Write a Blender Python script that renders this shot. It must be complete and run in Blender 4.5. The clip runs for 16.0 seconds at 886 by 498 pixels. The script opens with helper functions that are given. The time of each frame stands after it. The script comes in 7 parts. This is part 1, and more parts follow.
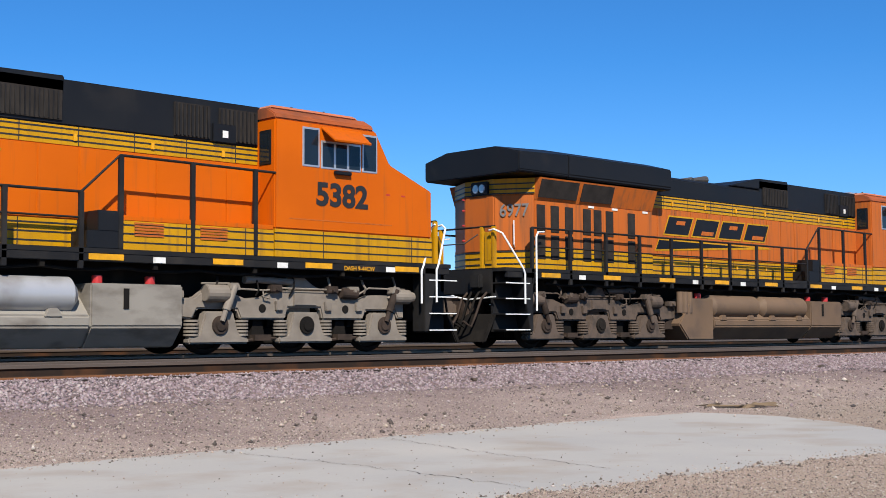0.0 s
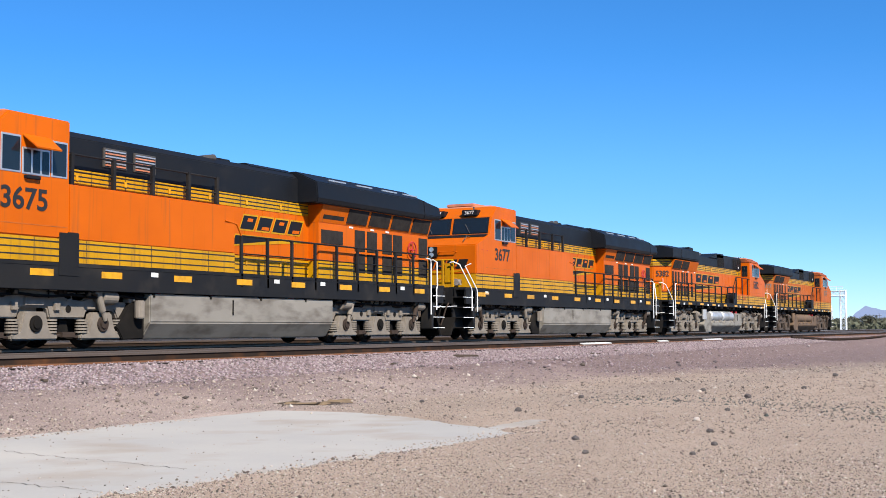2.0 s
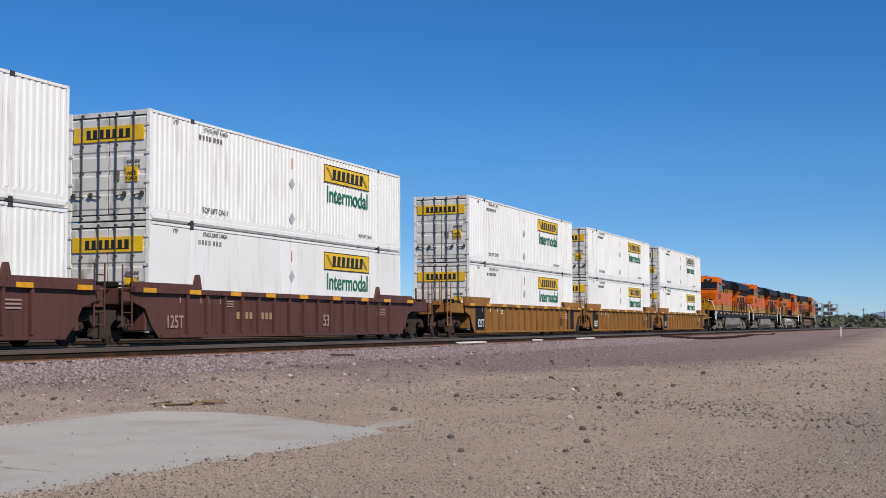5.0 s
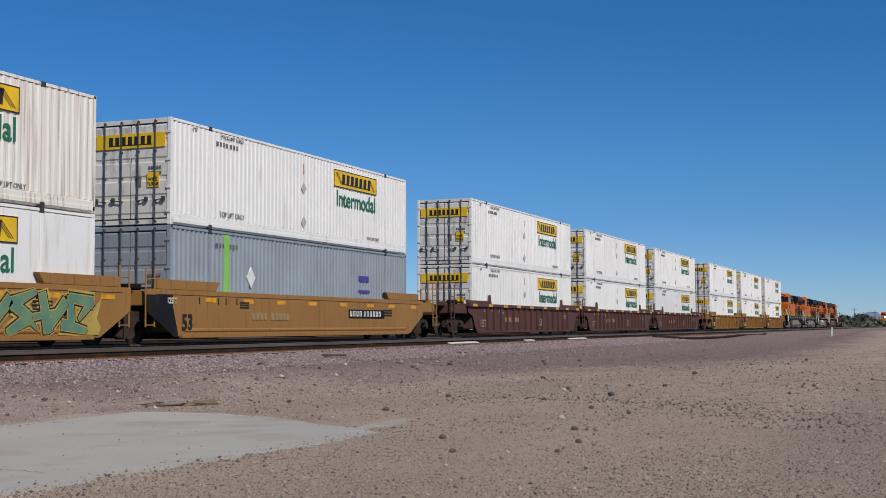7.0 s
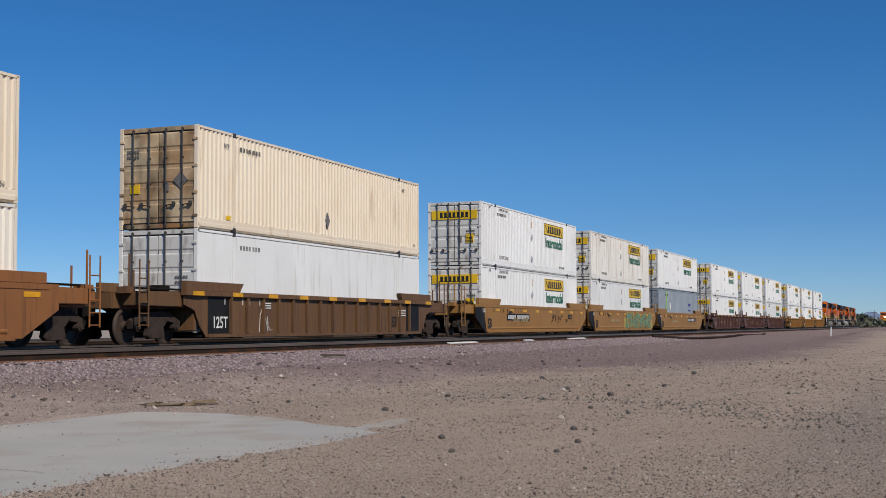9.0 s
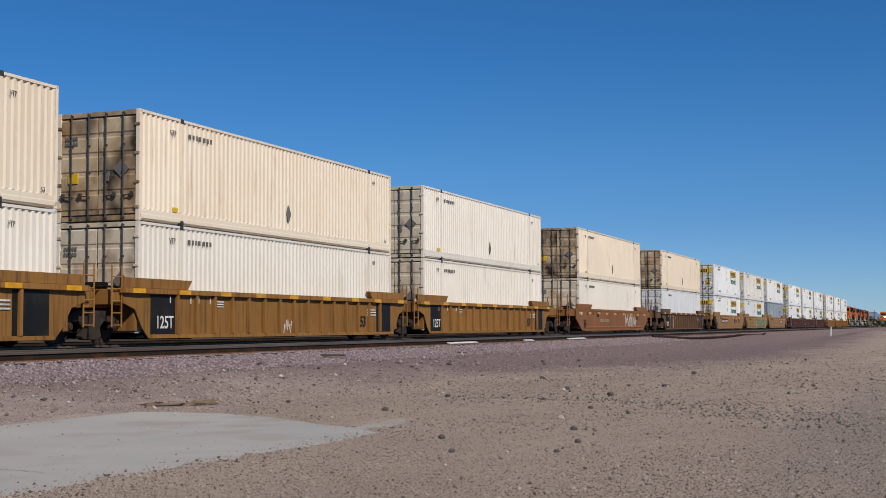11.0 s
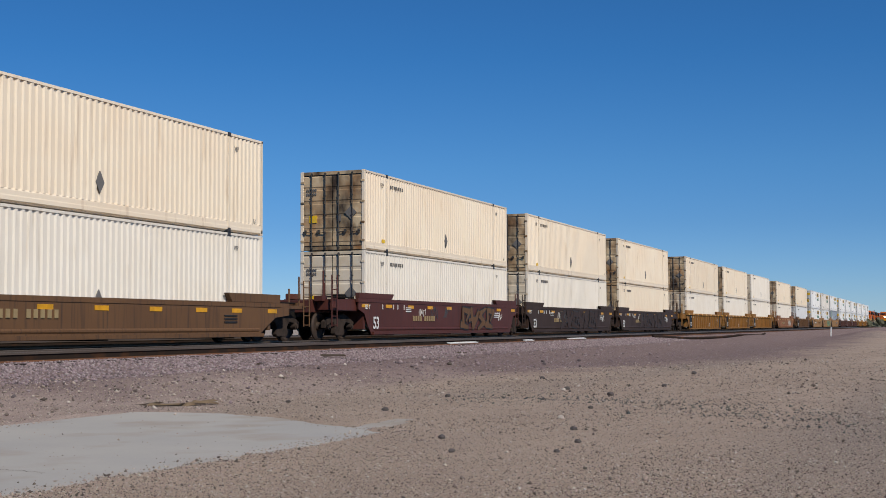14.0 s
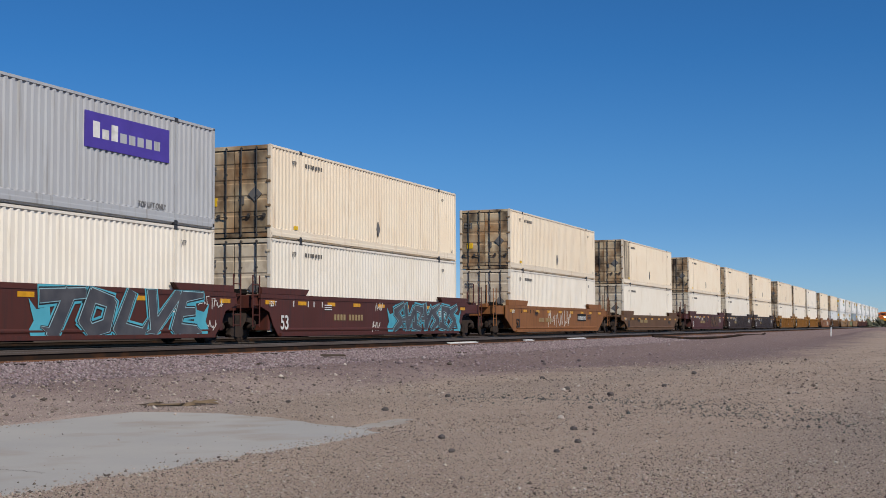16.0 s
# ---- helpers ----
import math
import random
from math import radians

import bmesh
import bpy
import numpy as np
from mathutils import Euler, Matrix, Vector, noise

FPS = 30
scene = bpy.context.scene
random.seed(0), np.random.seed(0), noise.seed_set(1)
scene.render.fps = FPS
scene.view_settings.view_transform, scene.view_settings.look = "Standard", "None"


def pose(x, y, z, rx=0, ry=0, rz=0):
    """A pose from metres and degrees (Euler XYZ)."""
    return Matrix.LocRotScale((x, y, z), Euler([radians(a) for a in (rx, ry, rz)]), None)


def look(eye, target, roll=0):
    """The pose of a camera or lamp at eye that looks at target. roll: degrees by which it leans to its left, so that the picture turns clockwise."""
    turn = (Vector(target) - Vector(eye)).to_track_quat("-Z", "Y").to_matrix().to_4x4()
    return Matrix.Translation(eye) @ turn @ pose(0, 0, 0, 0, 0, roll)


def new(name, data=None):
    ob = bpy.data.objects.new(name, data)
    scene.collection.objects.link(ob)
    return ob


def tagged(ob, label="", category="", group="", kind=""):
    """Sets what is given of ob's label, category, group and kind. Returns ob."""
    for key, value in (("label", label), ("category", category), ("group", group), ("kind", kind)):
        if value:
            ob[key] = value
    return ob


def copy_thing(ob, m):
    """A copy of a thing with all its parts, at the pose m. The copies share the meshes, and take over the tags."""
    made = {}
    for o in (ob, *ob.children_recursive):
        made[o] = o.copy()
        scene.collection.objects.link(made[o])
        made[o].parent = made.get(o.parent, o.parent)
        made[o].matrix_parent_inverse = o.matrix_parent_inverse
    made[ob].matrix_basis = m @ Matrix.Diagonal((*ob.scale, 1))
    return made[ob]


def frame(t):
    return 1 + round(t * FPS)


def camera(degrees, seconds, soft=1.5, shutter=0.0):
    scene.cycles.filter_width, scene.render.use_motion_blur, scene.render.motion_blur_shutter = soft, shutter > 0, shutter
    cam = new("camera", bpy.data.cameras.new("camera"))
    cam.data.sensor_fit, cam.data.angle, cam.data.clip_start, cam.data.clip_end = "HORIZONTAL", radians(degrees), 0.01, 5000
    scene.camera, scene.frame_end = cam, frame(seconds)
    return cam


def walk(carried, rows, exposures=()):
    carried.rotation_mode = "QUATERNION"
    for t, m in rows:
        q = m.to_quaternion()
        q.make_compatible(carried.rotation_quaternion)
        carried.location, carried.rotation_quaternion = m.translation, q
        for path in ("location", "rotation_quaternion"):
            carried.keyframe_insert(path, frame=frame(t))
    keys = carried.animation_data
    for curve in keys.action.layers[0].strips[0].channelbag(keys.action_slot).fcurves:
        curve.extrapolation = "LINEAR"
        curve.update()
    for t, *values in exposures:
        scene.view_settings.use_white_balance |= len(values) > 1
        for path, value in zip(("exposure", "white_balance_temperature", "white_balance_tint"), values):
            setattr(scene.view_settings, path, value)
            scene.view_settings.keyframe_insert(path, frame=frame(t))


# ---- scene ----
# World: x along the track in the train's direction, y away from the camera, z up from the rail head.
cam = camera(38.34, 16.0, soft=0.6)
EYE = (0.0, -20.356, 0.40)
PATH = [  # seconds, yaw, pitch, roll
    (0.0, -44.143, 3.706, 0.263), (0.5, -51.569, 3.666, 0.254), (1.0, -56.562, 3.633, 0.265),
    (1.5, -60.694, 3.604, 0.256), (2.0, -62.826, 3.575, 0.230), (2.5, -64.575, 3.560, 0.227),
    (3.0, -65.822, 3.555, 0.208), (3.5, -66.840, 3.541, 0.239), (4.0, -67.760, 3.534, 0.220),
    (4.5, -68.047, 3.535, 0.242), (5.0, -68.369, 3.516, 0.248), (6.0, -68.60, 3.522, 0.27),
    (7.5, -68.771, 3.526, 0.305), (16.0, -68.771, 3.526, 0.305)]
EXPOSURES = [(0.0, 0.46), (0.5, 0.62), (1.0, 0.69), (1.5, 0.74), (2.0, 0.74), (2.5, 0.67), (3.0, 0.55), (3.5, 0.39), (4.0, 0.23), (5.0, 0.0), (7.5, -0.26), (16.0, -0.26)]
walk(cam, [(t, pose(*EYE, 90 + p, r, y)) for t, y, p, r in PATH], exposures=EXPOSURES)

# ---- daylight ----
SUN_WAY = Vector((-0.37, -0.55, 0.60)).normalized()
world = bpy.data.worlds.new("sky")
scene.world = world
world.use_nodes = True
wn = world.node_tree.nodes
sky = wn.new("ShaderNodeTexSky")
sky.sky_type = "NISHITA"
sky.sun_disc = False
sky.sun_elevation = math.asin(SUN_WAY.z)
sky.sun_rotation = math.atan2(SUN_WAY.x, SUN_WAY.y)
sky.altitude, sky.air_density, sky.dust_density, sky.ozone_density = 600, 0.85, 0.0, 1.6
wn["Background"].inputs[1].default_value = 0.117
tint = wn.new("ShaderNodeMix")
tint.data_type, tint.blend_type = "RGBA", "MULTIPLY"
tint.inputs["Factor"].default_value = 1.0
way_up = wn.new("ShaderNodeSeparateXYZ")
hue = wn.new("ShaderNodeValToRGB")
hue.color_ramp.elements[0].position, hue.color_ramp.elements[0].color = 0.0, (0.40, 0.57, 0.885, 1.0)
hue.color_ramp.elements[1].position, hue.color_ramp.elements[1].color = 0.60, (0.16, 0.50, 0.83, 1.0)
for at, c in ((0.08, (0.275, 0.508, 0.81, 1.0)), (0.124, (0.25, 0.535, 0.835, 1.0)), (0.21, (0.180, 0.520, 0.855, 1.0))):
    hue.color_ramp.elements.new(at).color = c
aim = wn.new("ShaderNodeTexCoord")
world.node_tree.links.new(aim.outputs["Generated"], way_up.inputs[0])
world.node_tree.links.new(way_up.outputs["Z"], hue.inputs[0])
world.node_tree.links.new(hue.outputs[0], tint.inputs["B"])
world.node_tree.links.new(sky.outputs[0], tint.inputs["A"])
world.node_tree.links.new(tint.outputs["Result"], wn["Background"].inputs[0])
sun_data = bpy.data.lights.new("sun", "SUN")
sun_data.energy, sun_data.angle, sun_data.color = 4.8, radians(0.53), (1.0, 0.935, 0.84)
sun = new("sun", sun_data)
sun.matrix_basis = look((0, 0, 60), Vector((0, 0, 60)) - SUN_WAY)

# ---- materials ----


def rgba(c):
    return (c[0], c[1], c[2], 1.0)


def surface(name, col, rough=0.5, metal=0.0, second=None, mix=0.5, scale=3.0, fine=60.0, bump=0.1,
            dirt=None, amount=0.3, stretch=(1, 1, 1), dirt_scale=1.5, sharp=0.25, fine_amount=0.12, vary=0.0, pos="Object", spec=0.4):
    """A worn surface: two tones at a large scale, fine grain, and dirt in patches or streaks."""
    m = bpy.data.materials.new(name)
    m.use_nodes = True
    nt = m.node_tree
    n, ln = nt.nodes, nt.links
    b = n["Principled BSDF"]
    b.inputs["Metallic"].default_value = metal
    b.inputs["Specular IOR Level"].default_value = spec
    tc = n.new("ShaderNodeTexCoord")
    info = n.new("ShaderNodeObjectInfo")
    off = n.new("ShaderNodeVectorMath")
    off.operation = "MULTIPLY_ADD"
    ln.new(info.outputs["Random"], off.inputs[0])
    off.inputs[1].default_value = (37.0, 11.0, 23.0)
    ln.new(tc.outputs[pos], off.inputs[2])

    def noise_of(sc, detail, st=(1, 1, 1)):
        mp = n.new("ShaderNodeMapping")
        mp.inputs["Scale"].default_value = st
        ln.new(off.outputs[0], mp.inputs[0])
        t = n.new("ShaderNodeTexNoise")
        t.inputs["Scale"].default_value, t.inputs["Detail"].default_value = sc, detail
        ln.new(mp.outputs[0], t.inputs["Vector"])
        return t.outputs["Fac"]

    def ramp(fac, lo, hi):
        r = n.new("ShaderNodeMapRange")
        r.inputs["From Min"].default_value, r.inputs["From Max"].default_value = lo, hi
        ln.new(fac, r.inputs["Value"])
        return r.outputs["Result"]

    def blend(a, c, fac, mode="MIX"):
        x = n.new("ShaderNodeMix")
        x.data_type, x.blend_type = "RGBA", mode
        for sock, v in ((x.inputs["A"], a), (x.inputs["B"], c)):
            if isinstance(v, tuple):
                sock.default_value = v
            else:
                ln.new(v, sock)
        if isinstance(fac, float):
            x.inputs["Factor"].default_value = fac
        else:
            ln.new(fac, x.inputs["Factor"])
        return x.outputs["Result"]

    second = second or tuple(v * 0.78 for v in col)
    big = noise_of(scale, 5)
    c = blend(rgba(col), rgba(second), ramp(big, 0.5 - mix * 0.4, 0.5 + mix * 0.6))
    grain = noise_of(fine, 3)
    c = blend(c, (0.0, 0.0, 0.0, 1.0), ramp(grain, 0.45, 1.0 / max(fine_amount, 0.01)))
    if dirt:
        d = ramp(noise_of(dirt_scale, 7, stretch), 0.5 + sharp * 0.55 - amount * 0.45, 0.5 + sharp * 1.2 - amount * 0.25)
        mul = n.new("ShaderNodeMath")
        mul.operation = "MULTIPLY"
        mul.inputs[1].default_value = min(1.0, 0.45 + amount)
        ln.new(d, mul.inputs[0])
        c = blend(c, rgba(dirt), mul.outputs[0])
    if vary:
        hsv = n.new("ShaderNodeHueSaturation")
        v = n.new("ShaderNodeMapRange")
        v.inputs["To Min"].default_value, v.inputs["To Max"].default_value = 1 - vary, 1 + vary
        ln.new(info.outputs["Random"], v.inputs["Value"])
        ln.new(v.outputs["Result"], hsv.inputs["Value"])
        ln.new(c, hsv.inputs["Color"])
        c = hsv.outputs["Color"]
    ln.new(c, b.inputs["Base Color"])
    rr = n.new("ShaderNodeMapRange")
    rr.inputs["To Min"].default_value, rr.inputs["To Max"].default_value = max(0.03, rough - 0.12), min(1.0, rough + 0.15)
    ln.new(big, rr.inputs["Value"])
    ln.new(rr.outputs["Result"], b.inputs["Roughness"])
    if bump:
        bp = n.new("ShaderNodeBump")
        bp.inputs["Strength"].default_value, bp.inputs["Distance"].default_value = bump, 0.01
        ln.new(grain, bp.inputs["Height"])
        ln.new(bp.outputs[0], b.inputs["Normal"])
    return m


STREAK = (6, 6, 0.35)
BROWN = (0.10, 0.055, 0.03)
orange = surface("orange_paint", (0.54, 0.104, 0.002), 0.40, spec=0.13, scale=0.6, mix=0.3, second=(0.47, 0.089, 0.002), dirt=(0.25, 0.08, 0.02), amount=0.15, stretch=STREAK, bump=0.02, fine_amount=0.04)
orange_worn = surface("faded_orange_paint", (0.46, 0.11, 0.014), 0.55, spec=0.2, scale=0.6, second=(0.40, 0.10, 0.018), dirt=(0.16, 0.07, 0.03), amount=0.3, stretch=STREAK, bump=0.03)
orange_dusty = surface("dusty_orange_roof_paint", (0.58, 0.20, 0.10), 0.6, scale=2, dirt=(0.3, 0.15, 0.1), amount=0.3, bump=0.03)
rusty_orange = surface("rust_tinged_orange_paint", (0.36, 0.085, 0.02), 0.6, spec=0.2, scale=1.5, second=(0.24, 0.07, 0.03), dirt=(0.10, 0.045, 0.025), amount=0.3, bump=0.03)
yellow = surface("yellow_paint", (0.52, 0.255, 0.003), 0.42, spec=0.22, scale=1.5, dirt=(0.2, 0.1, 0.02), amount=0.2, stretch=STREAK, bump=0.02)
bright_yellow = surface("bright_yellow_marker", (0.70, 0.33, 0.008), 0.35, scale=6, mix=0.3, dirt=(0.3, 0.16, 0.02), amount=0.2, bump=0.0)
black = surface("black_paint", (0.007, 0.008, 0.010), 0.5, scale=1.2, second=(0.010, 0.011, 0.013), dirt=(0.022, 0.02, 0.018), amount=0.12, bump=0.03, spec=0.22)
sill_black = surface("dusty_black_sill", (0.010, 0.010, 0.011), 0.6, scale=1.0, second=(0.017, 0.016, 0.015), dirt=(0.035, 0.03, 0.025), amount=0.25, bump=0.05, spec=0.2)
mesh_dark = surface("dark_radiator_mesh", (0.032, 0.027, 0.023), 0.75, scale=4, second=(0.015, 0.013, 0.012), fine=150, bump=0.3, spec=0.15)
grey_truck = surface("dusty_grey_cast_steel", (0.235, 0.20, 0.16), 0.75, scale=3.5, second=(0.15, 0.125, 0.10), dirt=(0.05, 0.042, 0.035), amount=0.38, dirt_scale=2.2, sharp=0.5, bump=0.3)
brown_truck = surface("brown_dusted_cast_steel", (0.105, 0.074, 0.053), 0.8, scale=2.0, second=(0.09, 0.065, 0.05), dirt=(0.03, 0.025, 0.02), amount=0.35, dirt_scale=4, bump=0.3)
tank_grey = surface("grey_fuel_tank_paint", (0.275, 0.25, 0.21), 0.55, scale=0.8, second=(0.20, 0.18, 0.15), dirt=(0.11, 0.09, 0.07), amount=0.38, stretch=(1, 1, 2.5), bump=0.05)
tank_brown = surface("dusty_brown_fuel_tank", (0.16, 0.10, 0.058), 0.7, scale=0.8, second=(0.11, 0.072, 0.045), dirt=(0.08, 0.055, 0.04), amount=0.3, bump=0.08)
silver = surface("silver_air_tank_paint", (0.50, 0.50, 0.50), 0.38, metal=0.4, scale=1.5, dirt=(0.25, 0.22, 0.2), amount=0.25, bump=0.03)
white_rail = surface("white_handrail_paint", (0.82, 0.82, 0.80), 0.4, scale=5, dirt=(0.35, 0.3, 0.25), amount=0.15, bump=0.02)
white_decal = surface("white_stencil", (0.75, 0.74, 0.70), 0.6, scale=6, dirt=(0.3, 0.27, 0.22), amount=0.3, bump=0.0)
red_part = surface("red_valve_paint", (0.45, 0.03, 0.03), 0.45, scale=5, bump=0.02)
# soot colour taken nearly to black so that it carries the underbody shade
under = surface("sooty_underframe_with_shade", (0.008, 0.007, 0.0065), 0.9, scale=2, second=(0.015, 0.013, 0.011), dirt=(0.03, 0.025, 0.02), amount=0.2, bump=0.2, spec=0.1)
steel_wheel = surface("worn_wheel_steel", (0.05, 0.036, 0.028), 0.6, metal=0.3, scale=3, second=(0.08, 0.05, 0.034), bump=0.1)
# darker copy of the brown truck steel, with the car's shade in its colour
bogie_dark = surface("shaded_brown_bogie_steel", (0.055, 0.038, 0.029), 0.85, scale=2.5, second=(0.035, 0.026, 0.021), dirt=(0.015, 0.012, 0.01), amount=0.3, dirt_scale=4, bump=0.3, spec=0.15)
# grime and the shade behind the truck frames, both in one black wheel colour
wheel_dark = surface("greasy_shaded_wheel_steel", (0.014, 0.012, 0.011), 0.6, metal=0.2, scale=3, second=(0.025, 0.02, 0.017), bump=0.1, spec=0.2)
tread_steel = surface("polished_tread_steel", (0.45, 0.43, 0.41), 0.25, metal=1.0, scale=6, bump=0.02)
rail_top = surface("polished_rail_head", (0.17, 0.13, 0.10), 0.42, metal=0.45, scale=0.5, second=(0.11, 0.08, 0.06), dirt=(0.10, 0.06, 0.04), amount=0.25, stretch=(0.2, 1, 1), bump=0.03)
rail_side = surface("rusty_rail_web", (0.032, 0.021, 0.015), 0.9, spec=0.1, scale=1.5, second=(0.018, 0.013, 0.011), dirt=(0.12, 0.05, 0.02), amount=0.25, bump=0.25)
rail_foot = surface("orange_rust_rail_foot", (0.17, 0.065, 0.022), 0.85, scale=2.5, second=(0.10, 0.045, 0.02), bump=0.25)
tie_wood = surface("oily_timber_tie", (0.018, 0.014, 0.012), 0.9, spec=0.1, scale=3, second=(0.06, 0.05, 0.045), bump=0.4)
cabin = surface("dark_cab_interior", (0.03, 0.032, 0.035), 0.7, scale=3, bump=0.0)
alu = surface("aluminium_window_frame", (0.62, 0.62, 0.62), 0.35, metal=0.7, scale=6, bump=0.02)
box_white = surface("white_container_paint", (0.78, 0.77, 0.74), 0.45, scale=0.7, mix=0.3, second=(0.73, 0.72, 0.68), dirt=(0.42, 0.37, 0.30), amount=0.13, stretch=(3, 3, 0.3), bump=0.03, fine_amount=0.03, vary=0.03)
box_ivory = surface("faded_ivory_container_paint", (0.76, 0.70, 0.60), 0.5, scale=0.7, mix=0.3, second=(0.72, 0.65, 0.54), dirt=(0.42, 0.32, 0.21), amount=0.08, stretch=(3, 3, 0.3), bump=0.03, fine_amount=0.03, vary=0.04)
box_cream = surface("weathered_cream_container_paint", (0.78, 0.675, 0.52), 0.5, scale=0.5, mix=0.4, second=(0.74, 0.61, 0.45), dirt=(0.40, 0.25, 0.13), amount=0.10, stretch=(3, 3, 0.3), bump=0.03, fine_amount=0.04, vary=0.07)
box_soot = surface("sooty_streaked_cream_paint", (0.66, 0.55, 0.40), 0.55, scale=0.6, second=(0.5, 0.4, 0.28), dirt=(0.05, 0.04, 0.03), amount=0.62, stretch=(7, 7, 0.25), dirt_scale=1.3, bump=0.04)
box_rust = surface("rust_streaked_white_paint", (0.76, 0.73, 0.66), 0.5, scale=0.7, second=(0.70, 0.66, 0.58), dirt=(0.24, 0.10, 0.035), amount=0.24, stretch=(9, 9, 0.3), dirt_scale=1.2, bump=0.04)
box_grey = surface("light_grey_container_paint", (0.42, 0.43, 0.44), 0.5, scale=0.7, second=(0.38, 0.38, 0.39), dirt=(0.25, 0.23, 0.2), amount=0.2, stretch=STREAK, bump=0.03)
box_slate = surface("blue_grey_container_paint", (0.27, 0.31, 0.35), 0.5, scale=0.7, dirt=(0.18, 0.17, 0.16), amount=0.2, stretch=STREAK, bump=0.03)
door_cream = surface("soot_stained_cream_door_paint", (0.62, 0.49, 0.31), 0.55, scale=1.1, mix=0.35, second=(0.33, 0.165, 0.06), dirt=(0.022, 0.011, 0.006), amount=0.50, stretch=(1.2, 1.2, 0.7), dirt_scale=1.0, bump=0.05, vary=0.08)
door_white = surface("grimy_white_door_paint", (0.66, 0.65, 0.61), 0.5, scale=1.0, second=(0.58, 0.56, 0.51), dirt=(0.14, 0.10, 0.07), amount=0.24, stretch=(2, 2, 0.8), dirt_scale=1.6, bump=0.04)
door_ivory = surface("rust_spotted_ivory_door_paint", (0.66, 0.58, 0.45), 0.55, scale=1.1, mix=0.4, second=(0.52, 0.41, 0.27), dirt=(0.14, 0.07, 0.03), amount=0.30, stretch=(1.3, 1.3, 0.8), dirt_scale=1.3, bump=0.05, vary=0.08)
rust_mark = surface("orange_rust_mark", (0.45, 0.17, 0.05), 0.7, scale=8, bump=0.0)
rod_dark = surface("dark_lock_rod_steel", (0.10, 0.09, 0.08), 0.5, metal=0.4, scale=5, bump=0.05)
casting = surface("dark_corner_casting", (0.045, 0.045, 0.05), 0.6, scale=6, bump=0.1)
sign_yellow = surface("yellow_company_sign", (0.80, 0.50, 0.015), 0.45, scale=2, mix=0.3, dirt=(0.5, 0.35, 0.1), amount=0.15, bump=0.0)
sign_ink = surface("black_sign_ink", (0.02, 0.02, 0.02), 0.5, scale=4, bump=0.0)
green_ink = surface("green_lettering_paint", (0.015, 0.13, 0.07), 0.5, scale=3, mix=0.4, second=(0.03, 0.17, 0.10), bump=0.0)
purple = surface("violet_sign_paint", (0.08, 0.05, 0.33), 0.5, scale=2, bump=0.0)
grey_ink = surface("grey_stencil_ink", (0.16, 0.15, 0.14), 0.6, scale=6, bump=0.0)
placard = surface("grey_placard", (0.16, 0.15, 0.14), 0.6, scale=4, bump=0.0)
car_tan = surface("weathered_tan_well_car_paint", (0.30, 0.145, 0.036), 0.65, spec=0.2, scale=0.8, second=(0.235, 0.108, 0.03), dirt=(0.09, 0.045, 0.022), amount=0.3, stretch=STREAK, bump=0.06, vary=0.1)
car_gold = surface("mustard_brown_well_car_paint", (0.31, 0.155, 0.04), 0.55, scale=0.5, second=(0.27, 0.13, 0.036), dirt=(0.12, 0.06, 0.025), amount=0.2, stretch=STREAK, bump=0.04)
car_rust = surface("rust_orange_well_car_paint", (0.27, 0.105, 0.03), 0.6, scale=0.5, second=(0.21, 0.085, 0.028), dirt=(0.09, 0.04, 0.02), amount=0.25, stretch=STREAK, bump=0.05)
car_umber = surface("umber_well_car_paint", (0.15, 0.075, 0.03), 0.6, scale=0.5, second=(0.11, 0.055, 0.025), dirt=(0.05, 0.03, 0.02), amount=0.3, stretch=STREAK, bump=0.05)
car_maroon = surface("dark_maroon_well_car_paint", (0.095, 0.026, 0.017), 0.55, scale=0.6, second=(0.072, 0.022, 0.015), dirt=(0.045, 0.022, 0.018), amount=0.3, stretch=STREAK, bump=0.05)
car_fin = surface("faded_brown_well_car_paint", (0.105, 0.043, 0.032), 0.6, scale=0.6, second=(0.08, 0.034, 0.026), dirt=(0.04, 0.02, 0.016), amount=0.3, stretch=STREAK, bump=0.05)
car_brown = surface("dark_brown_well_car_paint", (0.052, 0.027, 0.016), 0.6, scale=0.6, second=(0.036, 0.020, 0.012), dirt=(0.03, 0.018, 0.015), amount=0.3, stretch=STREAK, bump=0.05)
cyan = surface("cyan_spray_paint", (0.10, 0.42, 0.50), 0.5, scale=2, second=(0.06, 0.30, 0.40), bump=0.0)
spray_grey = surface("grey_spray_paint", (0.045, 0.045, 0.052), 0.5, scale=2, second=(0.11, 0.105, 0.11), bump=0.0)
pale_cyan = surface("pale_cyan_spray_paint", (0.36, 0.50, 0.52), 0.5, scale=3, second=(0.16, 0.36, 0.42), bump=0.0)
spray_green = surface("green_spray_paint", (0.16, 0.26, 0.12), 0.5, scale=2, second=(0.06, 0.17, 0.16), bump=0.0)
spray_white = surface("white_spray_paint", (0.65, 0.63, 0.58), 0.6, scale=4, bump=0.0)
concrete = surface("pale_concrete_slab", (0.415, 0.39, 0.35), 0.9, spec=0.12, scale=0.5, second=(0.34, 0.33, 0.31), dirt=(0.30, 0.25, 0.20), amount=0.3, dirt_scale=0.9, fine=30, bump=0.15, fine_amount=0.10)
timber = surface("splintered_pale_timber", (0.24, 0.17, 0.10), 0.85, scale=4, second=(0.14, 0.10, 0.065), stretch=(1, 6, 1), bump=0.4)
bark_wood = surface("dark_weathered_wood", (0.07, 0.05, 0.035), 0.85, scale=4, bump=0.4)
galv = surface("galvanised_lattice_steel", (0.75, 0.76, 0.77), 0.5, scale=2, bump=0.0)
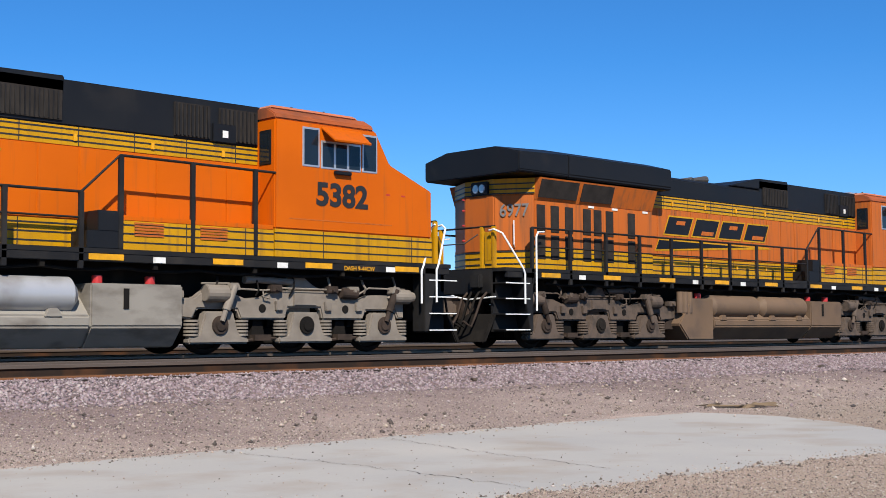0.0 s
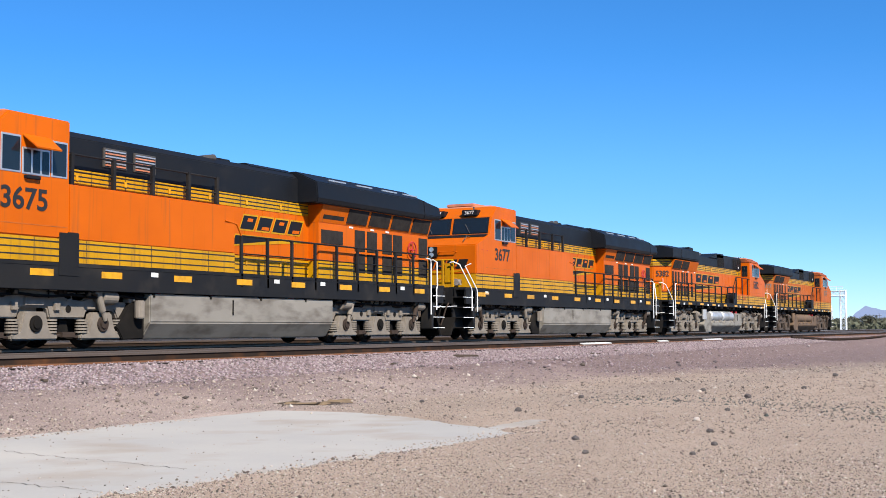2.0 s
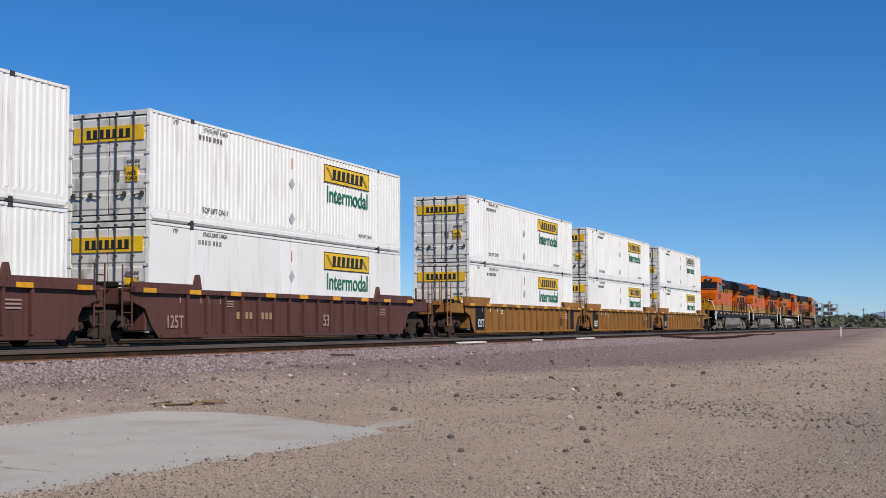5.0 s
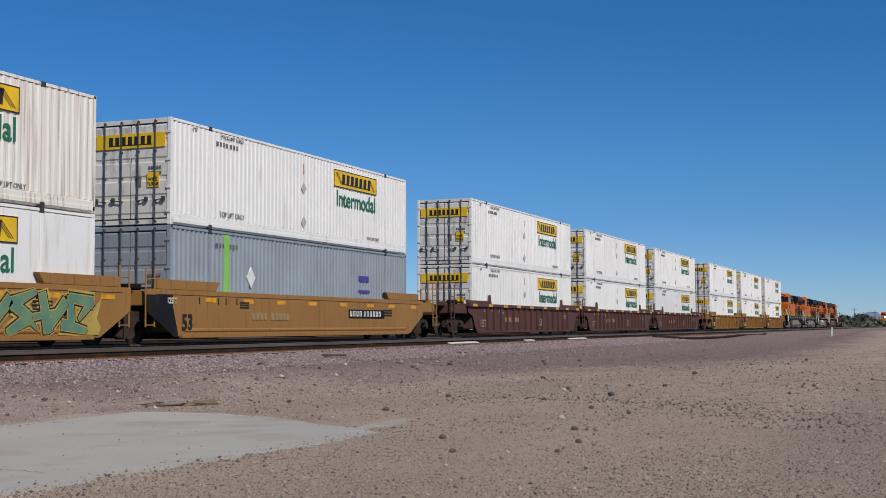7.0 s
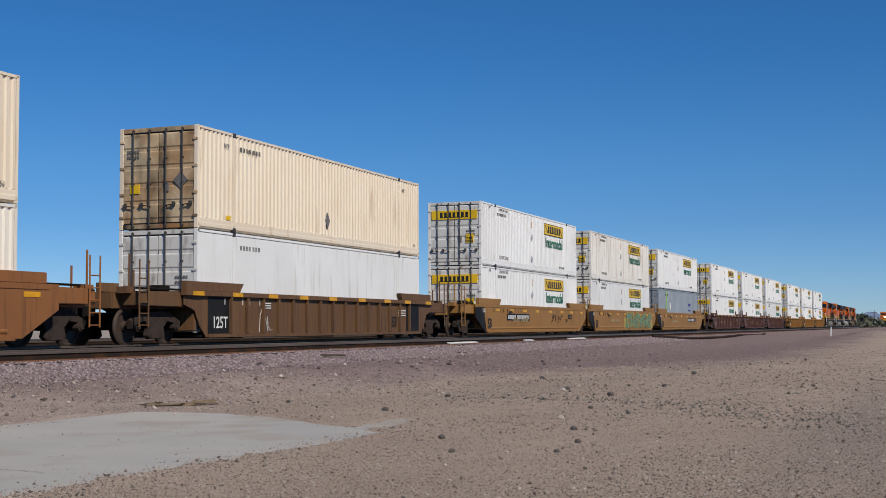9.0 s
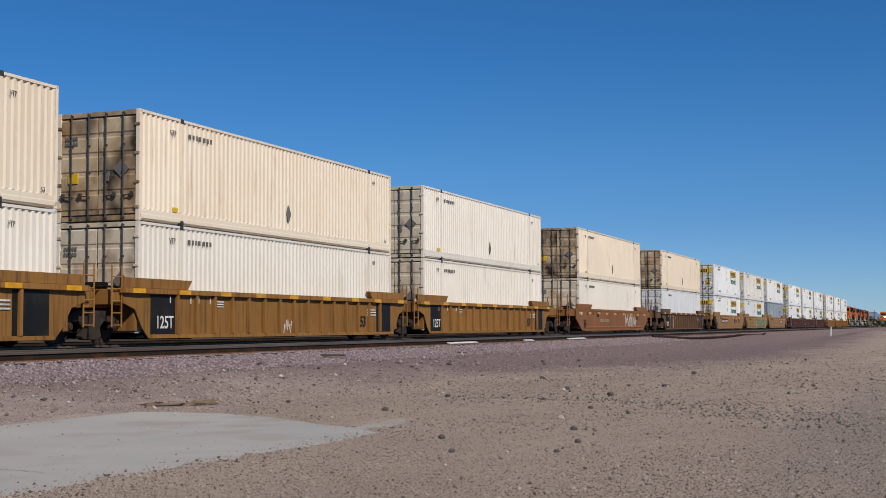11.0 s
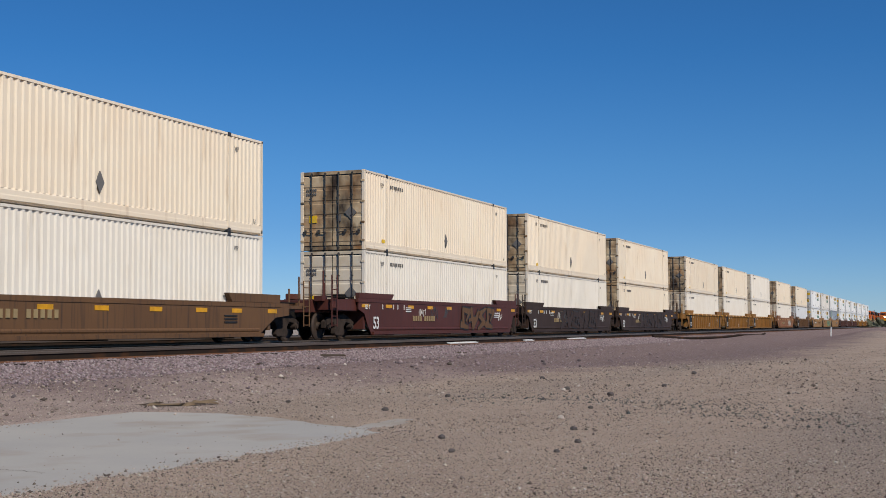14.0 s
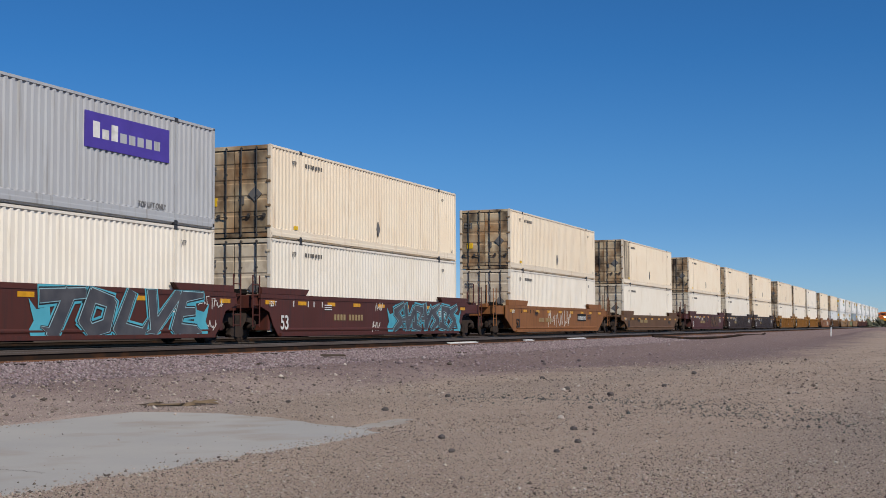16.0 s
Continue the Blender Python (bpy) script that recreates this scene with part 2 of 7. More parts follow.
far_wall = surface("pale_far_building", (0.52, 0.50, 0.46), 0.7, scale=0.2, bump=0.0)
far_silo = surface("grey_green_plant_steel", (0.20, 0.22, 0.21), 0.7, scale=0.3, second=(0.32, 0.33, 0.31), bump=0.0)
leaf = surface("dry_desert_foliage", (0.075, 0.085, 0.05), 0.8, scale=0.7, second=(0.11, 0.10, 0.065), bump=0.2, vary=0.2)
bark = surface("grey_bark", (0.10, 0.08, 0.06), 0.9, scale=3, bump=0.3)
# aerial haze is put into the hill colour as pale blue
hill_mat = surface("hill_with_haze_blue", (0.20, 0.27, 0.42), 1.0, scale=0.002, second=(0.24, 0.29, 0.42), fine=0.01, bump=0.0)
lamp_glass = surface("lamp_lens", (0.5, 0.5, 0.5), 0.12, metal=0.6, scale=8, bump=0.0)


def stones(name, tones, rough=0.9, vary=0.25):
    """Loose stone: a tone for each stone, with fine grain."""
    m = bpy.data.materials.new(name)
    m.use_nodes = True
    n, ln = m.node_tree.nodes, m.node_tree.links
    b = n["Principled BSDF"]
    b.inputs["Roughness"].default_value = rough
    b.inputs["Specular IOR Level"].default_value = 0.12
    g = n.new("ShaderNodeNewGeometry")
    r = n.new("ShaderNodeValToRGB")
    r.color_ramp.interpolation = "CONSTANT"
    els = r.color_ramp.elements
    els[0].position, els[0].color = 0.0, rgba(tones[0])
    els[1].position, els[1].color = 1.0 / len(tones), rgba(tones[1])
    for i, t in enumerate(tones[2:], 2):
        e = els.new(i / len(tones))
        e.color = rgba(t)
    ln.new(g.outputs["Random Per Island"], r.inputs[0])
    tc, t = n.new("ShaderNodeTexCoord"), n.new("ShaderNodeTexNoise")
    t.inputs["Scale"].default_value = 90
    ln.new(tc.outputs["Object"], t.inputs["Vector"])
    x = n.new("ShaderNodeMix")
    x.data_type, x.blend_type = "RGBA", "MULTIPLY"
    x.inputs["Factor"].default_value = 0.5
    ln.new(r.outputs[0], x.inputs["A"])
    ln.new(t.outputs["Color"], x.inputs["B"])
    h = n.new("ShaderNodeHueSaturation")
    h.inputs["Saturation"].default_value = 0.85
    h.inputs["Value"].default_value = 1.25
    ln.new(x.outputs["Result"], h.inputs["Color"])
    ln.new(h.outputs[0], b.inputs["Base Color"])
    return m


ballast_mat = stones("mauve_ballast_stone", [(0.29, 0.215, 0.215), (0.235, 0.17, 0.175), (0.34, 0.26, 0.26), (0.19, 0.14, 0.145), (0.30, 0.22, 0.225), (0.38, 0.31, 0.30), (0.25, 0.18, 0.19), (0.14, 0.11, 0.11)])
# oil-dark stone, with the shade beneath the train included in its tones
oily_shaded_ballast_mat = stones("oily_shaded_ballast_stone", [(0.05, 0.043, 0.04), (0.035, 0.03, 0.028), (0.07, 0.058, 0.055), (0.025, 0.022, 0.02)])
# the darkest tones paint in the shadow sides of stones
pebble_mat = stones("mixed_desert_pebble_with_shade_tones", [(0.42, 0.325, 0.255), (0.30, 0.23, 0.18), (0.50, 0.41, 0.33), (0.105, 0.082, 0.068), (0.38, 0.29, 0.225), (0.19, 0.145, 0.118), (0.44, 0.345, 0.27), (0.15, 0.115, 0.092), (0.35, 0.265, 0.21), (0.52, 0.44, 0.365)])
rubble_mat = stones("grey_green_rubble_stone", [(0.13, 0.13, 0.115), (0.08, 0.085, 0.08), (0.20, 0.18, 0.15), (0.30, 0.25, 0.21), (0.10, 0.085, 0.08)])


def glass_of(name, tint=(0.02, 0.03, 0.04)):
    m = bpy.data.materials.new(name)
    m.use_nodes = True
    b = m.node_tree.nodes["Principled BSDF"]
    b.inputs["Base Color"].default_value = rgba(tint)
    b.inputs["Roughness"].default_value = 0.05
    b.inputs["Transmission Weight"].default_value = 0.55
    b.inputs["IOR"].default_value = 1.5
    return m


pane_mat = glass_of("tinted_cab_glass")


def glow_of(name, col, strength):
    m = bpy.data.materials.new(name)
    m.use_nodes = True
    b = m.node_tree.nodes["Principled BSDF"]
    b.inputs["Emission Color"].default_value = rgba(col)
    b.inputs["Emission Strength"].default_value = strength
    return m


headlight_on = glow_of("lit_headlight", (1.0, 0.9, 0.7), 12.0)


def ground_material():
    """Sandy desert dirt, mauve towards the ballast, with grit at two scales."""
    m = bpy.data.materials.new("desert_ground")
    m.use_nodes = True
    n, ln = m.node_tree.nodes, m.node_tree.links
    b = n["Principled BSDF"]
    b.inputs["Roughness"].default_value = 0.95
    b.inputs["Specular IOR Level"].default_value = 0.08
    tc = n.new("ShaderNodeTexCoord")
    sep = n.new("ShaderNodeSeparateXYZ")
    ln.new(tc.outputs["Object"], sep.inputs[0])

    def nz(scale, detail=6, st=None):
        t = n.new("ShaderNodeTexNoise")
        t.inputs["Scale"].default_value, t.inputs["Detail"].default_value = scale, detail
        if st:
            mp = n.new("ShaderNodeMapping")
            mp.inputs["Scale"].default_value = st
            ln.new(tc.outputs["Object"], mp.inputs[0])
            ln.new(mp.outputs[0], t.inputs["Vector"])
        else:
            ln.new(tc.outputs["Object"], t.inputs["Vector"])
        return t.outputs["Fac"]

    def rng(v, a, c, lo=0.0, hi=1.0):
        r = n.new("ShaderNodeMapRange")
        r.inputs["From Min"].default_value, r.inputs["From Max"].default_value = a, c
        r.inputs["To Min"].default_value, r.inputs["To Max"].default_value = lo, hi
        ln.new(v, r.inputs["Value"])
        return r.outputs["Result"]

    def mixc(a, c, fac):
        x = n.new("ShaderNodeMix")
        x.data_type = "RGBA"
        for s, v in ((x.inputs["A"], a), (x.inputs["B"], c)):
            if isinstance(v, tuple):
                s.default_value = v
            else:
                ln.new(v, s)
        ln.new(fac, x.inputs["Factor"])
        return x.outputs["Result"]

    def add(a, c):
        x = n.new("ShaderNodeMath")
        x.operation = "ADD"
        ln.new(a, x.inputs[0])
        ln.new(c, x.inputs[1])
        return x.outputs[0]

    sand = mixc((0.425, 0.330, 0.258, 1), (0.350, 0.268, 0.210, 1), rng(nz(0.5), 0.35, 0.7))
    sand = mixc(sand, (0.25, 0.205, 0.175, 1), rng(nz(0.12, 4, (0.25, 1.6, 1)), 0.5, 0.72))
    shoulder = mixc((0.375, 0.293, 0.252, 1), (0.315, 0.243, 0.213, 1), rng(nz(1.2), 0.35, 0.65))
    sand = mixc(sand, shoulder, rng(add(sep.outputs["Y"], rng(nz(0.6), 0, 1, -0.8, 0.8)), -11.2, -9.6))
    mauve = mixc((0.245, 0.178, 0.165, 1), (0.165, 0.118, 0.112, 1), rng(nz(6), 0.3, 0.7))
    near_track = rng(add(add(sep.outputs["Y"], rng(sep.outputs["X"], 22, 46, 0.0, 7.2)), rng(nz(0.3), 0, 1, -3.0, 3.0)), -9.4, -6.2)
    c = mixc(sand, mauve, near_track)
    # oil stain plus painted shade: near-black from the near rail to beyond the train
    oily_shaded = mixc((0.05, 0.043, 0.04, 1), (0.025, 0.022, 0.02, 1), rng(nz(5), 0.3, 0.7))
    c = mixc(c, oily_shaded, rng(sep.outputs["Y"], -5.06, -4.98))
    c = mixc(c, (0.36, 0.30, 0.25, 1), rng(sep.outputs["Y"], 44.0, 52.0))
    c = mixc(c, (0.10, 0.08, 0.07, 1), rng(nz(60, 2), 0.55, 0.68, 0.0, 0.75))
    c = mixc(c, (0.55, 0.47, 0.39, 1), rng(nz(75, 2), 0.60, 0.70, 0.0, 0.6))
    ln.new(c, b.inputs["Base Color"])
    bp = n.new("ShaderNodeBump")
    bp.inputs["Strength"].default_value, bp.inputs["Distance"].default_value = 1.0, 0.022
    ln.new(add(nz(65, 3), nz(16, 5)), bp.inputs["Height"])
    ln.new(bp.outputs[0], b.inputs["Normal"])
    return m


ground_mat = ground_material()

# ---- mesh tools ----


class Shape:
    """Collects simple solids into one mesh."""

    def __init__(self):
        self.v, self.f = [], []

    def add(self, vs, fs):
        k = len(self.v)
        self.v += [tuple(p) for p in vs]
        self.f += [tuple(i + k for i in q) for q in fs]
        return self

    def box(self, x0, x1, y0, y1, z0, z1):
        x0, x1, y0, y1, z0, z1 = min(x0, x1), max(x0, x1), min(y0, y1), max(y0, y1), min(z0, z1), max(z0, z1)
        return self.add([(x, y, z) for x in (x0, x1) for y in (y0, y1) for z in (z0, z1)],
                        [(0, 1, 3, 2), (4, 6, 7, 5), (0, 4, 5, 1), (2, 3, 7, 6), (0, 2, 6, 4), (1, 5, 7, 3)])

    def prism(self, prof, axis, lo, hi):
        put = {"x": lambda a, b, h: (h, a, b), "y": lambda a, b, h: (a, h, b), "z": lambda a, b, h: (a, b, h)}[axis]
        k = len(prof)
        vs = [put(a, b, lo) for a, b in prof] + [put(a, b, hi) for a, b in prof]
        fs = [tuple(range(k)), tuple(range(2 * k - 1, k - 1, -1))] + [(i, i + k, (i + 1) % k + k, (i + 1) % k) for i in range(k)]
        return self.add(vs, fs)

    def cyl(self, p0, p1, r, n=12, r1=None):
        p0, p1 = Vector(p0), Vector(p1)
        r1 = r if r1 is None else r1
        d = (p1 - p0).normalized()
        a = d.orthogonal().normalized()
        b = d.cross(a)
        vs = []
        for p, q in ((p0, r), (p1, r1)):
            vs += [p + (a * math.cos(t) + b * math.sin(t)) * q for t in (2 * math.pi * i / n for i in range(n))]
        return self.add(vs, [tuple(range(n)), tuple(range(2 * n - 1, n - 1, -1))] + [(i, i + n, (i + 1) % n + n, (i + 1) % n) for i in range(n)])

    def tube(self, pts, r, n=8):
        ps = [Vector(p) for p in pts]
        ref = (ps[1] - ps[0]).orthogonal().normalized()
        vs, k = [], len(ps)
        for i, p in enumerate(ps):
            t = (ps[min(i + 1, k - 1)] - ps[max(i - 1, 0)]).normalized()
            ref = (ref - t * ref.dot(t)).normalized()
            b = t.cross(ref)
            vs += [p + (ref * math.cos(q) + b * math.sin(q)) * r for q in (2 * math.pi * j / n for j in range(n))]
        fs = [tuple(range(n)), tuple(range(k * n - 1, (k - 1) * n - 1, -1))]
        fs += [(i * n + j, i * n + (j + 1) % n, (i + 1) * n + (j + 1) % n, (i + 1) * n + j) for i in range(k - 1) for j in range(n)]
        return self.add(vs, fs)

    def revolve(self, prof, c, n=20):
        """A solid turned about an axis along y through c = (x, z); prof: (radius, y) pairs."""
        k = len(prof)
        vs = [(c[0] + r * math.cos(2 * math.pi * i / n), y, c[1] + r * math.sin(2 * math.pi * i / n)) for i in range(n) for r, y in prof]
        fs = [(i * k + j, i * k + (j + 1) % k, ((i + 1) % n) * k + (j + 1) % k, ((i + 1) % n) * k + j) for i in range(n) for j in range(k)]
        return self.add(vs, fs)

    def mesh(self, name, mat, bevel=0.0, smooth=False):
        me = bpy.data.meshes.new(name)
        me.from_pydata(self.v, [], self.f)
        bm = bmesh.new()
        bm.from_mesh(me)
        bmesh.ops.recalc_face_normals(bm, faces=bm.faces)
        if bevel:
            bmesh.ops.bevel(bm, geom=[e for e in bm.edges if len(e.link_faces) == 2 and e.calc_face_angle(0) > 0.5], offset=bevel, segments=2, affect="EDGES", clamp_overlap=True)
        bm.to_mesh(me)
        bm.free()
        me.materials.append(mat)
        if smooth:
            me.shade_smooth()
            me.set_sharp_from_angle(angle=radians(40))
        return me


def part(name, sh, mat, parent, label="", bevel=0.0, smooth=False):
    me = sh if isinstance(sh, bpy.types.Mesh) else sh.mesh(name, mat, bevel, smooth)
    ob = new(name, me)
    ob.parent = parent
    return tagged(ob, label)


def thing(name, label, category, group="", kind=""):
    return tagged(new(name), label, category, group, kind)


def solid(name, sh, mat, label, category, group="", kind="", bevel=0.0, smooth=False):
    return tagged(new(name, sh.mesh(name, mat, bevel, smooth)), label, category, group, kind)


TEXTS = {}


def text_mesh(words, size, mat, squeeze=1.0, weight=0.012):
    """Flat lettering with a little thickness, centred, as a mesh."""
    key = (words, size, mat.name, squeeze, weight)
    if key not in TEXTS:
        cu = bpy.data.curves.new("lettering", "FONT")
        cu.body, cu.size, cu.extrude, cu.align_x, cu.align_y = words, size, 0.003, "CENTER", "CENTER"
        cu.offset = weight * size
        ob = new("lettering", cu)
        bpy.context.view_layer.update()
        me = bpy.data.meshes.new_from_object(ob.evaluated_get(bpy.context.evaluated_depsgraph_get()))
        bpy.data.objects.remove(ob)
        bpy.data.curves.remove(cu)
        me.transform(Matrix.Diagonal((squeeze, 1, 1, 1)))
        me.materials.clear()
        me.materials.append(mat)
        TEXTS[key] = me
    return TEXTS[key]


def write(words, size, mat, parent, x, y, z, squeeze=1.0, turn=0.0, name="lettering", weight=0.012):
    ob = new(name, text_mesh(words, size, mat, squeeze, weight))
    ob.parent = parent
    ob.matrix_basis = pose(x, y, z, 90, 0, turn)
    return ob


MOVERS = []  # things of the train, with their place along the track at the end of the clip
SPEED, CLIP = 31.869, 16.0


def rides(ob, x, z=0.0):
    MOVERS.append((ob, x, z))
    return ob

# ---- ground ----
rng = np.random.default_rng(7)


def smooth_step(v, a, b):
    u = np.clip((v - a) / (b - a), 0, 1)
    return u * u * (3 - 2 * u)


def rough_noise(x, y, s, seed):
    """A cheap smooth noise from sine waves."""
    r = np.random.default_rng(seed)
    out = np.zeros_like(x)
    for i in range(7):
        k, a, p = s * (0.6 + 1.5 * r.random()), 6.283 * r.random(), 6.283 * r.random()
        out += np.sin(k * (x * math.cos(a) + y * math.sin(a)) + p)
    return out / 7


SLAB_Z = -0.75


def slab_cover(x, y):
    """1 where dirt covers the slab, 0 where the concrete lies bare."""
    w = 0.13 * rough_noise(x, y, 3.0, 3) + 0.10 * rough_noise(x, y, 11.0, 4) + 0.05 * rough_noise(x, y, 27.0, 8)
    far = smooth_step(y + w * 0.6, -9.96, -9.80)
    near = 1 - smooth_step(y + w - 0.07 * np.clip(11.0 - x, 0, 9), -14.68, -14.42)
    edge = np.interp(y, [-14.7, -13.4, -12.2, -10.9, -10.0], [12.85, 13.75, 14.70, 15.15, 15.05])
    right = smooth_step(x - edge + w * 0.8, -0.12, 0.14)
    cover = np.maximum(np.maximum(far, near), right)
    # a thin bared strip beyond the corner
    strip = np.clip(1.15 - ((x - 14.15) / 0.95) ** 2 - ((y + 14.15 - 0.12 * (x - 14)) / 0.26) ** 2 - 5.0 * np.abs(w), 0, 1)
    return np.minimum(cover, 1 - 0.85 * strip)


def ground_z(x, y):
    z = np.full_like(x, -0.735)
    z = z + 0.305 * smooth_step(y, -9.9, -7.0) + 0.23 * smooth_step(y, -7.0, -5.35)
    z = z - 0.16 * smooth_step(y, -5.02, -4.85) * (1 - smooth_step(y, 2.2, 3.0)) - 0.10 * smooth_step(y, 2.6, 4.8) - 0.25 * smooth_step(y, 44, 60)
    z += 0.020 * rough_noise(x, y, 1.3, 11) * smooth_step(-y, 5.2, 7.5) + 0.012 * rough_noise(x, y, 4.0, 12)
    # low spoil banks beside the far track
    z += 0.62 * np.exp(-((x - 128) / 26) ** 2 - ((y + 14.5) / 2.6) ** 2) * (1 + 0.5 * rough_noise(x, y, 0.35, 5))
    z += 0.35 * np.exp(-((x - 92) / 14) ** 2 - ((y + 9.0) / 1.6) ** 2) * (1 + 0.4 * rough_noise(x, y, 0.5, 6))
    inside = (x > -9.5) & (x < 16.5) & (y > -15.2) & (y < -9.6)
    z = np.where(inside, -0.80 + (z + 0.80) * slab_cover(x, y), z)
    return z


def ground_sheet():
    xs = np.concatenate([-np.geomspace(2600, 12, 26), np.arange(-10, 4, 0.5), np.arange(4, 32, 0.14), np.arange(32, 70, 0.4), np.geomspace(70, 180, 60), np.geomspace(184, 4200, 30)])
    ys = np.concatenate([-np.geomspace(2600, 24, 18), np.arange(-22, -16, 0.3), np.arange(-16, -9, 0.085), np.arange(-9, -5.3, 0.16), np.arange(-5.3, -4.7, 0.05), np.arange(-4.7, 5.2, 0.3), np.geomspace(5.6, 3000, 26)])
    X, Y = np.meshgrid(xs, ys)
    Z = ground_z(X, Y)
    nx, ny = len(xs), len(ys)
    idx = np.arange(nx * ny).reshape(ny, nx)
    quads = np.stack([idx[:-1, :-1], idx[:-1, 1:], idx[1:, 1:], idx[1:, :-1]], -1).reshape(-1, 4)
    me = bpy.data.meshes.new("ground")
    me.from_pydata(np.stack([X, Y, Z], -1).reshape(-1, 3).tolist(), [], quads.tolist())
    me.materials.append(ground_mat)
    me.shade_smooth()
    return tagged(new("ground", me), "sandy desert ground strewn with grit beside the railway", "ground", kind="structure")


ground_sheet()


def concrete_slab():
    slab = tagged(new("pavement"), "pale cracked concrete slab half buried in dirt", "slab", kind="structure")
    for x0, x1 in ((-9, 1.98), (2, 16.2)):
        part("slab_panel", Shape().box(x0, x1, -15.0, -9.7, -1.0, SLAB_Z), concrete, slab, bevel=0.012)
    r = random.Random(5)
    for (ax, ay), (bx, by) in (((9.25, -9.9), (9.1, -10.6)), ((9.1, -10.6), (8.76, -12.0)), ((8.76, -12.0), (8.5, -13.6)), ((7.1, -9.95), (7.15, -10.7)), ((7.15, -10.7), (7.2, -11.95)), ((7.2, -11.95), (7.05, -14.0))):
        sh, n = Shape(), 26
        pts = [(ax + (bx - ax) * i / n + r.uniform(-0.05, 0.05), ay + (by - ay) * i / n + r.uniform(-0.03, 0.03)) for i in range(n + 1)]
        for (px, py), (qx, qy) in zip(pts, pts[1:]):
            w = r.uniform(0.002, 0.006)
            sh.add([(px - w, py, SLAB_Z + 0.003), (px + w, py, SLAB_Z + 0.003), (qx + w, qy, SLAB_Z + 0.003), (qx - w, qy, SLAB_Z + 0.003)], [(0, 1, 2, 3)])
        part("crack", sh, bark_wood, slab)
    return slab


concrete_slab()


def stone_field(name, xs, ys, zs, sizes, mat, label, category):
    """Many small irregular stones in one mesh."""
    base = np.array([(1, 0, 0), (-1, 0, 0), (0, 1, 0), (0, -1, 0), (0, 0, 1), (0, 0, -1)], float)
    faces = np.array([(0, 2, 4), (2, 1, 4), (1, 3, 4), (3, 0, 4), (2, 0, 5), (1, 2, 5), (3, 1, 5), (0, 3, 5)])
    n = len(xs)
    v = base[None] * rng.uniform(0.55, 1.2, (n, 6, 1)) + rng.normal(0, 0.22, (n, 6, 3))
    v[:, :, 2] *= 0.75
    a = rng.uniform(0, 6.283, n)
    c, s = np.cos(a)[:, None], np.sin(a)[:, None]
    vx, vy = v[:, :, 0] * c - v[:, :, 1] * s, v[:, :, 0] * s + v[:, :, 1] * c
    v = np.stack([vx, vy, v[:, :, 2]], -1) * sizes[:, None, None] + np.stack([xs, ys, zs], -1)[:, None, :]
    f = faces[None] + 6 * np.arange(n)[:, None, None]
    me = bpy.data.meshes.new(name)
    me.vertices.add(n * 6)
    me.vertices.foreach_set("co", v.reshape(-1).astype(np.float32))
    me.loops.add(n * 24)
    me.polygons.add(n * 8)
    me.polygons.foreach_set("loop_start", np.arange(0, n * 24, 3, dtype=np.int32))
    me.loops.foreach_set("vertex_index", f.reshape(-1).astype(np.int32))
    me.update(calc_edges=True)
    me.validate()
    me.materials.append(mat)
    return tagged(new(name, me), label, category, kind="stuff")


def scatter(n, x0, x1, y0, y1, power=1.0):
    """Places that thin out with distance along x."""
    return x0 + (x1 - x0) * rng.random(n) ** power, rng.uniform(y0, y1, n)


